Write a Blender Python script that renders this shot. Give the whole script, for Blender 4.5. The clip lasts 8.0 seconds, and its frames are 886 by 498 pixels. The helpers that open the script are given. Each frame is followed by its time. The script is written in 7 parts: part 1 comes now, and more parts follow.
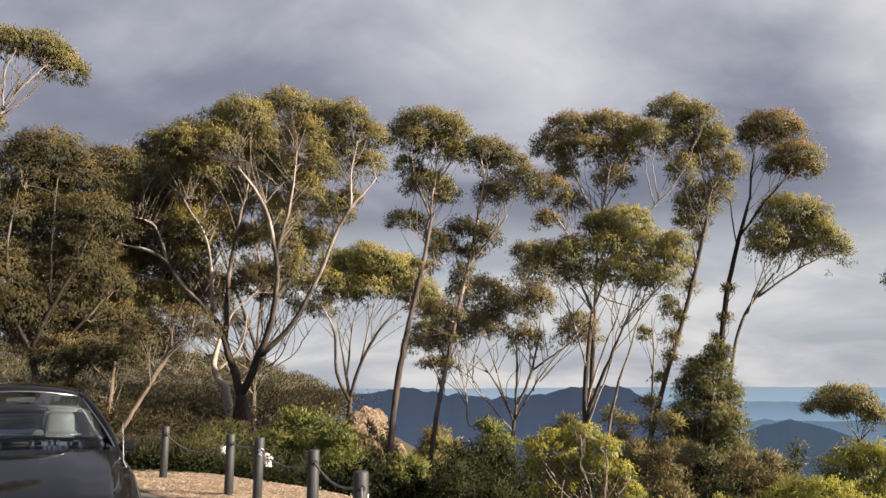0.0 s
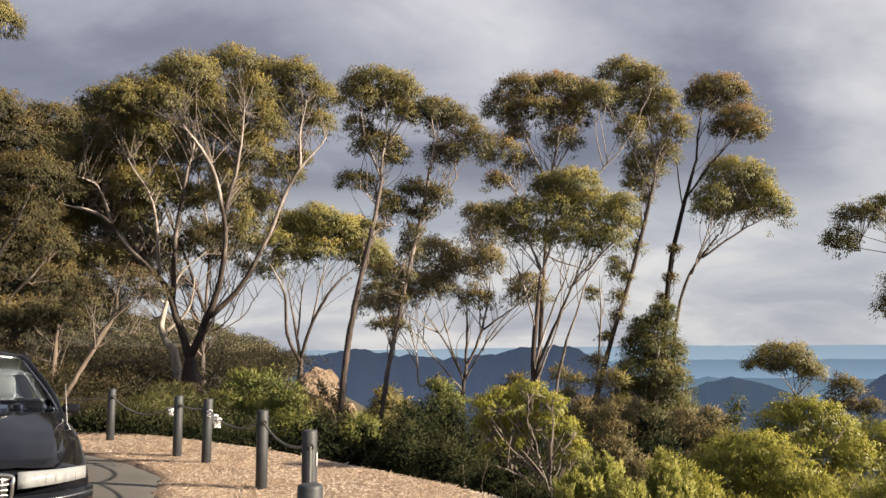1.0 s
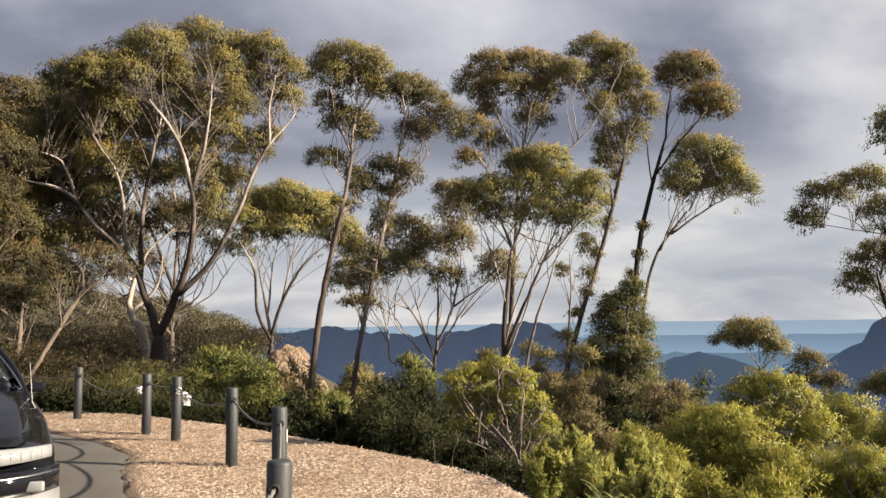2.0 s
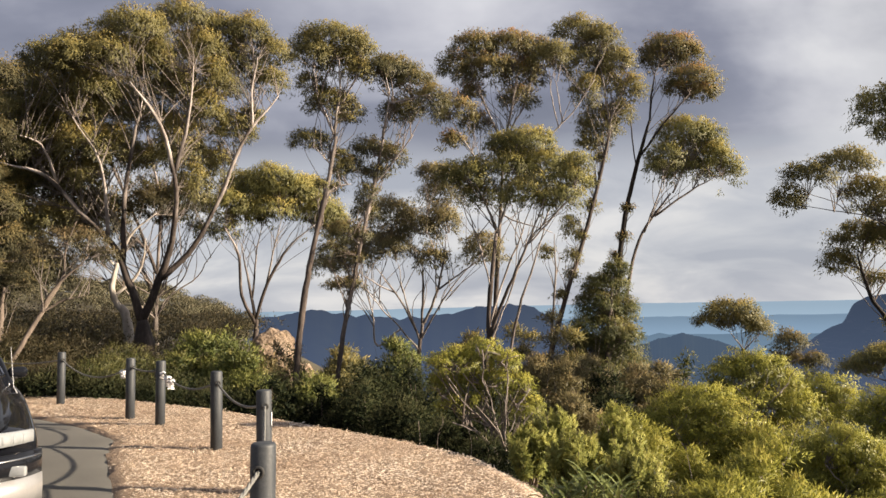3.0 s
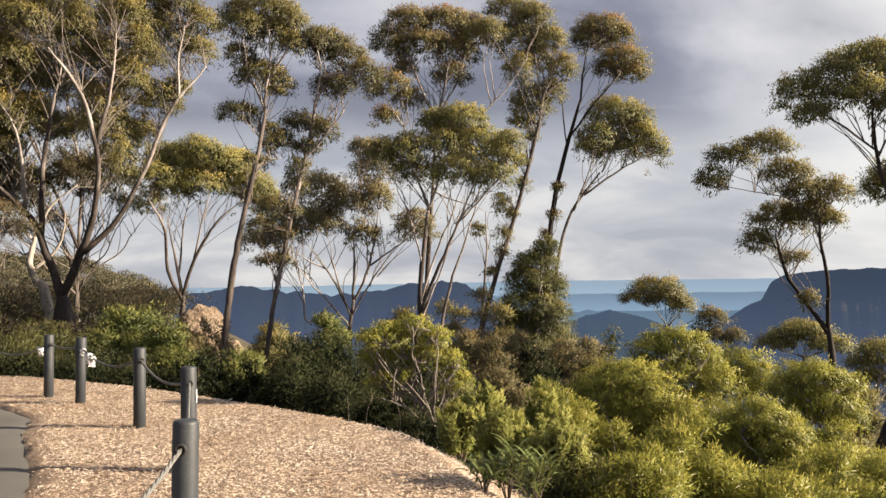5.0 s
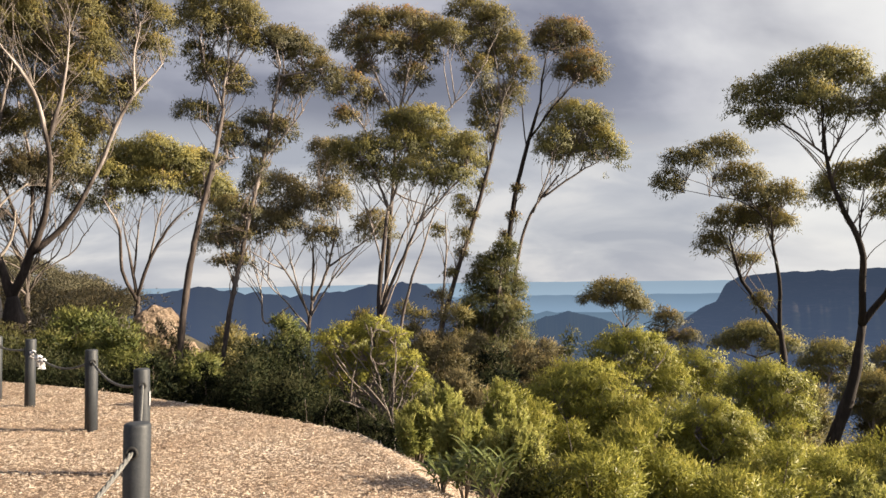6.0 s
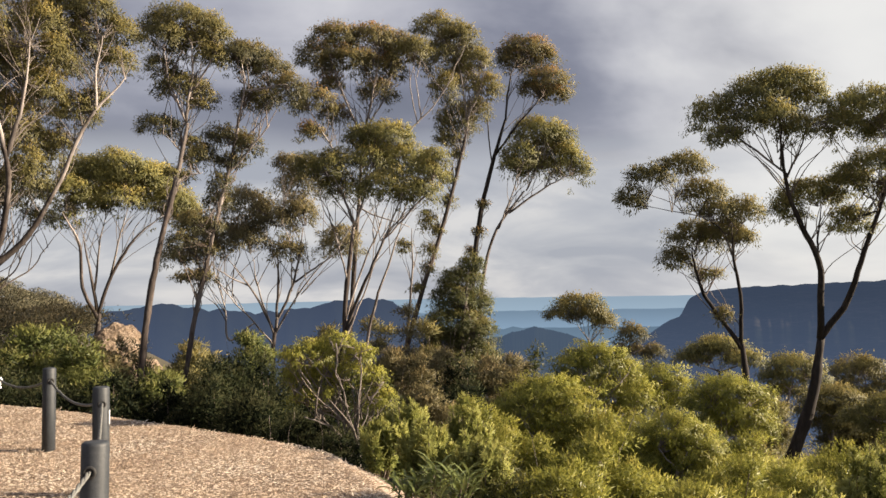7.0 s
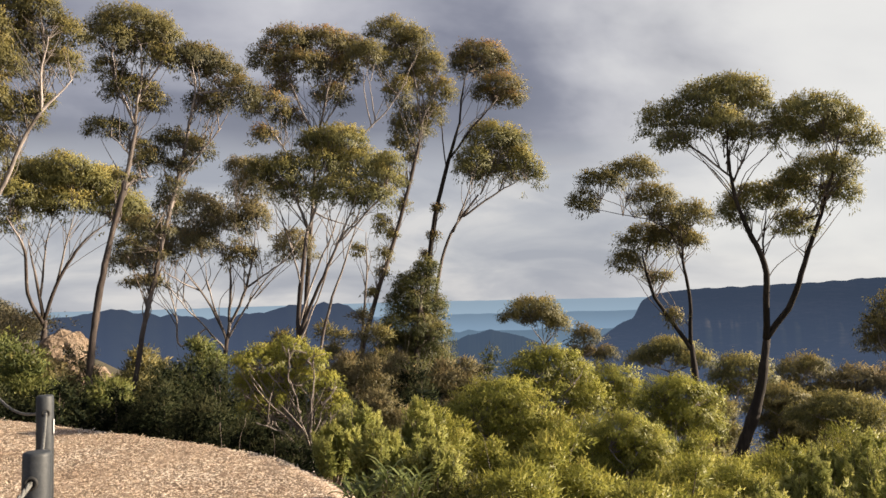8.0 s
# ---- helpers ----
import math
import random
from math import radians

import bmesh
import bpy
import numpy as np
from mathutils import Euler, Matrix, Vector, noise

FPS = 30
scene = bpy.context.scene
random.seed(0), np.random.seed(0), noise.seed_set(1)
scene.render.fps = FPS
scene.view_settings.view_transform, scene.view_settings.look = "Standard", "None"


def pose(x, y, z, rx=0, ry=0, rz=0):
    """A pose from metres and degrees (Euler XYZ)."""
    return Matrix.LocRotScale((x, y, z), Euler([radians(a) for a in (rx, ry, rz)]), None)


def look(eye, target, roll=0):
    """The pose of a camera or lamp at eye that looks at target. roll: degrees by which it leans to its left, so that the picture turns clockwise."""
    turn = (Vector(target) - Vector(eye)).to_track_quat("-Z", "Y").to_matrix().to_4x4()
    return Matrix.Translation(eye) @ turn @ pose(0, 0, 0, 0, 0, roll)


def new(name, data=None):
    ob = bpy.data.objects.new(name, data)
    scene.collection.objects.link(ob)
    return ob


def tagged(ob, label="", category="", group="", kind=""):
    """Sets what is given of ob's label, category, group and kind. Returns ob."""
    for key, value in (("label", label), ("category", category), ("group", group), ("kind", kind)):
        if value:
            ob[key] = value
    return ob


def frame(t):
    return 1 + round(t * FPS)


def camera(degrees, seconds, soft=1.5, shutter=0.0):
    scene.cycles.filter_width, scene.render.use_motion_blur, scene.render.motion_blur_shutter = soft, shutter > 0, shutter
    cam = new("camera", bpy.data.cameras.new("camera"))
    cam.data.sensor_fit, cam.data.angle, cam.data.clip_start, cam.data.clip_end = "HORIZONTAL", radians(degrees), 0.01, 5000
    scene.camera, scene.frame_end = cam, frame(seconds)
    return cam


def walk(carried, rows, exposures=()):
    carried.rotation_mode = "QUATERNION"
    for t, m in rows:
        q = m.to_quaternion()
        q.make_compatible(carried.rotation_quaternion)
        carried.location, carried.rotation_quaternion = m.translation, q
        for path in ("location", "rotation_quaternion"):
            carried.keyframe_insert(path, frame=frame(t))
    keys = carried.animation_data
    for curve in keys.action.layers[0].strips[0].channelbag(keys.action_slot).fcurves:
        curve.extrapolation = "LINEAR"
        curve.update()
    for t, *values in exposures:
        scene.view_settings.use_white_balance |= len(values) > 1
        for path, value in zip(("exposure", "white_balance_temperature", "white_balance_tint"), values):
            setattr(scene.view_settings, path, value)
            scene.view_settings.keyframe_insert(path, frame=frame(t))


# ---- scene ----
# camera, turned by hand on the spot
cam = camera(57.0, 8.0, 1.5)
EYE = 1.5
ROWS = [
    (0, -0.044, -0.033, 0.03, 99.527, -0.233, 6.814),
    (0.5, -0.02, -0.08, 0.022, 98.599, -0.204, 5.103),
    (1, -0.016, -0.034, 0.015, 96.84, 0.207, 3.452),
    (1.5, -0.013, -0.024, 0.013, 95.903, 0.339, 2.28),
    (3, 0.002, -0.006, 0.001, 94.02, 0.802, 0.432),
    (3.5, 0, 0, 0, 93.557, 0.898, 0.056),
    (4, 0.007, 0.011, -0.003, 92.888, 1.02, -0.717),
    (4.5, 0.015, 0.005, -0.004, 92.402, 0.84, -2.509),
    (6, 0.039, 0.006, -0.006, 92.394, 0.471, -7.117),
    (6.5, 0.042, -0.008, -0.005, 93.036, 0.702, -8.19),
    (7, 0.051, -0.007, -0.011, 93.487, 0.678, -9.455),
    (7.5, 0.064, -0.023, -0.01, 93.775, 0.774, -11.01),
    (8, 0.081, -0.044, -0.006, 93.683, 1.069, -12.544),
]
walk(cam, [(t, pose(x, y, EYE + z, rx, ry, rz)) for t, x, y, z, rx, ry, rz in ROWS], [(0.0, 1.52), (4.2, 1.61), (6.0, 1.56), (8.0, 1.43)])

# ---------------------------------------------------------------- light
SUN_DIR = Vector((0.97, -0.2, 0.352)).normalized()
SUN_ELEV = math.asin(SUN_DIR.z)
sun = new("sun", bpy.data.lights.new("sun", "SUN"))
sun.data.energy, sun.data.angle, sun.data.color = 4.55, radians(0.6), (1.0, 0.83, 0.62)
sun.matrix_world = look(SUN_DIR * 50, (0, 0, 0))


def world_sky():
    world = bpy.data.worlds.new("cloudy_sky")
    scene.world = world
    world.use_nodes = True
    nt = world.node_tree
    nt.nodes.clear()
    N = lambda kind, **kw: node(nt, kind, **kw)
    out, bg = N("ShaderNodeOutputWorld"), N("ShaderNodeBackground")
    sky = N("ShaderNodeTexSky")
    sky.sky_type, sky.sun_disc = "NISHITA", False
    sky.sun_elevation, sky.sun_rotation = SUN_ELEV, math.atan2(SUN_DIR.x, SUN_DIR.y)
    coord = N("ShaderNodeTexCoord")
    sep = N("ShaderNodeSeparateXYZ")
    nt.links.new(coord.outputs["Generated"], sep.inputs[0])
    up = N("ShaderNodeMath", operation="MAXIMUM")
    nt.links.new(sep.outputs["Z"], up.inputs[0])
    up.inputs[1].default_value = 0.0
    lift = N("ShaderNodeMath", operation="ADD")
    nt.links.new(up.outputs[0], lift.inputs[0])
    lift.inputs[1].default_value = 0.40
    flat = N("ShaderNodeVectorMath", operation="DIVIDE")
    comb = N("ShaderNodeCombineXYZ")
    for i in range(3):
        nt.links.new(lift.outputs[0], comb.inputs[i])
    nt.links.new(coord.outputs["Generated"], flat.inputs[0])
    nt.links.new(comb.outputs[0], flat.inputs[1])

    def cloud_noise(scale, detail, rough, stretch, shift, dist):
        mp = N("ShaderNodeMapping")
        mp.inputs["Scale"].default_value, mp.inputs["Location"].default_value = stretch, shift
        nt.links.new(flat.outputs[0], mp.inputs[0])
        tx = N("ShaderNodeTexNoise")
        tx.inputs["Scale"].default_value, tx.inputs["Detail"].default_value = scale, detail
        tx.inputs["Roughness"].default_value, tx.inputs["Distortion"].default_value = rough, dist
        nt.links.new(mp.outputs[0], tx.inputs["Vector"])
        return tx.outputs[0]

    big = cloud_noise(1.4, 6, 0.48, (0.85, 1.0, 0.9), CLOUD_SHIFT, 0.35)
    fine = cloud_noise(2.8, 6, 0.52, (0.8, 1.1, 1.5), (7.3, 1.1, 0), 0.4)
    both = N("ShaderNodeMix", data_type="FLOAT")
    both.inputs[0].default_value = 0.35
    nt.links.new(big, both.inputs[2])
    nt.links.new(fine, both.inputs[3])
    ramp = N("ShaderNodeValToRGB")
    stops(ramp, [(0.39, (0.175, 0.186, 0.245)), (0.48, (0.255, 0.264, 0.333)), (0.56, (0.44, 0.445, 0.51)), (0.66, (0.71, 0.705, 0.74))])
    nt.links.new(both.outputs[0], ramp.inputs[0])
    # low on the sky the deck opens to a pale band
    band = N("ShaderNodeValToRGB")
    stops(band, [(0.0, (0.95, 0.95, 0.95)), (0.15, (0.9, 0.9, 0.9)), (0.205, (0.12, 0.12, 0.12)), (0.25, (0.0, 0.0, 0.0))])
    wob = N("ShaderNodeMath", operation="MULTIPLY_ADD")
    nt.links.new(fine, wob.inputs[0])
    wob.inputs[1].default_value = 0.16
    nt.links.new(up.outputs[0], wob.inputs[2])
    wob2 = N("ShaderNodeMath", operation="SUBTRACT")
    nt.links.new(wob.outputs[0], wob2.inputs[0])
    wob2.inputs[1].default_value = 0.08
    nt.links.new(wob2.outputs[0], band.inputs[0])
    low = N("ShaderNodeValToRGB")
    stops(low, [(0.35, (0.43, 0.45, 0.51)), (0.5, (0.57, 0.58, 0.615)), (0.62, (0.76, 0.745, 0.735))])
    nt.links.new(fine, low.inputs[0])
    mix = N("ShaderNodeMix", data_type="RGBA")
    nt.links.new(band.outputs[0], mix.inputs[0])
    nt.links.new(ramp.outputs[0], mix.inputs[6])
    nt.links.new(low.outputs[0], mix.inputs[7])
    # the deck thins towards the sun
    dot = N("ShaderNodeVectorMath", operation="DOT_PRODUCT")
    nt.links.new(coord.outputs["Generated"], dot.inputs[0])
    dot.inputs[1].default_value = Vector((0.86, 0.40, 0.32)).normalized()
    near = N("ShaderNodeMapRange", interpolation_type="SMOOTHSTEP")
    near.inputs[1].default_value, near.inputs[2].default_value = 0.72, 0.96
    near.inputs[3].default_value, near.inputs[4].default_value = 0.0, 1.0
    warp = N("ShaderNodeMath", operation="MULTIPLY_ADD")
    nt.links.new(big, warp.inputs[0])
    warp.inputs[1].default_value = 0.5
    nt.links.new(dot.outputs["Value"], warp.inputs[2])
    warp2 = N("ShaderNodeMath", operation="SUBTRACT")
    nt.links.new(warp.outputs[0], warp2.inputs[0])
    warp2.inputs[1].default_value = 0.25
    nt.links.new(warp2.outputs[0], near.inputs[0])
    bright = N("ShaderNodeMix", data_type="RGBA")
    nt.links.new(near.outputs[0], bright.inputs[0])
    nt.links.new(mix.outputs[2], bright.inputs[6])
    bright.inputs[7].default_value = (0.90, 0.885, 0.86, 1)
    # a little clear sky behind it all
    clear = N("ShaderNodeVectorMath", operation="SCALE")
    clear.inputs[3].default_value = 0.10
    nt.links.new(sky.outputs[0], clear.inputs[0])
    total = N("ShaderNodeMix", data_type="RGBA")
    total.inputs[0].default_value = 0.93
    nt.links.new(clear.outputs[0], total.inputs[6])
    nt.links.new(bright.outputs[2], total.inputs[7])
    nt.links.new(total.outputs[2], bg.inputs[0])
    bg.inputs[1].default_value = 0.36
    nt.links.new(bg.outputs[0], out.inputs[0])


CLOUD_SHIFT = (0.0, 0.0, 0.0)


# ---------------------------------------------------------------- material helpers
def node(nt, kind, **kw):
    n = nt.nodes.new(kind)
    for key, value in kw.items():
        if key == "operation":
            n.operation = value
        elif key == "data_type":
            n.data_type = value
        elif key == "interpolation_type":
            n.interpolation_type = value
        elif key == "blend_type":
            n.blend_type = value
    return n


def stops(ramp, rows):
    el = ramp.color_ramp.elements
    while len(el) < len(rows):
        el.new(0.5)
    for e, (p, c) in zip(el, rows):
        e.position, e.color = p, (*c, 1)


def noise_tex(nt, scale, detail=5, rough=0.55, coord="Object", stretch=None):
    tc = node(nt, "ShaderNodeTexCoord")
    src = tc.outputs[coord]
    if stretch:
        mp = node(nt, "ShaderNodeMapping")
        mp.inputs["Scale"].default_value = stretch
        nt.links.new(src, mp.inputs[0])
        src = mp.outputs[0]
    tx = node(nt, "ShaderNodeTexNoise")
    tx.inputs["Scale"].default_value, tx.inputs["Detail"].default_value, tx.inputs["Roughness"].default_value = scale, detail, rough
    nt.links.new(src, tx.inputs["Vector"])
    return tx.outputs[0]


def material(name, rows, scale=3.0, rough=0.8, metal=0.0, fine=40.0, bump=0.2, stretch=None, dist=0.01, fine_mix=0.4, coat=0.0):
    """A noise-mottled surface: a broad and a fine noise mixed into one colour ramp, and a fine bump."""
    m = bpy.data.materials.new(name)
    m.use_nodes = True
    nt = m.node_tree
    bsdf = nt.nodes["Principled BSDF"]
    a, b = noise_tex(nt, scale, 4, 0.55, "Object", stretch), noise_tex(nt, fine, 4, 0.6, "Object", stretch)
    mx = node(nt, "ShaderNodeMix", data_type="FLOAT")
    mx.inputs[0].default_value = fine_mix
    nt.links.new(a, mx.inputs[2])
    nt.links.new(b, mx.inputs[3])
    ramp = node(nt, "ShaderNodeValToRGB")
    stops(ramp, rows)
    nt.links.new(mx.outputs[0], ramp.inputs[0])
    nt.links.new(ramp.outputs[0], bsdf.inputs["Base Color"])
    bsdf.inputs["Roughness"].default_value, bsdf.inputs["Metallic"].default_value = rough, metal
    bsdf.inputs["Coat Weight"].default_value = coat
    if bump:
        bp = node(nt, "ShaderNodeBump")
        bp.inputs["Strength"].default_value, bp.inputs["Distance"].default_value = bump, dist
        nt.links.new(b, bp.inputs["Height"])
        nt.links.new(bp.outputs[0], bsdf.inputs["Normal"])
    return m


def leaf_material(name, rows, gloss=0.5, shine=0.28, through_light=0.38):
    """Leaves vary one by one and by the young value, new growth plus painted top light; light passes through them."""
    m = bpy.data.materials.new(name)
    m.use_nodes = True
    nt = m.node_tree
    bsdf, out = nt.nodes["Principled BSDF"], nt.nodes["Material Output"]
    geo = node(nt, "ShaderNodeNewGeometry")
    big = noise_tex(nt, 0.9, 3, 0.5)
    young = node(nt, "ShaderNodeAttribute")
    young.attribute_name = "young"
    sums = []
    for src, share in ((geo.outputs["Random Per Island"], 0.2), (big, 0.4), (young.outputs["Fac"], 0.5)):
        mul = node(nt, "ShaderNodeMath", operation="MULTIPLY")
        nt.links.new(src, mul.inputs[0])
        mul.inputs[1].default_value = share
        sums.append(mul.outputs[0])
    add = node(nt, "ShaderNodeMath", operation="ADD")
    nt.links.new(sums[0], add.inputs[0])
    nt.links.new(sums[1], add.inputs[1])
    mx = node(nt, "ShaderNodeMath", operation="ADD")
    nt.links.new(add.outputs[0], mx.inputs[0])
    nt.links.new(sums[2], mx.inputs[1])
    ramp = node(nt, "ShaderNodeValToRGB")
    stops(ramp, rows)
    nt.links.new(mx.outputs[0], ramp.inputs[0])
    nt.links.new(ramp.outputs[0], bsdf.inputs["Base Color"])
    bsdf.inputs["Roughness"].default_value = gloss
    bsdf.inputs["Specular IOR Level"].default_value = shine
    tl = node(nt, "ShaderNodeBsdfTranslucent")
    nt.links.new(ramp.outputs[0], tl.inputs[0])
    ms = node(nt, "ShaderNodeMixShader")
    ms.inputs[0].default_value = through_light
    nt.links.new(bsdf.outputs[0], ms.inputs[1])
    nt.links.new(tl.outputs[0], ms.inputs[2])
    nt.links.new(ms.outputs[0], out.inputs[0])
    return m


def bark_material(name, rough_share, tone=1.0):
    """Gum bark: rough and dark on stout wood, peeling to smooth pale bark on the slender limbs (the "slender" attribute)."""
    m = material(name, [(p, tuple(c * tone for c in col)) for p, col in ((0.32, (0.026, 0.019, 0.017)), (0.5, (0.060, 0.046, 0.041)), (0.68, (0.155, 0.124, 0.110)))], scale=3, rough=0.9, fine=22, bump=0.6, stretch=(1, 1, 0.25))
    nt = m.node_tree
    bsdf = nt.nodes["Principled BSDF"]
    dark = bsdf.inputs["Base Color"].links[0].from_socket
    attr = node(nt, "ShaderNodeAttribute")
    attr.attribute_name = "slender"
    patch = noise_tex(nt, 1.7, 5, 0.6, "Object", (1, 1, 0.35))
    add = node(nt, "ShaderNodeMath", operation="ADD")
    nt.links.new(attr.outputs["Fac"], add.inputs[0])
    nt.links.new(patch, add.inputs[1])
    peel = node(nt, "ShaderNodeMapRange")
    peel.inputs[1].default_value, peel.inputs[2].default_value = 0.45 + rough_share, 0.75 + rough_share
    nt.links.new(add.outputs[0], peel.inputs[0])
    pale = node(nt, "ShaderNodeValToRGB")
    stops(pale, [(0.3, (0.22, 0.185, 0.17)), (0.5, (0.37, 0.325, 0.305)), (0.7, (0.53, 0.48, 0.455))])
    nt.links.new(noise_tex(nt, 4.0, 5, 0.6, "Object", (1, 1, 0.3)), pale.inputs[0])
    mx = node(nt, "ShaderNodeMix", data_type="RGBA")
    nt.links.new(peel.outputs[0], mx.inputs[0])
    nt.links.new(dark, mx.inputs[6])
    nt.links.new(pale.outputs[0], mx.inputs[7])
    nt.links.new(mx.outputs[2], bsdf.inputs["Base Color"])
    return m


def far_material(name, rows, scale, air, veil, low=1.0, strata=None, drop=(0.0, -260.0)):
    """Far country: the land's own colour with distance haze painted over it as emission; low: how much the haze glow is
    scaled low down.
    """
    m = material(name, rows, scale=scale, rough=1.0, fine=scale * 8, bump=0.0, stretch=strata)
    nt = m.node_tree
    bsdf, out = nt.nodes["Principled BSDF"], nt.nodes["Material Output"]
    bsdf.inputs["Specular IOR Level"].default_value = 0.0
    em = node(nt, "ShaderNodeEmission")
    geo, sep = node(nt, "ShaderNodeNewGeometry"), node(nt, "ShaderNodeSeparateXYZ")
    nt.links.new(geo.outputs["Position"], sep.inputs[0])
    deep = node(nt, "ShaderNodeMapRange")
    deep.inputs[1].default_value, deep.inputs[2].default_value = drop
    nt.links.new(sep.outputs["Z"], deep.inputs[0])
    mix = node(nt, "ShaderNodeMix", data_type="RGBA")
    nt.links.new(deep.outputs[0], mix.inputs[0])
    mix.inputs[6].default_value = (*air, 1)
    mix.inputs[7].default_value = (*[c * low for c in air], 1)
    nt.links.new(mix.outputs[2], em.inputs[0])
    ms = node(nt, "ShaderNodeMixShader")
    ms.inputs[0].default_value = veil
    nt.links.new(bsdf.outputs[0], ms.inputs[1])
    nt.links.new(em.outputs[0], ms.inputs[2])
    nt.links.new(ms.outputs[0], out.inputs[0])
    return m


world_sky()

# ---------------------------------------------------------------- materials
# Ramps run from shaded inside to lit top, over each leaf's own tint.
LEAF = {
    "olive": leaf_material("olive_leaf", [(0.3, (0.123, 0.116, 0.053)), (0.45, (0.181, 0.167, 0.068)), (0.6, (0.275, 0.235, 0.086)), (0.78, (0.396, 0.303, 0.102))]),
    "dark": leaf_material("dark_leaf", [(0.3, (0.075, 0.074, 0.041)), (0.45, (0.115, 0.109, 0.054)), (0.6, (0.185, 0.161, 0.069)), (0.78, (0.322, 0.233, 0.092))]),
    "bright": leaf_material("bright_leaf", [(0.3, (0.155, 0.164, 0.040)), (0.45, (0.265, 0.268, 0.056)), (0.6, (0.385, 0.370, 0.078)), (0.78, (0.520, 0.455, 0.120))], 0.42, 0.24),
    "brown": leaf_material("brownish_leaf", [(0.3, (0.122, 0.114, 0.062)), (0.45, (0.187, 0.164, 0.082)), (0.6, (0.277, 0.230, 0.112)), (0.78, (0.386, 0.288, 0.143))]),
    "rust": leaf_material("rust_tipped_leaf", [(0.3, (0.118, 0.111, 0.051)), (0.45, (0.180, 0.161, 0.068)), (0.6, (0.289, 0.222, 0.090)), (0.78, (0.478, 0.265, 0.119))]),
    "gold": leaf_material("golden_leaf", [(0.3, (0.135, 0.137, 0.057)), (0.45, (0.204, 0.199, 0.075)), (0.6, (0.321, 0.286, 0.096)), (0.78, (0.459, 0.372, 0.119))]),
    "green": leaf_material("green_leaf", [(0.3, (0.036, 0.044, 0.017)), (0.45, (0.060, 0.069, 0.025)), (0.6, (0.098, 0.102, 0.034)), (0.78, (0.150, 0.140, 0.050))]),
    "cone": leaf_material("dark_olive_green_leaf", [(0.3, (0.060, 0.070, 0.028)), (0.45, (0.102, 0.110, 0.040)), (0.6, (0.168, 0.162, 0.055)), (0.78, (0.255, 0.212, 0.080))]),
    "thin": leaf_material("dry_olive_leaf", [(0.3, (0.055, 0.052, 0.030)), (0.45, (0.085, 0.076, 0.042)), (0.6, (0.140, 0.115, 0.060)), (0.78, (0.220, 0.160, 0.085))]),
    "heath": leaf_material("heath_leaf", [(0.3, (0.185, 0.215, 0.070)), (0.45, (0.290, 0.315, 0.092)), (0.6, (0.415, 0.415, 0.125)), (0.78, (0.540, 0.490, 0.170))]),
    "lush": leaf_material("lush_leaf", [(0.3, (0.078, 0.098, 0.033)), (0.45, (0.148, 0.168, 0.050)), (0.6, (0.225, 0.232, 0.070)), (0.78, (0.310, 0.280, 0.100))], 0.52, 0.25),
    # Deep green lowered to near black, painting the shade behind the bed edge.
    "shade": leaf_material("deep_green_shade_leaf", [(0.3, (0.012, 0.017, 0.009)), (0.45, (0.022, 0.030, 0.015)), (0.6, (0.042, 0.050, 0.022)), (0.78, (0.080, 0.080, 0.038))], 0.8, 0.12),
    # Dry brown, lowered further to paint in the shade of the trees.
    "scrub": leaf_material("dry_shaded_scrub_leaf", [(0.3, (0.033, 0.033, 0.019)), (0.45, (0.053, 0.050, 0.027)), (0.6, (0.079, 0.069, 0.037)), (0.78, (0.112, 0.090, 0.051))]),
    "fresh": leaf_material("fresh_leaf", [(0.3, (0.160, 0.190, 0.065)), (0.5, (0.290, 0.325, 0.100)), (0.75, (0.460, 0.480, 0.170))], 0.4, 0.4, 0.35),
    # Darker copy of the dark leaf; the left trees' shade is painted in.
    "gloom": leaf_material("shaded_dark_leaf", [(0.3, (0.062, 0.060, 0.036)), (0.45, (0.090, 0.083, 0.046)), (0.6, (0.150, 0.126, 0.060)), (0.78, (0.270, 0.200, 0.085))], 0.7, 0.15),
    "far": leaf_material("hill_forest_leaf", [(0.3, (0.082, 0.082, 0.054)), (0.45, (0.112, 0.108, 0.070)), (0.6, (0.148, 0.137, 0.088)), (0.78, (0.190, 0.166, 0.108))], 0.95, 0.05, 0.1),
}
BARK_PALE = material("pale_gum_bark", [(0.3, (0.08, 0.065, 0.055)), (0.5, (0.16, 0.134, 0.118)), (0.7, (0.27, 0.235, 0.21))], scale=2.2, rough=0.75, fine=14, bump=0.25, stretch=(1, 1, 0.3))
BARK_CREAM = material("cream_gum_bark", [(0.3, (0.16, 0.13, 0.11)), (0.5, (0.36, 0.32, 0.285)), (0.7, (0.55, 0.505, 0.46))], scale=1.6, rough=0.7, fine=10, bump=0.2, stretch=(1, 1, 0.3))
BARK_MID = material("mottled_gum_bark", [(0.3, (0.06, 0.048, 0.04)), (0.5, (0.14, 0.11, 0.09)), (0.7, (0.28, 0.225, 0.185))], scale=2.5, rough=0.85, fine=18, bump=0.4, stretch=(1, 1, 0.25))
BARK = bark_material("shedding_gum_bark", 0.8, 0.95)
BARK_BIG = bark_material("grey_gum_bark", 0.62, 0.75)
BARK_DARK = bark_material("dark_gum_bark", 1.0, 0.42)
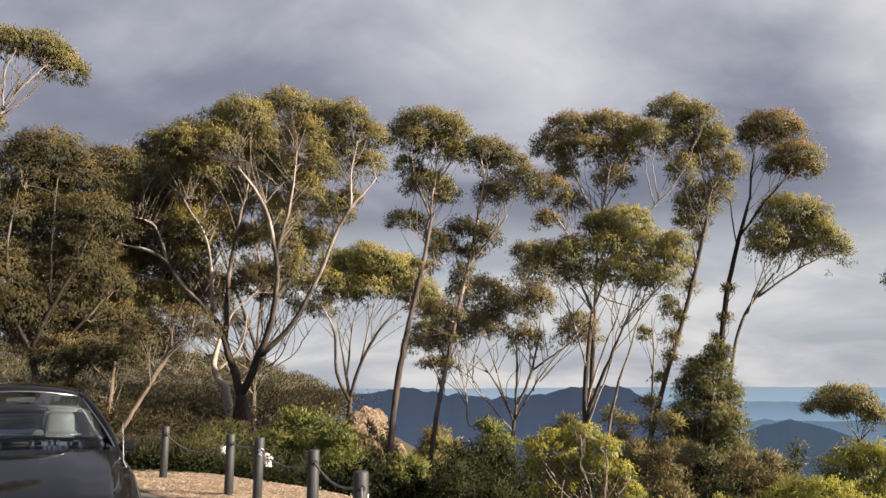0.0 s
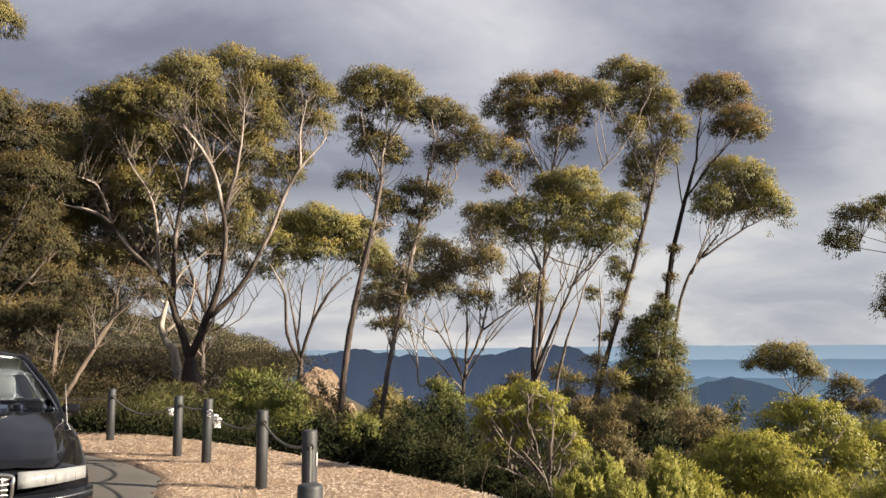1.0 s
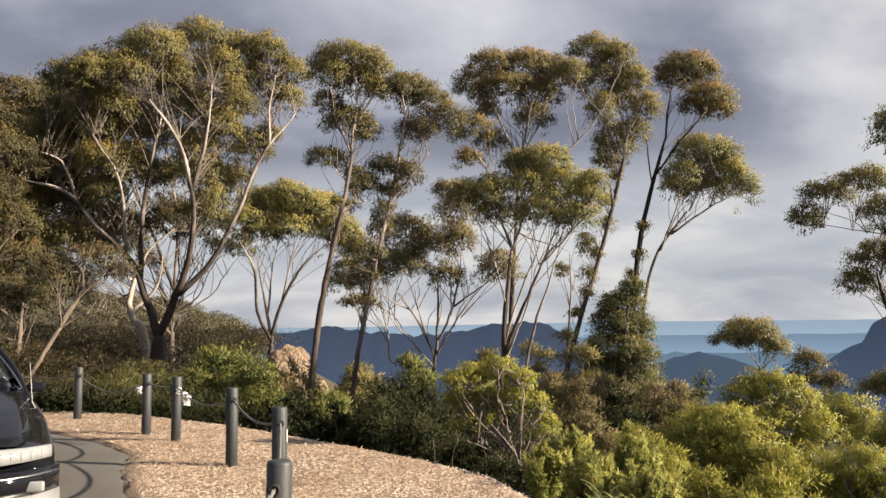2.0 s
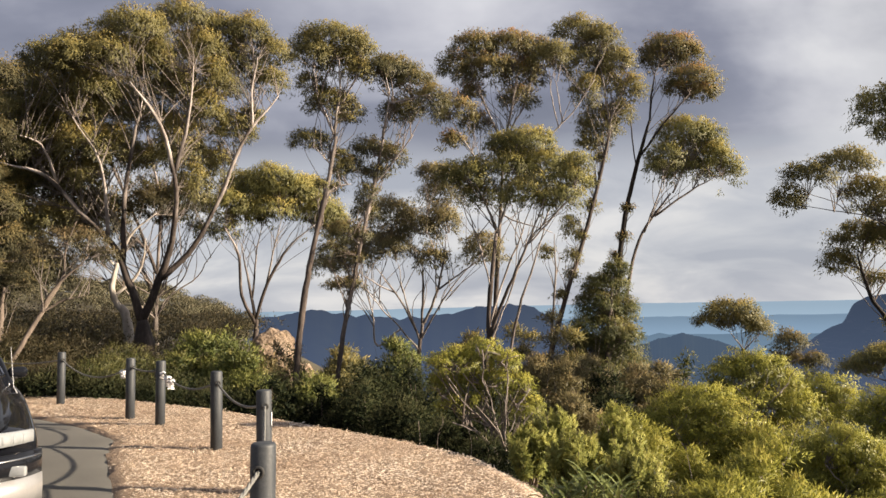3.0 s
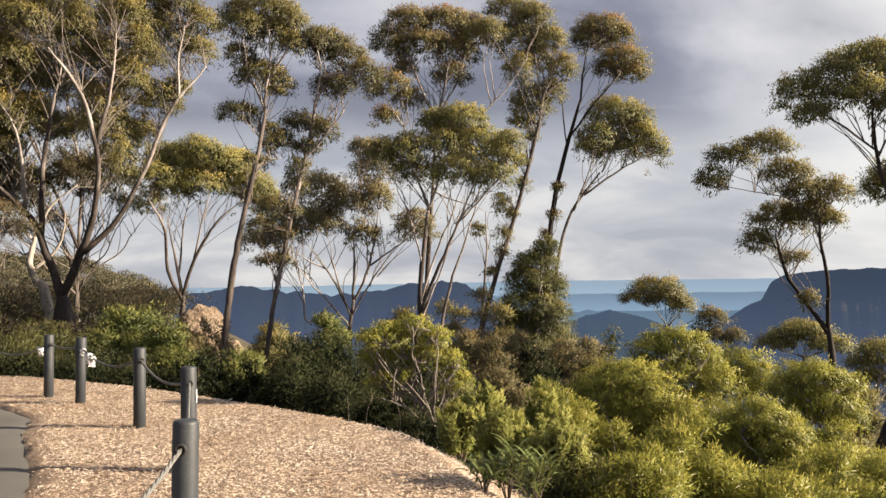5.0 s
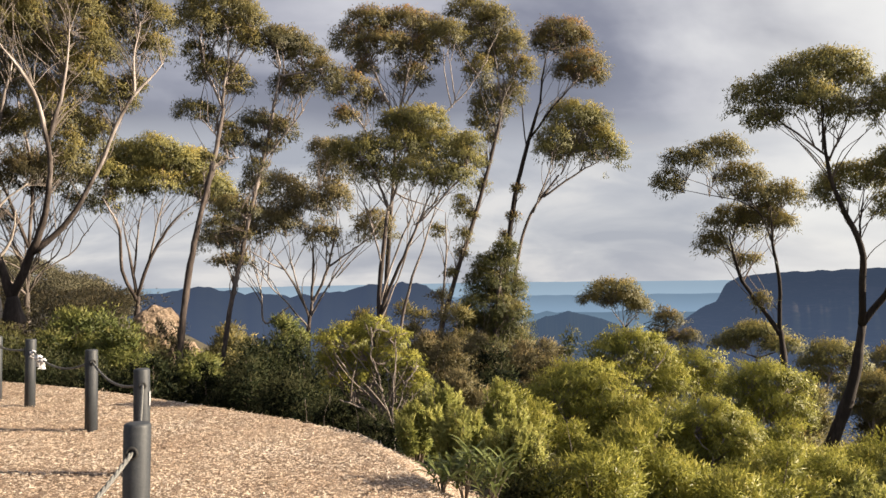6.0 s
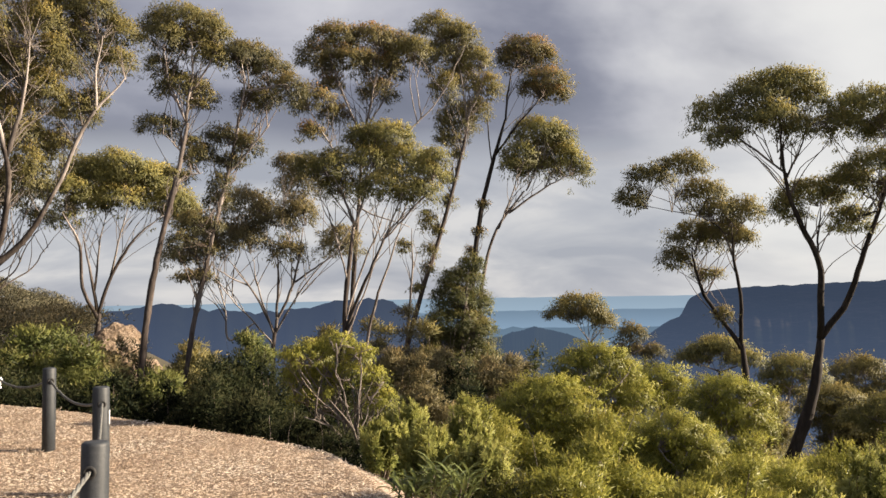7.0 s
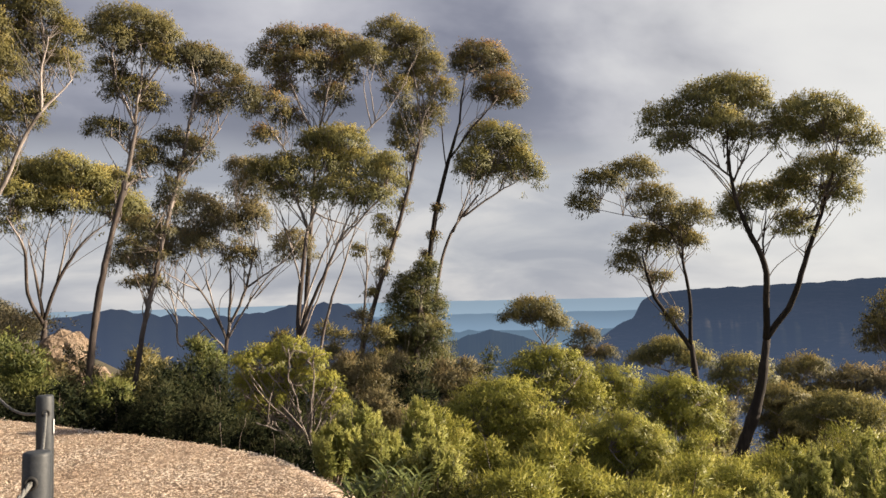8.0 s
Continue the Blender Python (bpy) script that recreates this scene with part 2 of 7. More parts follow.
# Kept dark so the gaps between loose chips read as shaded pits.
CHIP = material("woodchip_bed", [(0.3, (0.10, 0.068, 0.045)), (0.45, (0.22, 0.152, 0.105)), (0.6, (0.36, 0.268, 0.19)), (0.75, (0.5, 0.40, 0.30))], scale=0.8, rough=0.95, fine=55, bump=0.8, fine_mix=0.65, dist=0.02)
ASPHALT = material("worn_asphalt", [(0.3, (0.085, 0.082, 0.076)), (0.5, (0.115, 0.111, 0.102)), (0.7, (0.15, 0.145, 0.133))], scale=0.7, rough=0.9, fine=120, bump=0.3, fine_mix=0.4)
SOIL = material("leaf_litter_soil", [(0.3, (0.022, 0.018, 0.012)), (0.5, (0.05, 0.042, 0.024)), (0.7, (0.09, 0.075, 0.04))], scale=0.5, rough=1.0, fine=9, bump=0.5)
POST = material("grey_post_paint", [(0.3, (0.020, 0.024, 0.029)), (0.5, (0.033, 0.038, 0.045)), (0.7, (0.056, 0.062, 0.070))], scale=4, rough=0.55, fine=60, bump=0.15)
ROPE = material("grey_rope", [(0.3, (0.1, 0.1, 0.1)), (0.6, (0.2, 0.2, 0.19))], scale=20, rough=0.9, fine=150, bump=0.6)
RAG = material("white_cloth", [(0.3, (0.42, 0.42, 0.45)), (0.7, (0.66, 0.66, 0.68))], scale=8, rough=0.8, fine=60, bump=0.2)
ROCK = material("sandstone", [(0.3, (0.10, 0.07, 0.045)), (0.48, (0.26, 0.19, 0.135)), (0.62, (0.42, 0.335, 0.26)), (0.75, (0.5, 0.42, 0.34))], scale=2.2, rough=0.95, fine=14, bump=0.9, dist=0.1, fine_mix=0.55)

PAINT = material("dark_navy_car_paint", [(0.3, (0.005, 0.0055, 0.008)), (0.7, (0.008, 0.009, 0.012))], scale=1.5, rough=0.05, fine=300, bump=0.0, coat=0.0)
PAINT.node_tree.nodes["Principled BSDF"].inputs["Specular IOR Level"].default_value = 0.3
RUBBER = material("black_rubber", [(0.3, (0.012, 0.012, 0.013)), (0.7, (0.03, 0.03, 0.03))], scale=6, rough=0.7, fine=80, bump=0.1)
CHROME = material("chrome", [(0.3, (0.36, 0.36, 0.37)), (0.7, (0.48, 0.48, 0.48))], scale=5, rough=0.25, metal=1.0, fine=50, bump=0.02)
SILVER = material("silver_paint", [(0.3, (0.32, 0.32, 0.33)), (0.7, (0.42, 0.42, 0.43))], scale=4, rough=0.3, metal=0.5, fine=90, bump=0.05)
LENS = material("lamp_lens", [(0.3, (0.2, 0.215, 0.23)), (0.7, (0.29, 0.305, 0.32))], scale=9, rough=0.15, fine=70, bump=0.1, coat=0.6)
TRIM = material("dark_cabin_trim", [(0.3, (0.03, 0.03, 0.032)), (0.7, (0.05, 0.05, 0.052))], scale=5, rough=0.7, fine=90, bump=0.15)
CLOTH = material("grey_seat_cloth", [(0.3, (0.085, 0.09, 0.095)), (0.7, (0.12, 0.125, 0.13))], scale=6, rough=0.95, fine=140, bump=0.3)
GLASS = bpy.data.materials.new("car_glass")
GLASS.use_nodes = True
GLASS.node_tree.nodes["Principled BSDF"].inputs["Base Color"].default_value = (0.42, 0.48, 0.52, 1)
GLASS.node_tree.nodes["Principled BSDF"].inputs["Transmission Weight"].default_value = 1.0
GLASS.node_tree.nodes["Principled BSDF"].inputs["Roughness"].default_value = 0.0
GLASS.node_tree.nodes["Principled BSDF"].inputs["IOR"].default_value = 1.45
CHIP_BIT = leaf_material("woodchip", [(0.22, (0.15, 0.096, 0.063)), (0.37, (0.49, 0.348, 0.245)), (0.54, (0.78, 0.625, 0.475)), (0.7, (0.94, 0.86, 0.745))], 0.85, 0.2, 0.0)


# ---------------------------------------------------------------- geometry helpers
def mesh_from(name, verts, faces, mat, smooth=True):
    me = bpy.data.meshes.new(name)
    me.from_pydata([tuple(v) for v in verts], [], faces)
    if smooth:
        me.polygons.foreach_set("use_smooth", [True] * len(me.polygons))
    me.materials.append(mat)
    return me


def with_girth(me, radii, sides):
    """Stores on the points of a tube how slender the wood is there."""
    slim = np.repeat(np.clip(1 - (np.asarray(radii) - 0.02) / 0.11, 0, 1), sides)
    at = me.attributes.new("slender", "FLOAT", "POINT")
    at.data.foreach_set("value", slim.astype(np.float32))
    return me


def part(name, data, mat, parent, label=""):
    """Links a bmesh or mesh as one object under a thing or a part."""
    if isinstance(data, bmesh.types.BMesh):
        me = bpy.data.meshes.new(name)
        data.to_mesh(me)
        data.free()
        if mat:
            me.materials.append(mat)
    else:
        me = data
    ob = new(name, me)
    ob.parent = parent
    if label:
        tagged(ob, label)
    return ob


def thing(name, at, label, category, group="", kind="", turn=0.0):
    ob = new(name)
    ob.empty_display_size = 0.2
    ob.matrix_world = pose(at[0], at[1], at[2], 0, 0, turn)
    return tagged(ob, label, category, group, kind)


def smooth_path(points, steps):
    """Points along a Catmull-Rom curve through rows of numbers."""
    p = np.array(points, float)
    p = np.vstack([2 * p[0] - p[1], p, 2 * p[-1] - p[-2]])
    out = []
    for i in range(1, len(p) - 2):
        for k in range(steps):
            t = k / steps
            a, b, c, d = p[i - 1], p[i], p[i + 1], p[i + 2]
            out.append(0.5 * (2 * b + (c - a) * t + (2 * a - 5 * b + 4 * c - d) * t * t + (3 * b - a - 3 * c + d) * t ** 3))
    out.append(p[-2])
    return np.array(out)


def tube(path, radii, sides=6, verts=None, faces=None, cap=True):
    """A tapered tube along a path, appended to verts and faces."""
    verts, faces = ([], []) if verts is None else (verts, faces)
    path = np.asarray(path, float)
    tang = np.gradient(path, axis=0)
    tang /= np.linalg.norm(tang, axis=1)[:, None] + 1e-9
    ref = np.array([0.0, 1.0, 0.0]) if abs(tang[0][1]) < 0.9 else np.array([1.0, 0.0, 0.0])
    first = len(verts)
    for p, t, r in zip(path, tang, radii):
        a = np.cross(t, ref)
        a /= np.linalg.norm(a) + 1e-9
        b = np.cross(t, a)
        for k in range(sides):
            w = 2 * math.pi * k / sides
            verts.append(p + r * (math.cos(w) * a + math.sin(w) * b))
    for i in range(len(path) - 1):
        for k in range(sides):
            q, n = first + i * sides, (k + 1) % sides
            faces.append((q + k, q + n, q + sides + n, q + sides + k))
    if cap:
        faces.append(tuple(first + k for k in range(sides))[::-1])
        faces.append(tuple(first + (len(path) - 1) * sides + k for k in range(sides)))
    return verts, faces


def leaves_mesh(name, centres, along, length, width, mat, rng, sag=0.25, face=None, young=None, blade=False, own=0.35):
    """Many narrow leaves, four corners each, bent along the midrib, or three-cornered tapering blades; face: the way
    that their broad sides tend to look; young: new growth and painted light in one, 0 (shaded inside) to 1 (lit top);
    own: how far each leaf keeps its own slant.
    """
    n = len(centres)
    along = along / (np.linalg.norm(along, axis=1)[:, None] + 1e-9)
    look_way = rng.normal(size=(n, 3)) * (1.0 if face is None else 0.45)
    if face is not None:
        look_way = look_way + face
    side = np.cross(along, look_way)
    side /= np.linalg.norm(side, axis=1)[:, None] + 1e-9
    norm = np.cross(side, along)
    L = (length * rng.uniform(0.65, 1.25, n))[:, None]
    W = (width * rng.uniform(0.7, 1.2, n))[:, None]
    mid = centres + along * L * 0.45 + norm * L * sag * 0.4
    k = 3 if blade else 4
    co = np.empty((n, k, 3))
    if blade:
        co[:, 0], co[:, 1] = centres - side * W / 2, centres + side * W / 2
        co[:, 2] = centres + along * L + norm * L * sag * 0.4
    else:
        co[:, 0], co[:, 2] = centres, centres + along * L
        co[:, 1], co[:, 3] = mid + side * W / 2, mid - side * W / 2
    me = bpy.data.meshes.new(name)
    me.vertices.add(n * k)
    me.vertices.foreach_set("co", co.ravel())
    me.loops.add(n * k)
    me.loops.foreach_set("vertex_index", np.arange(n * k, dtype=np.int32))
    me.polygons.add(n)
    me.polygons.foreach_set("loop_start", np.arange(0, n * k, k, dtype=np.int32))
    me.update(calc_edges=True)
    me.materials.append(mat)
    if face is not None:
        # each leaf is shaded as part of its tuft
        shade = norm * own + face / (np.linalg.norm(face, axis=1)[:, None] + 1e-9)
        shade /= np.linalg.norm(shade, axis=1)[:, None] + 1e-9
        me.polygons.foreach_set("use_smooth", np.ones(n, dtype=bool))
        me.normals_split_custom_set_from_vertices(np.repeat(shade, k, axis=0).tolist())
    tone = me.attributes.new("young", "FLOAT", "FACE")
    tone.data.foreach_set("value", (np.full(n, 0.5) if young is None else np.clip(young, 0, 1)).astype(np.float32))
    return me


# ---------------------------------------------------------------- ground
CREST_Y = [-30, 0, 4, 6.3, 7.1, 8.3, 9.3, 11, 12.3, 13.9, 14.9, 20, 60]
CREST_X = [4, 1.6, 1.0, 0.64, 0.53, 0.17, -0.57, -2.2, -3.45, -5.6, -7.8, -20, -70]


def sstep(a, b, x):
    t = np.clip((x - a) / (b - a), 0, 1)
    return t * t * (3 - 2 * t)


def ground_z(x, y):
    """Level by the path, falling away past the edge of the woodchip bed to a deep valley."""
    x, y = np.asarray(x, float), np.asarray(y, float)
    s = np.maximum(0, x - np.interp(y, CREST_Y, CREST_X))
    k = sstep(-10, 1, x)
    r = np.hypot(x, y)
    z = -k * (1.0 * (1 - np.exp(-s / 2.0)) + 0.075 * np.minimum(s, 60))
    bearing = np.degrees(np.arctan2(x, y))
    deep = sstep(-14.5, -11.5, bearing) * (np.abs(bearing) < 120)
    z -= deep * (0.45 * np.maximum(0, np.minimum(r, 760) - 42)) + (1 - deep) * 0.02 * np.maximum(0, np.minimum(r, 300) - 30)
    z += np.exp(-((r - 175) / 60) ** 2) * np.interp(bearing, [-100, -60, -30, -20, -16.5, -14.7, -13], [4, 8, 10, 7, 3.2, 0.2, -3])
    return z


def polar_sheet(name, radii, angles, mat, zfun, label):
    verts, faces = [], []
    rng = np.random.default_rng(3)
    for r in radii:
        for a in angles:
            x, y = r * math.sin(a), r * math.cos(a)
            verts.append((x, y, float(zfun(x, y)) + (rng.normal() * 0.012 * min(r, 12) if r > 7 else 0)))
    n = len(angles)
    for i in range(len(radii) - 1):
        for j in range(n - 1):
            q = i * n + j
            faces.append((q, q + 1, q + n + 1, q + n))
    ob = new(name, mesh_from(name, verts, faces, mat))
    return tagged(ob, label, "ground", kind="structure")


RADII = [0.05] + [0.5 * 1.09 ** i for i in range(108)]
polar_sheet("ground", RADII, [radians(a) for a in np.arange(0, 360.1, 2.5)], SOIL, lambda x, y: ground_z(x, y) - 0.05 - 0.25 * float(sstep(-1.3, -0.6, np.interp(y, CREST_Y, CREST_X) - x)) * (math.hypot(x, y) < 30), "dark leaf-littered soil falling away into a deep valley")


def flat_bed(name, outline, thick, mat, label, category, grain=0.0, drop=0.05):
    """A thin slab on the ground with a ragged rim; outline gives its left and right x at each y."""
    rng = np.random.default_rng(5)
    verts, faces, n = [], [], 60
    for y, x0, x1 in outline:
        for j in range(n):
            x = x0 + (x1 - x0) * j / (n - 1)
            rim = min(j, n - 1 - j)
            z = thick - drop * max(0.0, 1 - rim / 2) ** 1.5
            verts.append((x + rng.normal() * 0.008, y, float(ground_z(x, y)) + z + rng.normal() * grain))
    for i in range(len(outline) - 1):
        for j in range(n - 1):
            q = i * n + j
            faces.append((q, q + 1, q + n + 1, q + n))
    ob = new(name, mesh_from(name, verts, faces, mat))
    return tagged(ob, label, category, kind="structure")


PATH_Y = [-24, 2, 5, 6.5, 7.6, 8.5, 9.8, 10.8, 11.7, 13, 17]
PATH_X = [-1.2, -1.8, -2.3, -2.6, -3.1, -3.5, -3.97, -4.8, -5.8, -7.6, -13]
flat_bed("woodchip_bed", [(y, np.interp(y, PATH_Y, PATH_X) - 0.06, np.interp(y, CREST_Y, CREST_X) + 0.6) for y in np.arange(-24, 15.6, 0.14)], -0.002, CHIP, "pale brown woodchip mulch bed beside the path", "mulch", 0.009, 0.035)
flat_bed("path", [(y, np.interp(y, PATH_Y, PATH_X) - 9, np.interp(y, PATH_Y, PATH_X) + 0.17) for y in np.arange(-24, 15.6, 0.15)], -0.022, ASPHALT, "grey worn asphalt path beside the woodchip bed", "path")


# ---------------------------------------------------------------- far country
def ridge(name, b0, b1, dist, foot, crest, mat, label, rough=0.1, seed=1, n=220, cliff=0.0):
    """A range of hills: a crest line at the given elevations (degrees over bearings) and a slope to its foot."""
    noise.seed_set(seed)
    bs, es = zip(*crest)
    verts, faces, rows = [], [], 14
    for i in range(n + 1):
        b = b0 + (b1 - b0) * i / n
        e = np.interp(b, bs, es) + rough * noise.noise((b * 1.3, seed, 0)) + rough * 0.4 * noise.noise((b * 6, seed, 2))
        top = EYE + dist * math.tan(radians(e))
        for k in range(rows):
            f = k / (rows - 1)
            d = dist + (foot - dist) * f + dist * 0.006 * noise.noise((b * 0.8, f * 4, seed))
            z = top + (-330 - top) * f ** 0.8
            if cliff and 0 < k < 6:
                d = dist - 6 * k + 9 * noise.noise((b * 5, k * 0.4, seed))
                z = top - cliff * k / 5 * (1 + 0.2 * noise.noise((b * 2, k, seed)))
            elif cliff and k:
                z = (top - cliff) + (-330 - top + cliff) * ((k - 5) / (rows - 6)) ** 0.9
            verts.append((d * math.sin(radians(b)), d * math.cos(radians(b)), z))
    for i in range(n):
        for k in range(rows - 1):
            q = i * rows + k
            faces.append((q, q + 1, q + rows + 1, q + rows))
    ob = new(name, mesh_from(name, verts, faces, mat))
    return tagged(ob, label, "hills", kind="structure")


FOREST = [(0.3, (0.02, 0.03, 0.02)), (0.7, (0.06, 0.07, 0.04))]
# The blue of each ridge is haze, painted in by its emission.
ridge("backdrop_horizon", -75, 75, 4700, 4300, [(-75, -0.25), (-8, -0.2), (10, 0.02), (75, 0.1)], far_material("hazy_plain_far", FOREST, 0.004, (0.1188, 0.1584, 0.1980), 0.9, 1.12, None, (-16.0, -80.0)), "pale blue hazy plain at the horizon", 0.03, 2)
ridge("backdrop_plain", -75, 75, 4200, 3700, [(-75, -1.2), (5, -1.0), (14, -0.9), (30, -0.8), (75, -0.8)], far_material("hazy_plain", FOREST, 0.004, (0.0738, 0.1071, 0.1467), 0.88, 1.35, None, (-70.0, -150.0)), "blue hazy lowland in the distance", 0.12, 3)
ridge("backdrop_plain_near", -75, 75, 3600, 3000, [(-75, -2.2), (8, -2.1), (30, -2.0), (75, -2.0)], far_material("hazy_plain_near", FOREST, 0.005, (0.0531, 0.0810, 0.1152), 0.85, 1.3, None, (-125.0, -220.0)), "hazy dark blue wooded lowland in the distance", 0.25, 4)
ridge("backdrop_knoll", 9, 22, 3000, 2500, [(9, -4), (12.5, -2.9), (15.8, -2.0), (18, -2.5), (22, -4)], far_material("hazy_knoll", FOREST, 0.01, (0.0250, 0.0365, 0.0560), 0.93), "hazy dark blue wooded knoll in the valley", 0.1, 5)
ridge("backdrop_range", -60, 14, 2600, 1700, [(-60, -0.2), (-16, -0.9), (-12.5, -0.6), (-9.5, -0.1), (-7, -0.5), (-3, -0.8), (0, -0.5), (2.5, 0.0), (5.5, 0.0), (7.5, -1.0), (10, -3), (14, -5)], far_material("hazy_range", FOREST, 0.02, (0.0198, 0.0270, 0.0450), 0.93, 1.5), "hazy dark blue forested mountain range across the valley", 0.25, 6)
ridge("backdrop_escarpment", 19, 80, 1500, 1100, [(19, -5.5), (22.5, -3.4), (24.4, -1.9), (25.6, -1.35), (26.2, -0.2), (27, 0.25), (29, 0.5), (36, 0.75), (38.5, 0.85), (39.2, 0.92), (41, 1.0), (46, 1.15), (80, 1.8)], far_material("hazy_cliff", [(0.35, (0.02, 0.03, 0.02)), (0.5, (0.045, 0.05, 0.035)), (0.58, (0.11, 0.10, 0.085)), (0.72, (0.17, 0.15, 0.125))], 0.012, (0.0185, 0.026, 0.043), 0.81, 2.2, (0.6, 0.6, 3.0)), "hazy dark slate-blue sandstone escarpment with flat wooded top", 0.08, 7, 420, 45)


# ---------------------------------------------------------------- trees
def clump_leaves(rng, centre, ru, rv, rw, leaf, dense, inner=0.36, hang=(0, 0, -0.85), out=0.3, ragged=0.22):
    """Small tufts over the rounded top of one clump, and the leaves that hang or stand on them."""
    area = ru * rv + 0.5 * (ru + rv) * rw
    per = 18
    tufts = max(24, int(area * 300 * dense))
    d = rng.normal(size=(tufts, 3))
    d[:, 2] = np.where(d[:, 2] < -0.35, -d[:, 2], d[:, 2])
    d /= np.linalg.norm(d, axis=1)[:, None]
    rad = np.sqrt(rng.uniform(inner, 1.0, tufts))[:, None] * 0.95
    lump = 0.10 * np.sin(d[:, :1] * 6 + centre[2] * 3) * np.cos(d[:, 1:2] * 5 + centre[0] * 2) + 0.05 * np.sin(d[:, :1] * 15 + d[:, 2:] * 13)
    cell = np.floor(d * 2.6 + centre * 1.7)
    lump += ragged * (np.modf(np.abs(np.sin(cell @ np.array([12.99, 78.23, 37.72]))[:, None] * 437.5))[0] - 0.55)
    tip = centre + d * rad * np.array([ru, rv, rw]) * (1 + lump)
    src = np.repeat(tip, per, axis=0)
    off = leaf * rng.normal(size=(len(src), 3)) * np.array([0.8, 0.8, 0.5])
    way = rng.normal(size=(len(src), 3)) * 0.5 + np.array(hang) + np.repeat(d, per, axis=0) * out
    # New growth on top, with lit tops and shaded undersides put into the colour.
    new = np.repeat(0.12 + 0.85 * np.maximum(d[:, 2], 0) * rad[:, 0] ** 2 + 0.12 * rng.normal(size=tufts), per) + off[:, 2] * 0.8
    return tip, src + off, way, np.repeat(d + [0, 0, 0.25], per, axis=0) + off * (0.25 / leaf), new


TREE_COUNT = [0]


def tree(label, kind, at, turn, trunk, limbs, clumps, dark=False, name="eucalyptus_tree", girth=0.62, boughs=4, full=1.0, bark=None, setback=(0.25, 1.2), spread=1.14):
    """A gum tree. Trunk and limbs are rows of (across, up, radius), clumps rows of (across, up, half width, half height), in metres from its foot."""
    TREE_COUNT[0] += 1
    rng = np.random.default_rng(100 + TREE_COUNT[0])
    root = thing(name, at, label, name.split("_")[1], turn=turn)
    far = math.hypot(at[0], at[1])
    leaf = 0.0040 * max(far, 9)
    dense = min(3.0, (19 / far) ** 2)
    bark = bark or (BARK_DARK if dark or kind == "gloom" else BARK_PALE if kind == "thin" else BARK)

    def back(u, w, v):
        """A place v metres further off, spread so that the tree keeps its outline."""
        k = 1 + v / far
        return np.array([u * k, v, (w + at[2] - EYE) * k - at[2] + EYE])

    sink = max(0.3, at[2] - float(ground_z(at[0], at[1])) + 0.3)
    rows = [(trunk[0][0] - 0.02, -sink, 0.0, trunk[0][2] * girth * 1.3)] + [(u, w, 0.0, r * girth) for u, w, r in trunk[:-1]] + [(trunk[-1][0], trunk[-1][1], 0.0, (limbs[0][0][2] if limbs else 0.02) * 0.72)]
    path = smooth_path(rows, 5)
    wig = 0.018 * np.cumsum(rng.normal(size=(len(path), 3)), axis=0) * 0.4
    v, f = tube(path[:, [0, 2, 1]] + wig * [1, 1, 0], path[:, 3] * (1 + 0.06 * rng.normal(size=len(path))), 10)
    part("trunk", with_girth(mesh_from("trunk", v, f, bark), path[:, 3], 10), None, root)
    wood = [path[4:, [0, 2, 1]]]
    wood_r = [path[4:, 3]]
    for limb in limbs:
        lean = rng.uniform(-0.42, 0.0)
        start = np.array([limb[0][0], 0.0, limb[0][1]])
        near = min(((np.linalg.norm((w - start) * [1, 0.2, 1], axis=1).min(), i) for i, w in enumerate(wood)))[1]
        k = int(np.argmin(np.linalg.norm((wood[near] - start) * [1, 0.2, 1], axis=1)))
        v0 = wood[near][k][1]
        base, gone = wood[near][k], 0.0
        rows = [(base[0], base[2], base[1], min(wood_r[near][k], limb[0][2] * 0.74))]
        for i, (u, w, r) in enumerate(limb):
            if i == 0 and math.hypot(u - base[0], w - base[2]) < 0.35:
                continue
            if i:
                gone += math.hypot(u - limb[i - 1][0], w - limb[i - 1][1])
            p = back(u, w, v0 + lean * gone)
            rows.append((p[0], p[2], p[1], r * (0.68 if i < len(limb) - 1 else 0.34)))
        path = smooth_path(rows, 5)
        wig = np.cumsum(rng.normal(size=(len(path), 3)), axis=0) * 0.012
        wig[0] = 0
        v, f = tube(path[:, [0, 2, 1]] + wig, np.maximum(path[:, 3], 0.008), 7)
        part("limb", with_girth(mesh_from("limb", v, f, bark), path[:, 3], 7), None, root)
        wood.append(path[:, [0, 2, 1]])
        wood_r.append(path[:, 3])
    alls, allr = np.vstack(wood), np.concatenate(wood_r)
    for u, w, ru, rw in clumps:
        rv = 0.85 * ru
        # hang the clump on the closest wood below it
        goal = np.array([u, 0.0, w])
        cost = np.linalg.norm((alls - goal) * [1, 0.25, 1], axis=1) + 1.2 * np.maximum(0, alls[:, 2] - (w - 0.3 * rw))
        k = int(np.argmin(cost))
        centre = back(u, w - 0.3 * rw - 0.03, alls[k][1] + rng.uniform(*setback) * min(1.2, ru))
        tip, src, way, face, growth_light = clump_leaves(rng, centre, ru * spread, rv, rw * 1.4, leaf, dense * full, ragged=0.55 if far < 18.5 and at[0] > 2 else 0.22)
        part("leaf_clump", leaves_mesh("leaf_clump", src, way, leaf, leaf * 0.33, LEAF[kind], rng, face=face, young=growth_light, blade=True, own=0.75), None, root)["kind"] = "stuff"
        v, f = [], []
        a, r0 = alls[k], min(allr[k] * 0.6, 0.028)
        low = centre + [0, 0, -0.5 * rw]
        hub = a + (low - a) * (0.5 if a[2] < low[2] else 0.12)
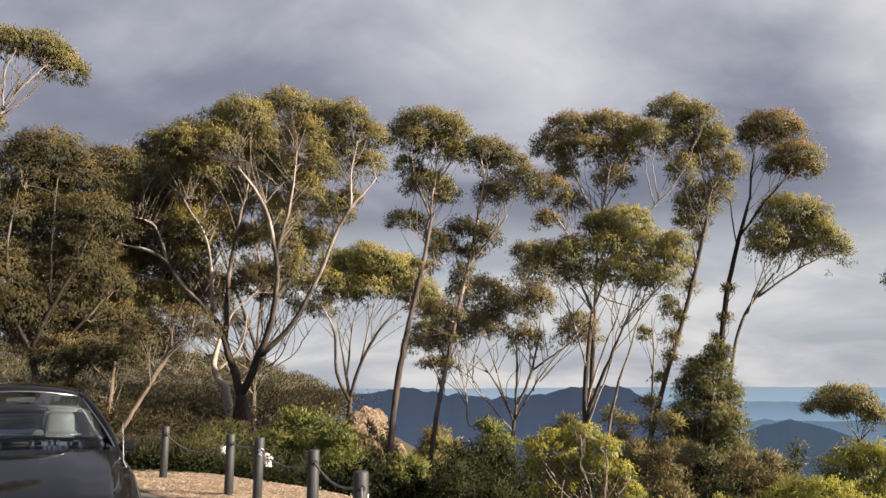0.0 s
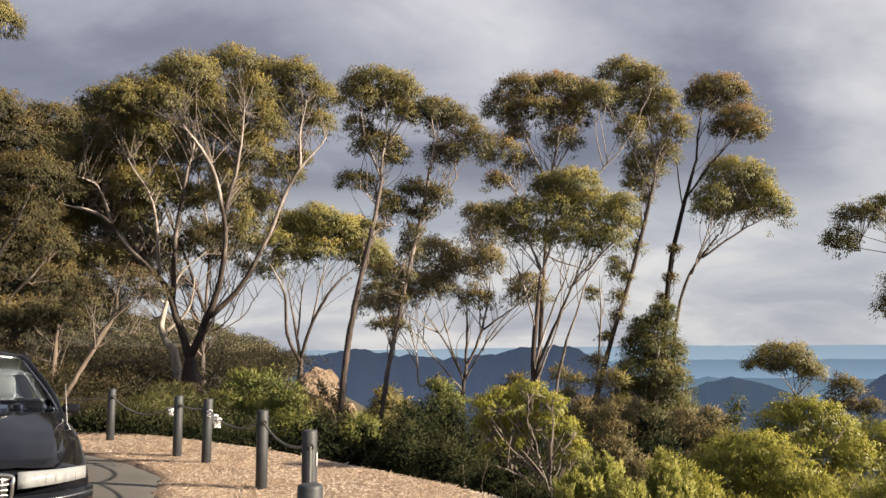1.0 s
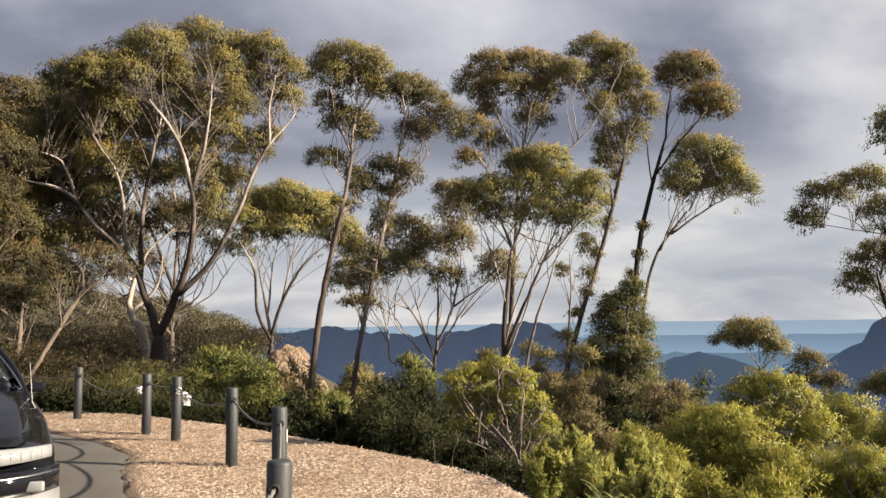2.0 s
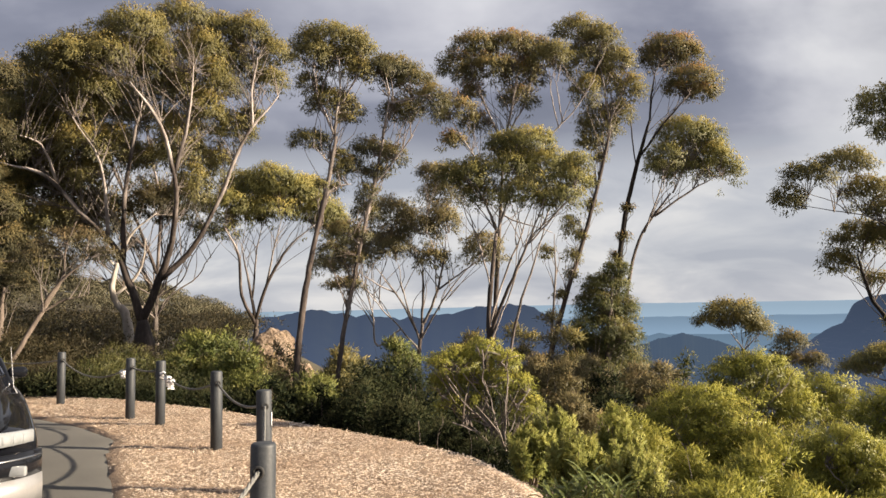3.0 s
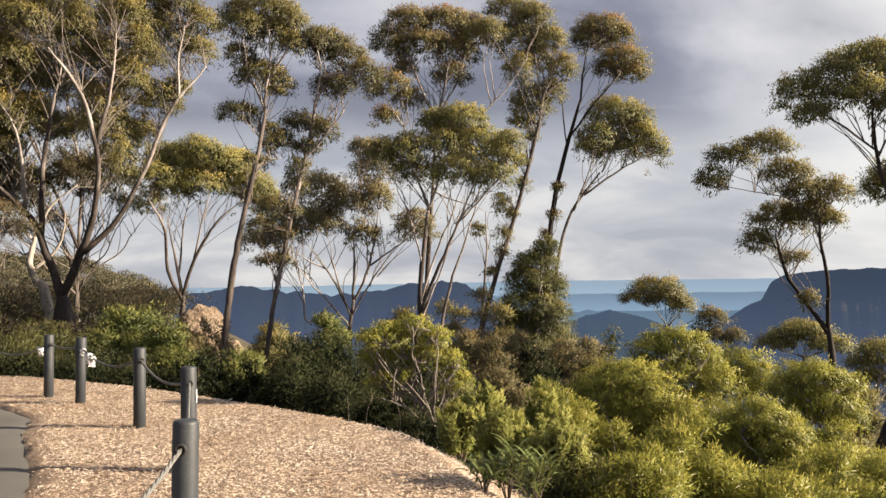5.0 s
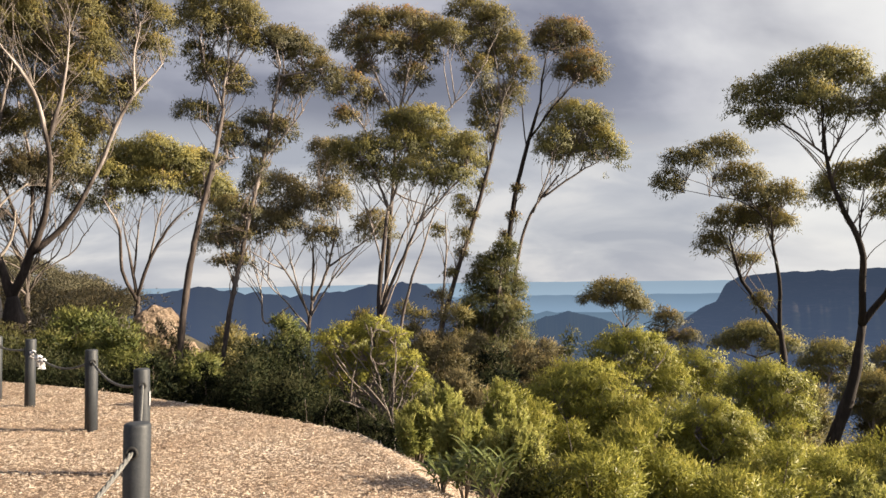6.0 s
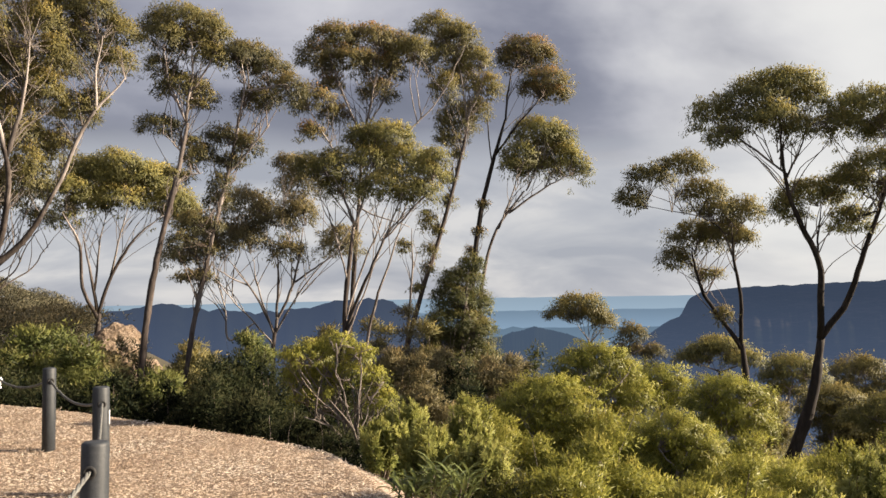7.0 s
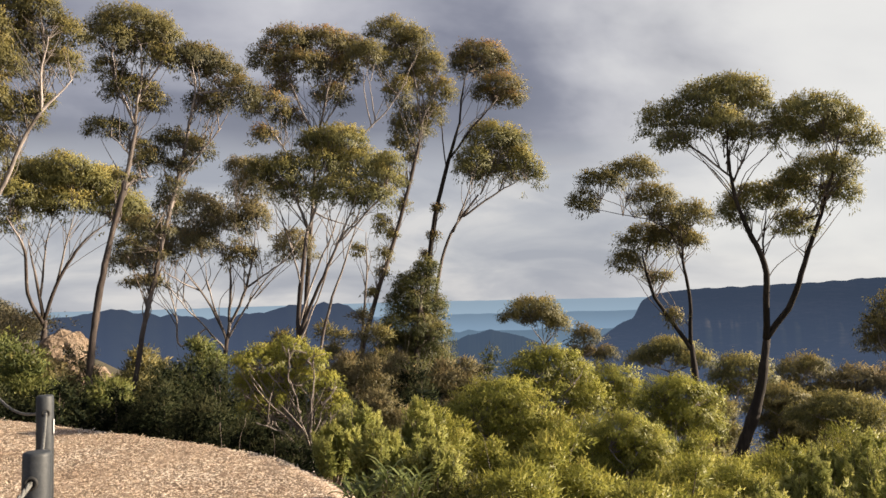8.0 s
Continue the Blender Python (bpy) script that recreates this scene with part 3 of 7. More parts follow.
        bow = smooth_path([a, (a + hub) / 2 + rng.normal(size=3) * 0.03, hub], 4)
        tube(bow, np.linspace(r0, max(0.009, r0 * 0.6), len(bow)), 5, v, f, False)
        high = np.flatnonzero(tip[:, 2] > min(hub[2], centre[2]) - 0.05)
        for j in rng.choice(high, min(len(high), 8 + int(5 * ru)), replace=False):
            b = bow[len(bow) // 2 + int(rng.integers(0, len(bow) - len(bow) // 2))]
            out = tip[j] - b
            line = smooth_path([b, b + out * [0.35, 0.35, 0.5] + rng.normal(size=3) * 0.04, b + out * [0.75, 0.75, 0.82] + rng.normal(size=3) * 0.04, tip[j]], 2)
            tube(line, np.linspace(0.009, 0.003, len(line)), 3, v, f, False)
        # slender branches that rise to the clump from further down the wood
        drop = centre[2] - alls[:, 2]
        aside = np.hypot(alls[:, 0] - centre[0], alls[:, 1] - centre[1])
        fork = np.flatnonzero((drop > 0.4 + 0.3 * rw) & (drop < 0.8 + 0.9 * ru + rw) & (aside < 0.9 * drop) & (allr < 0.2))
        for j in rng.choice(high, min(len(high), boughs), replace=False) if len(fork) and kind != "gloom" else []:
            b = alls[int(rng.choice(fork))]
            out = tip[j] - b
            line = smooth_path([b, b + out * [0.28, 0.28, 0.3] + rng.normal(size=3) * 0.06, b + out * [0.68, 0.68, 0.62] + rng.normal(size=3) * 0.06, tip[j]], 3)
            tube(line, np.linspace(0.012, 0.003, len(line)), 4, v, f, False)
        part("twig_spray", mesh_from("twig_spray", v, f, BARK_MID if dark or kind in ("gloom", "dark") else BARK_PALE), None, root)["kind"] = "stuff"
    return root


tree('large spreading eucalyptus with dense olive crown and pale forked limbs', 'olive', (-8.33, 22.49, 0.08), 20.31,
     trunk=[(0, 0, 0.28), (-0.06, 0.62, 0.27), (-0.11, 1.17, 0.25)],
     limbs=[[(-0.17, 1.09, 0.17), (-0.58, 2.58, 0.14), (-0.87, 3.29, 0.12), (-1.77, 4.23, 0.09), (-2.66, 5.17, 0.08), (-3.73, 5.44, 0.04)],
            [(-0.55, 2.74, 0.12), (-0.62, 4.51, 0.09), (-0.37, 6.01, 0.07), (-0.11, 7.29, 0.04)],
            [(-0.05, 1.17, 0.18), (0.31, 2.27, 0.16), (0.61, 3.41, 0.12), (0.72, 4.89, 0.09), (0.32, 6.72, 0.07), (-0.46, 7.96, 0.04)],
            [(0.71, 5.06, 0.08), (1.01, 6.68, 0.06), (1.17, 8.33, 0.04)],
            [(0.26, 2.19, 0.12), (1.26, 3.18, 0.11), (1.95, 4.6, 0.08), (2.66, 6.42, 0.07), (3.57, 7.7, 0.04)],
            [(2.69, 6.42, 0.05), (2.83, 7.74, 0.04), (2.98, 8.82, 0.04)],
            [(-1.08, 3.45, 0.08), (-1.21, 5.47, 0.05), (-1.9, 6.76, 0.03)],
            [(-2.26, 4.78, 0.06), (-2.78, 5.89, 0.04), (-3.32, 6.11, 0.03)]],
     clumps=[(-0.44, 9.34, 1.05, 0.56), (0.87, 9.81, 0.92, 0.53), (0, 8.68, 0.78, 0.52), (1.98, 9.46, 0.79, 0.63), (2.75, 9.61, 0.71, 0.49), (3.46, 8.95, 0.67, 0.6), (-1.92, 8.45, 0.95, 0.59), (-1.05, 8.6, 0.69, 0.52), (-3.09, 7.27, 1.21, 0.69), (-2, 7.01, 0.94, 0.72), (-3.93, 6.24, 0.86, 0.77), (-3.08, 5.88, 1.02, 0.77), (-1.64, 7.62, 0.86, 0.6), (2.31, 6.66, 0.72, 0.65), (0.83, 6.16, 0.85, 0.85), (1.2, 4.91, 0.64, 0.76), (-1.59, 5.13, 0.71, 0.54), (-3.31, 4.74, 1.02, 0.76), (-0.28, 5.68, 0.59, 0.51), (1.77, 8.02, 0.52, 0.69), (0.77, 7.78, 0.69, 0.69), (-2.51, 3.97, 0.84, 0.59), (2.81, 7.04, 0.38, 0.31), (-3.66, 6.74, 0.86, 0.69), (-2.65, 6.39, 0.94, 0.77), (-1.71, 5.95, 0.85, 0.68), (-2.74, 5.24, 0.93, 0.68), (-3.73, 4.4, 0.85, 0.68), (-0.93, 5.98, 0.76, 0.68), (-2.61, 8.23, 0.78, 0.52), (-0.82, 7.16, 0.94, 0.77), (-2.32, 5.91, 1.02, 0.85), (-4.09, 5.34, 0.94, 0.77), (0.26, 8.27, 0.78, 0.69), (1.4, 8.88, 0.78, 0.7), (2.43, 8.6, 0.7, 0.66), (1.54, 7.14, 0.6, 0.6), (-3.39, 3.63, 0.93, 0.67), (1.84, 5.61, 0.51, 0.59), (3.3, 8.13, 0.61, 0.45)], girth=0.98, boughs=7, bark=BARK_BIG, setback=(0.8, 1.6), spread=1.0, full=1.1)
tree('dark bushy eucalyptus with tangled low limbs, shade painted in', 'gloom', (-11.45, 17.6, 0.4), 33.04,
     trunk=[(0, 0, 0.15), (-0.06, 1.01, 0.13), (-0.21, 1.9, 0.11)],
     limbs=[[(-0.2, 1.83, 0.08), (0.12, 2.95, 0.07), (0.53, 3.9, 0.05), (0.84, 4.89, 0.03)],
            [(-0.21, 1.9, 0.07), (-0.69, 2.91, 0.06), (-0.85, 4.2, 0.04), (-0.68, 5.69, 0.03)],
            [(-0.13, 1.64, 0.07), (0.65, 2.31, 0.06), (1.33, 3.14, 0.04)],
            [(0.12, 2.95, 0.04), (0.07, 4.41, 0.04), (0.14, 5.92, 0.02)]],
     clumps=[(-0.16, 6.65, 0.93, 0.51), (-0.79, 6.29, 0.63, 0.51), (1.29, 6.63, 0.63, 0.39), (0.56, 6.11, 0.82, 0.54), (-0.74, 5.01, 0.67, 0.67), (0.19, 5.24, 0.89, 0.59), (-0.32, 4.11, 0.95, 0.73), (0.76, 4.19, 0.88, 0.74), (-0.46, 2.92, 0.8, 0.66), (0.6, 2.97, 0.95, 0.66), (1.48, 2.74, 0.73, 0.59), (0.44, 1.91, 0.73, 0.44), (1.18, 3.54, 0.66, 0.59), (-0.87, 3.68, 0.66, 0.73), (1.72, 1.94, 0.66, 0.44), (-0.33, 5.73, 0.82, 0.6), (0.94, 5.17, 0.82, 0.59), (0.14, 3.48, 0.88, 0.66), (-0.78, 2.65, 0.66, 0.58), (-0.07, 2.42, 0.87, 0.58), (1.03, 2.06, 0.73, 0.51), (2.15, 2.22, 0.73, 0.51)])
tree('tall eucalyptus with thin pale branch reaching sideways', 'olive', (-11.18, 14.11, 0.5), 38.39,
     trunk=[(-0, 0, 0.16), (-0.12, 2.28, 0.14), (-0.06, 4.23, 0.1), (0.16, 5.5, 0.07), (0.61, 6.45, 0.05)],
     limbs=[[(0.61, 6.45, 0.04), (0.92, 7.11, 0.03), (1.25, 7.55, 0.02)],
            [(0.52, 6.38, 0.03), (0.6, 7.23, 0.03), (0.76, 7.74, 0.01)],
            [(-0.06, 4.23, 0.05), (-0.5, 5.51, 0.04), (-0.7, 6.61, 0.03)]],
     clumps=[(1.22, 7.97, 0.56, 0.35), (1.67, 7.64, 0.45, 0.37), (0.69, 7.97, 0.4, 0.27), (1.44, 7.78, 0.4, 0.27), (0.24, 7.99, 0.53, 0.35), (-0.56, 7.1, 0.79, 0.59), (-0.96, 6.44, 0.78, 0.59), (-0.12, 6.49, 0.59, 0.46), (0.49, 6.19, 0.23, 0.18)])
tree('slender pale leaning gum sapling with forked trunk', 'thin', (-9.05, 16.69, 0.25), 28.47,
     trunk=[(0, 0, 0.09), (0.24, 0.58, 0.08), (0.65, 1.36, 0.07), (1.02, 2.03, 0.05)],
     limbs=[[(0.65, 1.36, 0.05), (1.03, 1.91, 0.04), (1.54, 2.42, 0.03)],
            [(1.02, 2.03, 0.03), (1.1, 2.66, 0.03), (1.32, 3.17, 0.02)],
            [(0.55, 1.18, 0.03), (1.05, 1.48, 0.03), (1.52, 1.61, 0.01)]],
     clumps=[(1.46, 2.8, 0.53, 0.34), (0.98, 2.78, 0.46, 0.33), (1.84, 2.49, 0.4, 0.24), (0.52, 2.52, 0.46, 0.33)], full=0.5, bark=BARK_MID)
tree('short pale gum trunk standing among dry scrub', 'thin', (-10.11, 18.4, 0.11), 28.79,
     trunk=[(-0, 0, 0.1), (-0.02, 0.64, 0.09), (0.03, 1.43, 0.08), (0.06, 1.96, 0.05)],
     limbs=[[(0.03, 1.43, 0.04), (-0.37, 1.82, 0.03), (-0.64, 2.21, 0.01)]],
     clumps=[(-0.5, 1.95, 0.65, 0.44), (0.18, 1.96, 0.44, 0.29), (-1.05, 1.29, 0.58, 0.36)], full=0.5, bark=BARK_MID)
tree('twisted cream-barked gum behind the big spreading tree', 'thin', (-9.3, 23.74, 0.11), 21.39, girth=0.8, bark=BARK_CREAM,
     trunk=[(0, 0, 0.18), (-0.03, 0.86, 0.17), (-0.14, 1.37, 0.14), (-0.33, 1.58, 0.12), (-0.46, 1.94, 0.11), (-0.49, 2.25, 0.1), (-0.37, 2.78, 0.09)],
     limbs=[[(-0.37, 2.78, 0.07), (0.08, 3.69, 0.05), (0.7, 4.21, 0.04)],
            [(-0.29, 1.8, 0.07), (0.24, 2.54, 0.06), (0.39, 3.53, 0.04)],
            [(-0.37, 2.7, 0.05), (-0.9, 3.19, 0.04), (-1.5, 3.34, 0.03)]],
     clumps=[(0.7, 4.55, 0.8, 0.62), (-1.06, 4, 1.07, 0.71), (-2.36, 2.69, 1.07, 0.71), (1.57, 4.74, 0.71, 0.62), (-1.51, 4.8, 0.89, 0.71)])
# Gold leaf brightens this crown as if the sun reached it.
tree('umbrella-shaped eucalyptus with flat domed crown and thin forked stems', 'gold', (-7.43, 31.12, -0.72), 13.43,
     trunk=[(0, 0, 0.17), (0.02, 1.07, 0.16), (0.04, 1.81, 0.13)],
     limbs=[[(0, 1.71, 0.1), (-0.46, 2.79, 0.09), (-0.58, 4.29, 0.07), (-1.14, 5.48, 0.03)],
            [(0, 1.82, 0.09), (-0.16, 3.21, 0.07), (-0.42, 4.72, 0.04)],
            [(0.09, 1.81, 0.1), (0.47, 3.21, 0.09), (1.17, 4.51, 0.06), (2.25, 5.39, 0.03)],
            [(-0.21, 2.57, 0.06), (0.11, 4.51, 0.04), (0.32, 5.6, 0.03)],
            [(0.47, 3.21, 0.06), (0.74, 4.51, 0.04), (1.07, 5.82, 0.03)]],
     clumps=[(0.64, 7.36, 0.9, 0.49), (-0.42, 7.01, 0.94, 0.58), (1.83, 6.94, 0.9, 0.58), (2.91, 5.51, 0.76, 0.67), (3.24, 5.18, 0.49, 0.49), (0.01, 6.79, 1.3, 0.67), (1.29, 6.82, 1.25, 0.67), (2.58, 6.02, 0.94, 0.76), (-0.94, 6.24, 0.89, 0.63), (0.64, 6.04, 1, 0.58), (1.93, 6.39, 0.94, 0.63), (-1.14, 5.33, 0.53, 0.49), (-0.31, 5.92, 0.85, 0.54)])
tree('tall slender eucalyptus with small top crown and bare trunk', 'olive', (-3.34, 17.69, -0.16), 10.69,
     trunk=[(0, 0, 0.12), (0.06, 0.99, 0.11), (0.18, 2.09, 0.11), (0.4, 3.2, 0.09), (0.69, 4.38, 0.08), (0.88, 5.45, 0.07)],
     limbs=[[(0.88, 5.45, 0.05), (1, 6.34, 0.04), (0.98, 7.24, 0.03)],
            [(0.88, 5.45, 0.04), (0.54, 6.2, 0.03), (0.42, 6.96, 0.02)],
            [(0.97, 6.09, 0.03), (1.25, 6.74, 0.03), (1.48, 7.26, 0.02)],
            [(0.63, 4.19, 0.03), (0.9, 4.3, 0.03), (1.16, 4.37, 0.01)],
            [(0.78, 4.82, 0.03), (0.41, 5.19, 0.02)]],
     clumps=[(0.8, 7.68, 0.82, 0.37), (0.42, 7.34, 0.47, 0.42), (1.39, 7.54, 0.45, 0.34), (1.04, 7.18, 0.65, 0.37), (0.36, 6.64, 0.36, 0.34), (0.79, 6.27, 0.58, 0.33), (1.2, 6.07, 0.31, 0.26), (0.35, 5.42, 0.48, 0.25), (1.03, 4.76, 0.3, 0.3), (0.9, 4.32, 0.18, 0.18), (1.42, 7, 0.31, 0.26), (0.95, 5.1, 0.22, 0.14), (0.6, 4.4, 0.16, 0.14), (1.15, 5.9, 0.2, 0.15)])
tree('leaning slender eucalyptus with several separate dark leaf clumps', 'dark', (-2.52, 17.82, -0.62), 8.05,
     trunk=[(0, 0, 0.09), (0.1, 0.82, 0.09), (0.3, 2.04, 0.08), (0.59, 3.53, 0.07), (0.9, 4.85, 0.06), (1.11, 5.86, 0.05)],
     limbs=[[(1.11, 5.86, 0.04), (1.25, 6.69, 0.03), (1.18, 7.33, 0.02)],
            [(1.21, 6.57, 0.03), (1.72, 6.77, 0.03), (2.17, 6.84, 0.01)],
            [(0.94, 4.91, 0.03), (1.38, 5.42, 0.03), (1.84, 6, 0.01)],
            [(0.55, 3.4, 0.03), (0.37, 3.72, 0.02)]],
     clumps=[(1.09, 7.49, 0.65, 0.31), (1.72, 7.22, 0.55, 0.44), (2.19, 6.78, 0.44, 0.44), (1.52, 6.51, 0.51, 0.36), (1.41, 7.53, 0.46, 0.29), (0.82, 5.67, 0.53, 0.28), (1.32, 5.52, 0.33, 0.31), (0.41, 5.31, 0.28, 0.23), (0.75, 4.66, 0.28, 0.3), (0.94, 5.16, 0.32, 0.2), (0.25, 3.78, 0.43, 0.3), (0.68, 4.28, 0.3, 0.25), (-0.06, 3.41, 0.32, 0.25), (0.5, 3.2, 0.16, 0.16), (0.62, 3.75, 0.2, 0.16), (0.15, 3, 0.2, 0.16), (0.4, 2.7, 0.12, 0.14)])
tree('multi-stemmed gum with brownish drooping leaf clumps and pale bare stems', 'brown', (-0.82, 21.98, -0.14), 2.13,
     trunk=[(-0, 0, 0.09), (0.02, 0.6, 0.08), (0.09, 1.2, 0.07)],
     limbs=[[(0.09, 1.2, 0.05), (0.13, 2.11, 0.05), (0.04, 3.03, 0.03)],
            [(0.04, 0.68, 0.05), (-0.48, 1.82, 0.04), (-1.15, 2.74, 0.02)],
            [(0.09, 1.05, 0.05), (0.56, 2.11, 0.05), (0.81, 3.63, 0.03)],
            [(0.59, 2.11, 0.04), (1.21, 2.63, 0.03), (1.83, 3.01, 0.02)],
            [(-0.63, 1.97, 0.03), (-1.38, 2.44, 0.02), (-1.76, 2.75, 0.02)],
            [(-0.1, 0.45, 0.04), (-0.61, 1.19, 0.03), (-1.16, 1.83, 0.02), (-1.65, 2.32, 0.02)],
            [(-0.04, 0.72, 0.04), (-0.36, 1.82, 0.03), (-0.59, 2.81, 0.02)],
            [(0.15, 0.75, 0.04), (0.9, 2.03, 0.03), (1.83, 3.01, 0.02)],
            [(0.51, 1.8, 0.03), (0.45, 2.87, 0.02), (0.23, 3.64, 0.02)],
            [(-1.1, 0.62, 0.04), (-1.24, 1.53, 0.03), (-1.53, 2.6, 0.02), (-1.37, 3.2, 0.02)]],
     clumps=[(-0.75, 4.19, 0.74, 0.49), (-0.07, 3.8, 0.73, 0.58), (0.71, 4.87, 0.62, 0.65), (0.41, 5.34, 0.43, 0.28), (-1.22, 3.35, 0.73, 0.49), (-1.8, 3.06, 0.61, 0.4), (0.38, 2.95, 0.49, 0.4), (-1.99, 2.3, 0.52, 0.18), (0.62, 4.02, 0.55, 0.52), (1.76, 3.19, 0.61, 0.52), (-0.61, 3.35, 0.55, 0.4), (-2.59, 2.84, 0.34, 0.28)])
tree('multi-stemmed eucalyptus with bright yellow-green layered crown', 'gold', (0.89, 19.98, -0.29), -2.54,
     trunk=[(-0, 0, 0.11), (0.07, 0.82, 0.1), (0.15, 2.19, 0.09), (0.32, 3.58, 0.08)],
     limbs=[[(0.32, 3.58, 0.06), (0.05, 4.28, 0.04), (-0.29, 4.85, 0.03)],
            [(0.32, 3.58, 0.05), (0.54, 4.41, 0.03), (0.7, 5.25, 0.02)],
            [(0.1, 0.96, 0.06), (0.56, 2.19, 0.06), (1.07, 3.29, 0.04), (1.51, 4.39, 0.03)],
            [(0.16, 1.37, 0.04), (0.79, 3.15, 0.03), (1.09, 3.98, 0.02)],
            [(1.07, 3.29, 0.03), (1.78, 4.11, 0.03), (2.27, 4.65, 0.01)],
            [(0.15, 0.82, 0.04), (0.49, 1.91, 0.03), (0.89, 3.01, 0.03), (1.15, 3.98, 0.01)],
            [(0.39, 0.27, 0.06), (0.76, 1.63, 0.05), (1.27, 3.14, 0.03), (1.57, 4.11, 0.02)],
            [(0.15, 2.19, 0.03), (-0.1, 3.31, 0.03), (-0.37, 4.29, 0.01)]],
     clumps=[(1.06, 5.87, 0.74, 0.4), (0.49, 5.18, 0.82, 0.48), (1.53, 5.23, 0.78, 0.51), (-0.28, 5.06, 0.53, 0.48), (2.14, 4.94, 0.51, 0.39), (1.1, 4.54, 0.73, 0.48), (0.06, 4.56, 0.59, 0.39), (1.86, 4.45, 0.56, 0.34), (-0.77, 5.07, 0.42, 0.37), (0.77, 5.67, 0.51, 0.37), (0.36, 5.82, 0.37, 0.28), (2.29, 5.35, 0.37, 0.25)])
tree('tall eucalyptus with rust-tipped flat crown on thin upright limbs', 'rust', (1.23, 23.97, -0.65), -2.93,
     trunk=[(0, -0, 0.13), (0.1, 1.64, 0.12), (0.28, 4.29, 0.09), (0.46, 6.81, 0.08)],
     limbs=[[(0.46, 6.81, 0.05), (0.67, 7.83, 0.04), (0.89, 8.93, 0.03)],
            [(0.46, 6.81, 0.05), (-0.05, 8.02, 0.04), (-0.37, 8.88, 0.03)],
            [(0.52, 6.98, 0.04), (1.04, 7.98, 0.03), (1.39, 8.83, 0.03)],
            [(0.32, 5.47, 0.03), (-0.66, 7.01, 0.03), (-1.06, 7.7, 0.02)]],
     clumps=[(-0.35, 9.94, 0.79, 0.45), (0.66, 9.96, 0.84, 0.45), (1.5, 9.68, 0.66, 0.56), (-0.95, 9.33, 0.56, 0.56), (0.06, 9.24, 0.9, 0.52), (1.06, 9.09, 0.73, 0.55), (0.88, 8.33, 0.58, 0.45), (-0.98, 8.04, 0.62, 0.51), (-0.39, 7.6, 0.51, 0.41), (-1.07, 7.11, 0.41, 0.34), (-0.46, 8.54, 0.43, 0.34)])
tree('tall leaning eucalyptus with rounded top crown and ribbon bark', 'olive', (2.52, 23.87, -1.47), -6.02,
     trunk=[(-0, 0, 0.14), (0.41, 1.62, 0.12), (0.89, 3.26, 0.11), (1.47, 5.06, 0.09), (1.92, 6.7, 0.08), (2.26, 8.2, 0.06)],
     limbs=[[(2.26, 8.2, 0.04), (2.19, 9.21, 0.03), (2.02, 10.23, 0.03)],
            [(2.26, 8.2, 0.03), (2.64, 9.02, 0.03), (2.83, 9.85, 0.02)],
            [(0.33, 1.63, 0.05), (0.58, 3.76, 0.04), (0.54, 5.08, 0.03)],
            [(-0.98, 5.79, 0.04), (0.47, 7.76, 0.03), (1.15, 8.58, 0.03), (1.84, 9.56, 0.03)],
            [(0.89, 8.16, 0.03), (0.81, 9.27, 0.02), (0.77, 9.95, 0.02)],
            [(0.61, 8.23, 0.03), (0.59, 9.28, 0.02), (0.56, 9.96, 0.02)]],
     clumps=[(1.38, 11.11, 0.81, 0.46), (2.03, 10.74, 0.67, 0.6), (0.67, 10.43, 0.56, 0.45), (1.52, 10.17, 0.8, 0.59), (2.51, 10.12, 0.56, 0.52), (2.89, 9.26, 0.45, 0.59), (1.58, 9.23, 0.45, 0.59), (2.17, 9.63, 0.52, 0.48), (1.97, 8.29, 0.72, 0.58), (2.55, 8.6, 0.48, 0.45), (1.71, 7.71, 0.42, 0.31), (1.07, 5.23, 0.3, 0.43), (0.35, 4.55, 0.23, 0.23), (1.13, 4.4, 0.27, 0.27), (1.72, 5.9, 0.2, 0.22), (1.35, 5, 0.17, 0.2), (1.62, 6.6, 0.22, 0.2), (1.05, 3.9, 0.16, 0.2), (0.75, 3.3, 0.14, 0.16), (1.95, 7.3, 0.2, 0.2)])
tree('tall dark-trunked eucalyptus with two small rounded top crowns', 'rust', (4.93, 25.53, -1.88), -10.93,
     trunk=[(-0, -0, 0.15), (0.2, 2.09, 0.13), (0.38, 4.37, 0.11), (0.65, 6.13, 0.1), (1.09, 7.9, 0.08), (1.47, 9.13, 0.06)],
     limbs=[[(1.47, 9.13, 0.05), (1.62, 10.2, 0.04), (1.87, 10.99, 0.03)],
            [(1.09, 7.9, 0.05), (1.89, 8.92, 0.05), (2.68, 9.86, 0.03)],
            [(1.05, 7.72, 0.03), (0.9, 8.8, 0.03), (0.88, 9.7, 0.02)]],
     clumps=[(2.14, 11.42, 0.91, 0.49), (1.66, 11.09, 0.56, 0.49), (2.79, 10.38, 0.82, 0.49), (2.64, 11.02, 0.6, 0.49), (3.11, 9.95, 0.52, 0.3), (2.35, 10.06, 0.49, 0.3), (0.55, 5.5, 0.14, 0.18), (0.3, 4.9, 0.12, 0.18), (0.7, 6.4, 0.13, 0.16)], dark=True, girth=0.74)
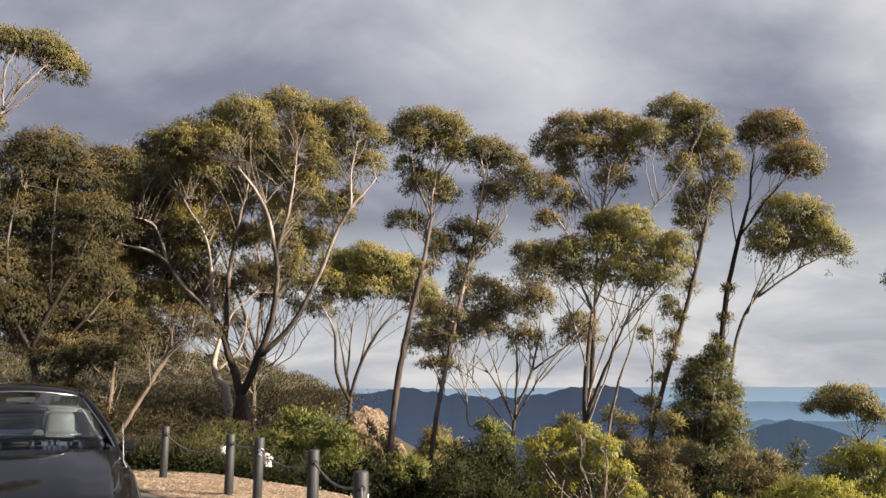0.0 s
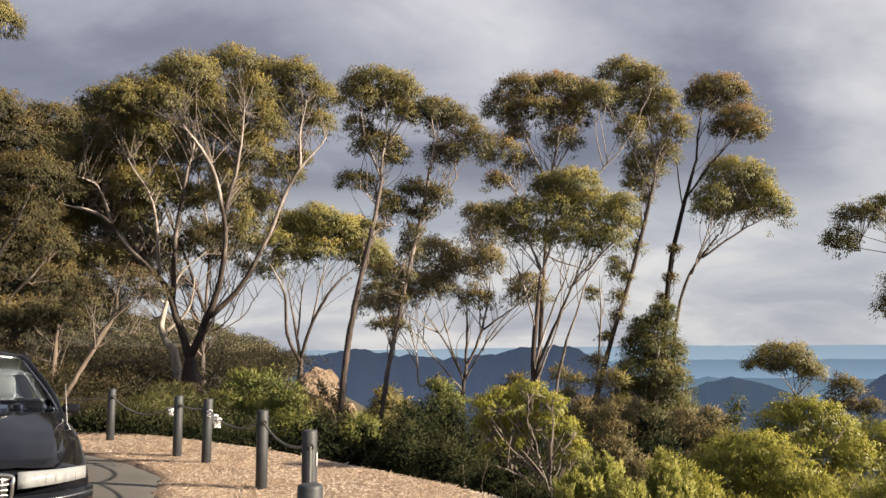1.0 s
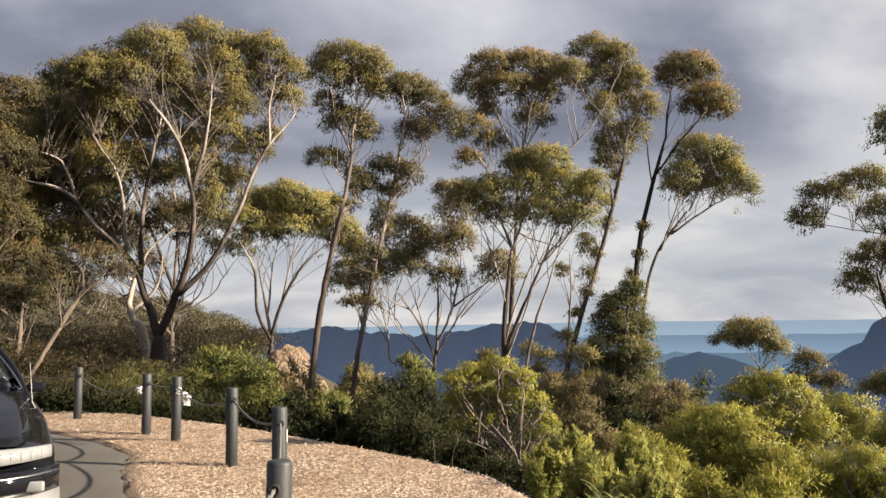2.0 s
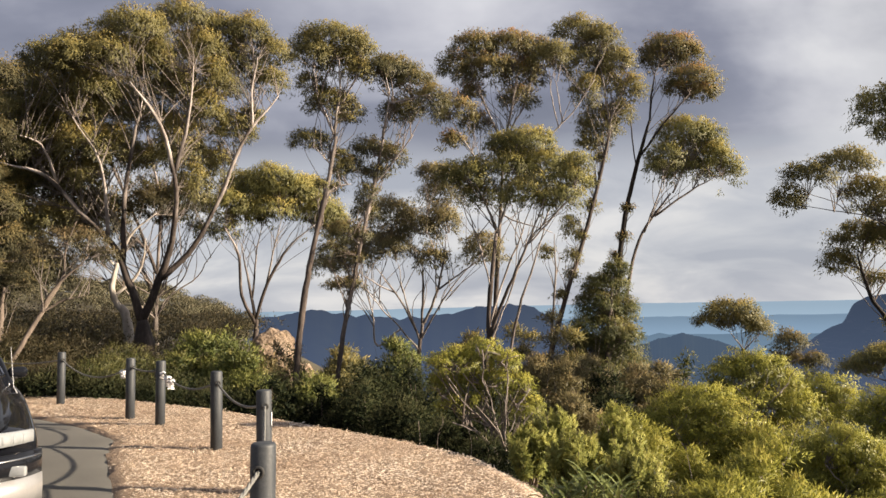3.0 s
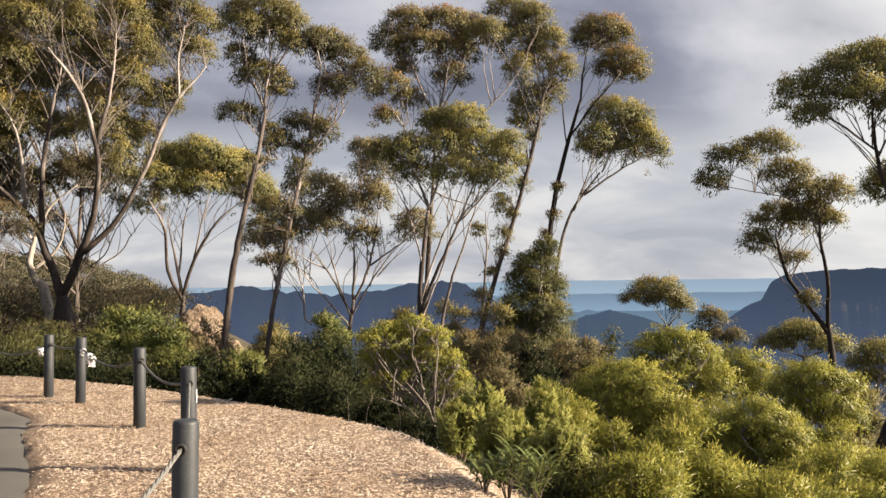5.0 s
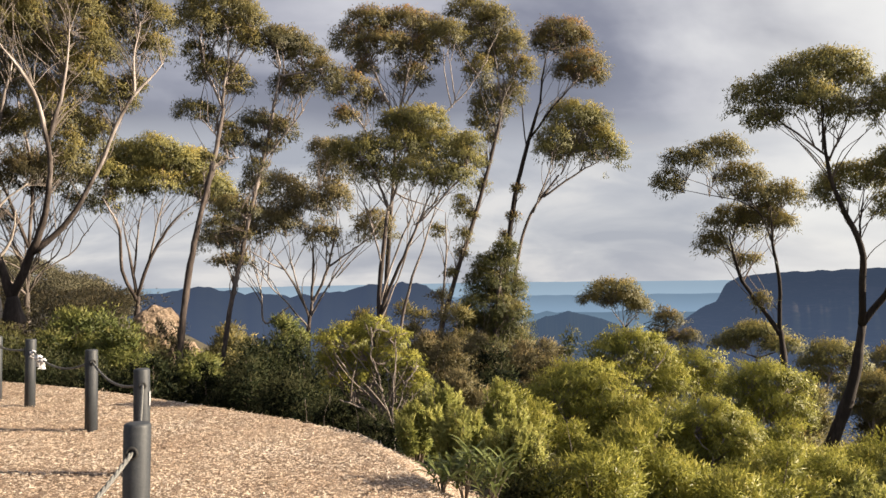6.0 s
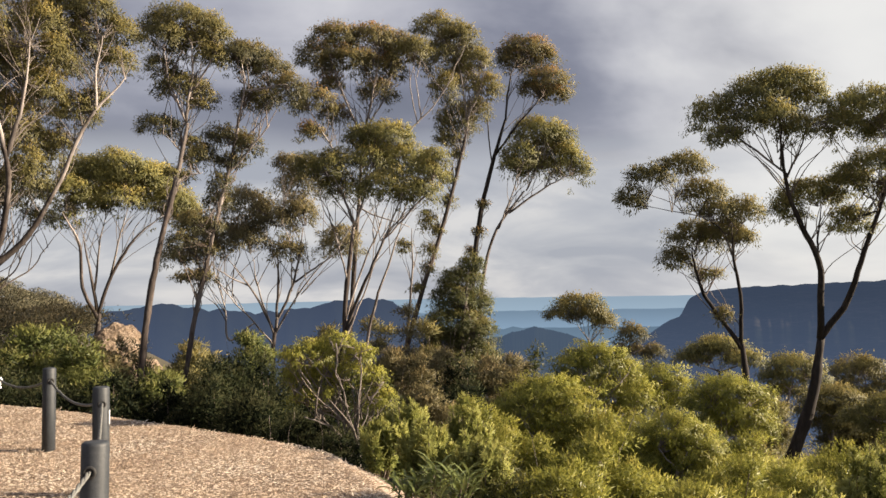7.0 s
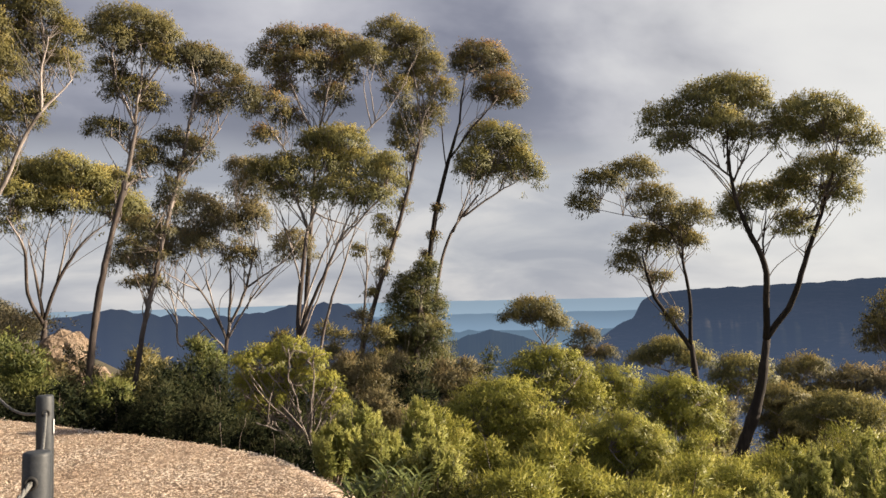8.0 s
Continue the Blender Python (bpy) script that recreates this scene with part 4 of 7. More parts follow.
tree('slim leaning eucalyptus with rounded crown beside dark-trunked gum', 'gold', (5.35, 25.44, -1.88), -11.87,
     trunk=[(0, 0, 0.11), (0.13, 2.78, 0.1), (0.29, 4.18, 0.09), (0.76, 5.58, 0.07), (1.65, 6.78, 0.05)],
     limbs=[[(1.65, 6.78, 0.04), (2.01, 7.46, 0.03)],
            [(1.11, 5.92, 0.05), (2.24, 6.84, 0.04), (3.09, 7.27, 0.02)],
            [(0.85, 5.57, 0.04), (1.31, 6.79, 0.03), (1.5, 7.49, 0.02)]],
     clumps=[(2.05, 8.7, 0.85, 0.55), (2.45, 8.06, 0.92, 0.62), (1.43, 7.99, 0.59, 0.55), (2.71, 8.57, 0.55, 0.44), (3.34, 7.48, 0.44, 0.62), (2.01, 7.55, 0.88, 0.44), (2.99, 7.91, 0.44, 0.44), (1.17, 7.68, 0.37, 0.29)])
tree('dense conical dark green shrub-like tree at the slope edge', 'cone', (4.42, 23.59, -1.94), -10.6,
     trunk=[(-0, 0, 0.13), (0.06, 1.44, 0.12), (0.17, 2.9, 0.08), (0.32, 4.2, 0.04)],
     limbs=[[(0.06, 1.44, 0.05), (-0.46, 2.09, 0.03)],
            [(0.1, 1.93, 0.05), (0.59, 2.41, 0.03)]],
     clumps=[(0.41, 4.49, 0.4, 0.29), (0.11, 4, 0.69, 0.43), (-0.18, 3.47, 0.63, 0.49), (0.46, 3.3, 0.63, 0.49), (-0.12, 2.82, 0.9, 0.54), (0.51, 2.49, 0.63, 0.54), (-0.29, 2.17, 1.01, 0.54), (0.41, 1.77, 0.96, 0.56), (-0.39, 1.53, 0.96, 0.54), (0.32, 1.12, 1.12, 0.54)], full=1.2)
tree('dark-trunked eucalyptus with broken open crown above the valley', 'olive', (10.82, 19.15, -2.87), -29.47,
     trunk=[(0, -0, 0.13), (0.06, 1.28, 0.12), (0.08, 2.43, 0.11), (0.02, 3.15, 0.11)],
     limbs=[[(0.02, 3.07, 0.08), (-0.41, 3.66, 0.08), (-0.81, 4.32, 0.07), (-1, 5.06, 0.05), (-1.06, 5.51, 0.03)],
            [(0.05, 3.15, 0.08), (0.06, 4.16, 0.07), (-0.1, 5.33, 0.05), (-0.18, 6.21, 0.03)],
            [(-0.1, 5.33, 0.03), (-0.26, 5.92, 0.02), (-0.74, 6.31, 0.02), (-2.2, 6.68, 0.02)],
            [(-0.13, 5.62, 0.02), (0.17, 6.2, 0.02)]],
     clumps=[(-1.27, 7.81, 0.65, 0.34), (-2.1, 7.55, 0.56, 0.34), (-2.61, 6.97, 0.4, 0.4), (-0.79, 6.99, 0.61, 0.46), (0.18, 6.52, 0.52, 0.4), (-0.98, 5.88, 0.76, 0.46), (-0.33, 6, 0.64, 0.37), (-1.5, 5.3, 0.46, 0.37), (0.12, 5.83, 0.37, 0.27), (-0.72, 4.91, 0.37, 0.21), (-0.4, 3.87, 0.24, 0.3), (-0.45, 6.52, 0.46, 0.31)], dark=True, girth=0.74)
tree('forked dark-trunked eucalyptus with wide golden-tipped crown', 'gold', (10.62, 16.95, -2.43), -32.07,
     trunk=[(0, 0, 0.19), (0.24, 0.65, 0.18), (0.59, 1.8, 0.16), (0.77, 2.95, 0.14)],
     limbs=[[(0.77, 2.88, 0.11), (0.8, 4.49, 0.1), (0.49, 5.41, 0.08), (0.22, 6.34, 0.06), (0.04, 7.15, 0.04), (-0.03, 7.82, 0.03)],
            [(0.77, 2.95, 0.11), (1.33, 3.83, 0.1), (1.7, 4.84, 0.08), (2.01, 5.72, 0.06), (2.27, 6.72, 0.04), (2.41, 7.35, 0.03)],
            [(0.22, 6.34, 0.03), (0.5, 7.11, 0.03), (0.71, 7.76, 0.02)],
            [(0.7, 4.62, 0.03), (0.8, 5.39, 0.03), (0.88, 5.91, 0.02)],
            [(0.23, 6.47, 0.03), (-0.49, 7.32, 0.03), (-0.99, 7.77, 0.01)],
            [(1.99, 5.59, 0.03), (1.64, 5.61, 0.02)]],
     clumps=[(0.19, 8.74, 0.83, 0.4), (-0.51, 8.47, 0.63, 0.45), (-1.3, 8.14, 0.57, 0.51), (0.67, 8.35, 0.48, 0.45), (-0.15, 7.97, 0.68, 0.4), (0.46, 7.71, 0.39, 0.34), (-1.12, 7.64, 0.4, 0.28), (1.86, 8.11, 0.78, 0.4), (1.43, 7.69, 0.65, 0.4), (2.54, 7.78, 0.48, 0.43), (2.98, 7.3, 0.37, 0.37), (2.04, 6.74, 0.79, 0.39), (2.38, 6.2, 0.48, 0.39), (0.71, 6.2, 0.73, 0.36), (0.18, 5.84, 0.42, 0.42), (1.49, 5.55, 0.5, 0.39), (1.44, 6.39, 0.53, 0.39), (2.19, 7.56, 0.51, 0.31)], dark=True, girth=0.74)
tree('small round-crowned eucalyptus standing lower on the slope', 'olive', (14.29, 39.48, -3.34), -19.9,
     trunk=[(-0, 0, 0.13), (-0.07, 1.7, 0.12), (-0.21, 2.7, 0.09)],
     limbs=[[(-0.16, 2.56, 0.06), (-0.82, 3.43, 0.04)],
            [(-0.16, 2.56, 0.06), (0.46, 3.27, 0.04)]],
     clumps=[(-0.65, 4.43, 1.4, 0.64), (0.47, 3.64, 0.76, 0.58), (-1.73, 4.02, 0.7, 0.41), (-0.24, 3.99, 1.16, 0.52)])
tree('small dark eucalyptus lower on the wooded slope', 'dark', (14.3, 35.19, -3.39), -22.12,
     trunk=[(0, 0, 0.11), (0.1, 1.53, 0.09), (0.19, 2.3, 0.07)],
     limbs=[[(0.19, 2.3, 0.04), (0.84, 2.55, 0.03)]],
     clumps=[(0.22, 3.19, 0.79, 0.58), (1.13, 2.42, 0.63, 0.42), (0.07, 2.43, 0.84, 0.42), (-0.58, 2.05, 0.69, 0.37)])
tree('flat-topped golden eucalyptus crown rising from the valley side', 'gold', (18.82, 35.29, -4.14), -28.07,
     trunk=[(-0, 0, 0.11), (0.05, 1.31, 0.11), (0.02, 2.1, 0.08)],
     limbs=[[(0.02, 2.1, 0.06), (-0.94, 2.49, 0.04)],
            [(0.02, 2.1, 0.06), (1.1, 2.49, 0.04)]],
     clumps=[(-0.14, 3.15, 1.44, 0.56), (-1.19, 2.75, 0.94, 0.44), (1.11, 2.76, 0.94, 0.44), (0.12, 3.41, 1.11, 0.39)])
tree('golden-tipped eucalyptus crown with thin pale stems', 'gold', (18.86, 30.67, -4.67), -31.59,
     trunk=[(-0, -0, 0.1), (0.27, 1.39, 0.09), (0.49, 2.32, 0.06)],
     limbs=[[(0.49, 2.32, 0.04), (-0.11, 2.89, 0.03)],
            [(0.49, 2.32, 0.04), (1.1, 2.9, 0.03)]],
     clumps=[(0.57, 3.36, 1.1, 0.5), (0, 2.89, 0.75, 0.35), (1.31, 2.9, 0.65, 0.35), (0.31, 2.31, 0.85, 0.35)])
tree('broad olive eucalyptus crown on the lower slope', 'olive', (22.53, 30.62, -4.87), -36.34,
     trunk=[(0, 0, 0.11), (0.09, 1.18, 0.09), (0.2, 2.13, 0.07)],
     limbs=[[(0.2, 2.13, 0.04), (-0.55, 2.58, 0.03)]],
     clumps=[(-0.19, 3.18, 1.21, 0.63), (0.64, 2.37, 0.79, 0.48), (-0.77, 2.46, 0.95, 0.42), (0.37, 3.55, 0.63, 0.37)])
tree('brownish eucalyptus crown lower on the valley side', 'brown', (24.04, 29.45, -4.76), -39.23,
     trunk=[(0, 0, 0.11), (0.09, 1.15, 0.09), (0.2, 2.08, 0.07)],
     limbs=[[(0.2, 2.08, 0.04), (0.72, 2.33, 0.03)]],
     clumps=[(0.03, 2.88, 1.06, 0.53), (0.84, 2.56, 0.79, 0.53), (-0.31, 2.29, 0.9, 0.42), (1.46, 2.8, 1.06, 0.63)])
tree('eucalyptus with rounded crown beyond the valley rim', 'olive', (19.8, 22.57, -3.38), -41.26,
     trunk=[(0, 0, 0.13), (0.04, 1.79, 0.1), (-0.02, 2.86, 0.08)],
     limbs=[[(-0.02, 2.86, 0.05), (-0.25, 3.22, 0.03)]],
     clumps=[(-0.3, 3.86, 0.58, 0.42), (-0.24, 3.31, 0.71, 0.42), (0.41, 3.59, 0.83, 0.71), (0.29, 4.49, 0.83, 0.58)])
tree('small bushy eucalyptus regrowth with domed crown on the slope', 'bright', (7.36, 16.42, -1.77), -24.15,
     trunk=[(-0, 0, 0.05), (0.02, 0.6, 0.04), (0.01, 0.95, 0.03)],
     limbs=[[(0.01, 0.95, 0.03), (-0.22, 1.19, 0.02)],
            [(0.01, 0.95, 0.03), (0.31, 1.2, 0.02)]],
     clumps=[(0.03, 1.58, 0.58, 0.3), (-0.28, 1.31, 0.43, 0.25), (0.39, 1.29, 0.45, 0.28), (0.01, 1.05, 0.58, 0.25)])
tree('layered bushy eucalyptus regrowth on the slope edge', 'bright', (7.58, 14.09, -2), -28.29,
     trunk=[(-0, 0, 0.05), (0.02, 0.62, 0.05), (0.07, 1.14, 0.03)],
     limbs=[[(0.07, 1.14, 0.02), (-0.2, 1.45, 0.02)],
            [(0.07, 1.14, 0.02), (0.46, 1.52, 0.02)]],
     clumps=[(0.06, 1.82, 0.58, 0.27), (0.56, 1.62, 0.4, 0.27), (-0.3, 1.56, 0.47, 0.27), (0.2, 1.38, 0.67, 0.29), (-0.16, 1.12, 0.56, 0.27), (0.54, 1.15, 0.45, 0.27)])
tree('fresh yellow-green young eucalyptus on the slope', 'bright', (5.94, 15.92, -1.83), -20.46,
     trunk=[(0, 0, 0.05), (0.02, 0.68, 0.05), (0.03, 1.25, 0.04)],
     limbs=[[(0.03, 1.25, 0.02), (-0.36, 1.71, 0.02)],
            [(0.03, 1.25, 0.02), (0.39, 1.59, 0.02)]],
     clumps=[(-0.06, 2.15, 0.54, 0.33), (-0.52, 1.95, 0.5, 0.33), (0.34, 1.8, 0.5, 0.33), (-0.13, 1.48, 0.69, 0.36), (0.61, 1.37, 0.5, 0.36), (-0.71, 1.48, 0.53, 0.36), (0.2, 0.97, 0.71, 0.36)])
tree('large rounded yellow-green shrubby gum on the slope', 'bright', (3.39, 11.49, -1.5), -16.44,
     trunk=[(0, 0, 0.05), (0.01, 0.4, 0.04), (0.02, 0.8, 0.03)],
     limbs=[[(0.02, 0.8, 0.02), (-0.26, 1.21, 0.01)],
            [(0.02, 0.8, 0.02), (0.35, 1.2, 0.01)]],
     clumps=[(0.04, 1.65, 0.52, 0.28), (-0.31, 1.41, 0.44, 0.32), (0.4, 1.41, 0.47, 0.32), (0.02, 1.09, 0.64, 0.34), (-0.35, 0.97, 0.42, 0.3), (0.51, 1, 0.42, 0.3)])
tree('golden-tipped low eucalyptus crowns on the valley side', 'gold', (12.42, 15.7, -2.3), -38.34,
     trunk=[(0, 0, 0.06), (0.03, 0.61, 0.05), (0.07, 0.98, 0.03)],
     limbs=[[(0.07, 0.98, 0.03), (-0.4, 1.1, 0.02)],
            [(0.07, 0.98, 0.03), (0.49, 1.12, 0.02)]],
     clumps=[(0.06, 1.4, 0.73, 0.31), (-0.51, 1.2, 0.64, 0.28), (0.6, 1.27, 0.59, 0.31), (0.05, 1.04, 0.78, 0.28)])
tree('low olive eucalyptus crown on the valley side', 'olive', (13.05, 18.95, -2.97), -34.54,
     trunk=[(0, 0, 0.06), (0.04, 0.87, 0.06), (0.1, 1.37, 0.04)],
     limbs=[[(0.1, 1.37, 0.03), (-0.27, 1.65, 0.02)],
            [(0.1, 1.37, 0.03), (0.54, 1.67, 0.02)]],
     clumps=[(0.15, 1.88, 0.74, 0.38), (0.6, 1.63, 0.64, 0.32), (-0.28, 1.55, 0.58, 0.32), (0.26, 1.28, 0.84, 0.32)])
tree('rounded yellow-green shrubby gum close to the edge', 'bright', (4.69, 9.95, -1.44), -25.23,
     trunk=[(0, -0, 0.04), (0.01, 0.36, 0.04), (0.02, 0.72, 0.03)],
     limbs=[[(0.02, 0.72, 0.02), (-0.18, 1.01, 0.01)],
            [(0.02, 0.72, 0.02), (0.25, 1.01, 0.01)]],
     clumps=[(0, 1.26, 0.4, 0.25), (0.28, 1.05, 0.36, 0.26), (-0.26, 1, 0.36, 0.26), (0.03, 0.83, 0.51, 0.28), (0.38, 0.77, 0.34, 0.26)])


def tangled_limbs(count, seed):
    """Thin kinked limbs fanning from a low fork, as rows for tree()."""
    rng = np.random.default_rng(seed)
    rows = []
    for i in range(count):
        u, w, r = rng.uniform(-0.15, 0.15), rng.uniform(1.2, 2.2), rng.uniform(0.03, 0.055)
        lean = -1.35 + 2.5 * (i + 0.5) / count
        limb = [(u, w, r)]
        for k in range(4):
            u, w, r = u + lean * rng.uniform(0.3, 0.7) + rng.normal() * 0.16, w + rng.uniform(0.45, 0.85), r * 0.74
            limb.append((u, w, r))
        rows.append(limb)
    return rows


tree('grey tangle of bare twisting limbs behind the big tree', 'dark', (-9.15, 25.6, -0.1), 19.7,
     trunk=[(0, 0, 0.14), (-0.05, 1.1, 0.13), (0.02, 2.2, 0.1)], limbs=tangled_limbs(18, 41),
     clumps=[(-2.3, 4.3, 0.7, 0.4), (-1.4, 4.9, 0.7, 0.45), (-0.4, 5.1, 0.6, 0.4), (0.5, 4.6, 0.6, 0.4), (1.3, 4.2, 0.5, 0.35), (-1.9, 3.4, 0.55, 0.3), (-0.8, 3.7, 0.5, 0.3)], full=0.55, boughs=8, bark=BARK_PALE)
tree('dense dark eucalyptus crowding behind the large spreading tree, shade painted in', 'gloom', (-14.44, 23.98, -0.33), 31.05,
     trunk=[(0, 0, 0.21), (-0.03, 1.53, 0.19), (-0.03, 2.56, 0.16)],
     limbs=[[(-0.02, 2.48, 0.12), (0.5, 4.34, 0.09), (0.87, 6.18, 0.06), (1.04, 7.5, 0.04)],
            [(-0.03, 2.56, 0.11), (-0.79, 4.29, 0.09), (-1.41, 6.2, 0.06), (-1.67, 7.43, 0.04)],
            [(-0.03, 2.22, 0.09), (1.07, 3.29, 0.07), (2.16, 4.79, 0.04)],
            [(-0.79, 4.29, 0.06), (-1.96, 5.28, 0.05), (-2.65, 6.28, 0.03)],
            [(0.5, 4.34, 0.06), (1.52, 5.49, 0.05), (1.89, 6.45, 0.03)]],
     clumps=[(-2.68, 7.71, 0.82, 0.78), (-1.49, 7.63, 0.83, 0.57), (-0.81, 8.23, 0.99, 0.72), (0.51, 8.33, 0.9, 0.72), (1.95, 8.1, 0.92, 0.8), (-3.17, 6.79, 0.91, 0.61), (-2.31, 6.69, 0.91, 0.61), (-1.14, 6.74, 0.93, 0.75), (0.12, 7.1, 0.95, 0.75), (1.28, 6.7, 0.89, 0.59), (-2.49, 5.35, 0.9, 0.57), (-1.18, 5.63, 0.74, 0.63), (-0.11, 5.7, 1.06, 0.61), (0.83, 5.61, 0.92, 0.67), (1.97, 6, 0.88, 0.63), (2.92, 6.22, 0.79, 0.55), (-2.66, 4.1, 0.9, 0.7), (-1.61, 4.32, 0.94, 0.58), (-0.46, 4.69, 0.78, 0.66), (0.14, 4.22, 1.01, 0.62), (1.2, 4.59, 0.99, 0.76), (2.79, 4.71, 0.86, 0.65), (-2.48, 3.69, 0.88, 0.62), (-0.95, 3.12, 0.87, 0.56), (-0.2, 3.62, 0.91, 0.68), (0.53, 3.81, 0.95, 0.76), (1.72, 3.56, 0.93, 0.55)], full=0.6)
tree('open shrub with pale fanning bare stems and yellow-green leaf tips', 'bright', (0.7, 10.28, -0.4), -3.92,
     trunk=[(0, 0, 0.03), (-0.03, 0.1, 0.03), (-0.07, 0.21, 0.03)],
     limbs=[[(-0.07, 0.21, 0.02), (-0.27, 0.45, 0.01), (-0.51, 0.73, 0.01), (-0.69, 1.12, 0.01)],
            [(-0.05, 0.19, 0.02), (-0.14, 0.56, 0.01), (-0.26, 0.91, 0.01), (-0.29, 1.26, 0.01)],
            [(-0.07, 0.21, 0.01), (-0.38, 0.38, 0.01), (-0.66, 0.46, 0.01)],
            [(-0.04, 0.17, 0.02), (-0.02, 0.56, 0.01), (0.02, 0.98, 0.01), (-0.01, 1.19, 0.01)],
            [(-0.24, 0.42, 0.01), (-0.45, 0.52, 0.01), (-0.76, 0.77, 0.01)],
            [(-0.16, 0.59, 0.01), (-0.37, 0.91, 0.01), (-0.51, 1.12, 0.01)],
            [(-0.04, 0.28, 0.01), (0.12, 0.63, 0.01), (0.26, 0.83, 0.01)]],
     clumps=[(-0.61, 1.26, 0.26, 0.19), (-0.29, 1.37, 0.24, 0.17), (-0.01, 1.22, 0.21, 0.17), (-0.76, 0.98, 0.23, 0.2), (-0.44, 1.02, 0.24, 0.19), (-0.12, 1.01, 0.21, 0.16), (-0.69, 0.7, 0.22, 0.14), (-0.83, 1.23, 0.17, 0.14), (0.16, 0.94, 0.19, 0.16), (0.26, 0.69, 0.19, 0.16), (-0.41, 0.77, 0.16, 0.11)], name='open_shrub')
tree('shaded eucalyptus standing close behind the large spreading tree', 'dark', (-8.57, 25.06, -0.33), 18.88,
     trunk=[(-0.75, 0, 0.13), (-0.72, 1.55, 0.12), (-0.38, 2.95, 0.1)],
     limbs=[[(-0.38, 2.95, 0.08), (-1.06, 4.72, 0.06), (-1.84, 6.5, 0.05), (-2.61, 8.12, 0.03)],
            [(-0.38, 2.95, 0.07), (-0.29, 5.1, 0.06), (-0.63, 6.92, 0.04), (-0.88, 8.78, 0.03)],
            [(-0.67, 3.83, 0.06), (-2.28, 5.04, 0.04), (-3.7, 6.24, 0.03)],
            [(-0.33, 4.74, 0.05), (0.28, 6.59, 0.04), (0.76, 8.5, 0.02)]],
     clumps=[(-2.93, 9.24, 0.79, 0.57), (-2.21, 9.82, 0.94, 0.69), (-1.21, 9.7, 0.84, 0.63), (0.63, 10.13, 0.79, 0.65), (-3.84, 8.79, 0.9, 0.61), (-3.21, 8.35, 0.89, 0.61), (-2.12, 8.75, 0.74, 0.49), (-1.05, 8.85, 0.84, 0.66), (0.06, 8.61, 0.91, 0.51), (1.48, 8.91, 0.87, 0.55), (-5.06, 7.6, 0.92, 0.57), (-4.19, 7.29, 0.76, 0.59), (-3.31, 7.57, 0.89, 0.49), (-1.8, 7.81, 0.94, 0.6), (-0.57, 7.78, 0.68, 0.55), (0.5, 7.86, 0.85, 0.49), (-5.26, 5.99, 0.74, 0.55), (-4.02, 6.7, 0.94, 0.51), (-3.12, 6.12, 0.94, 0.49), (-1.64, 6.71, 0.84, 0.62), (-0.47, 6.63, 0.78, 0.5), (0.51, 6.68, 0.86, 0.5), (-4.59, 4.99, 0.71, 0.52), (-3.67, 5.64, 0.67, 0.56), (-2.6, 5.03, 0.91, 0.52), (-1.82, 5.09, 0.67, 0.5), (-0.59, 5.51, 0.7, 0.65)], full=0.6)



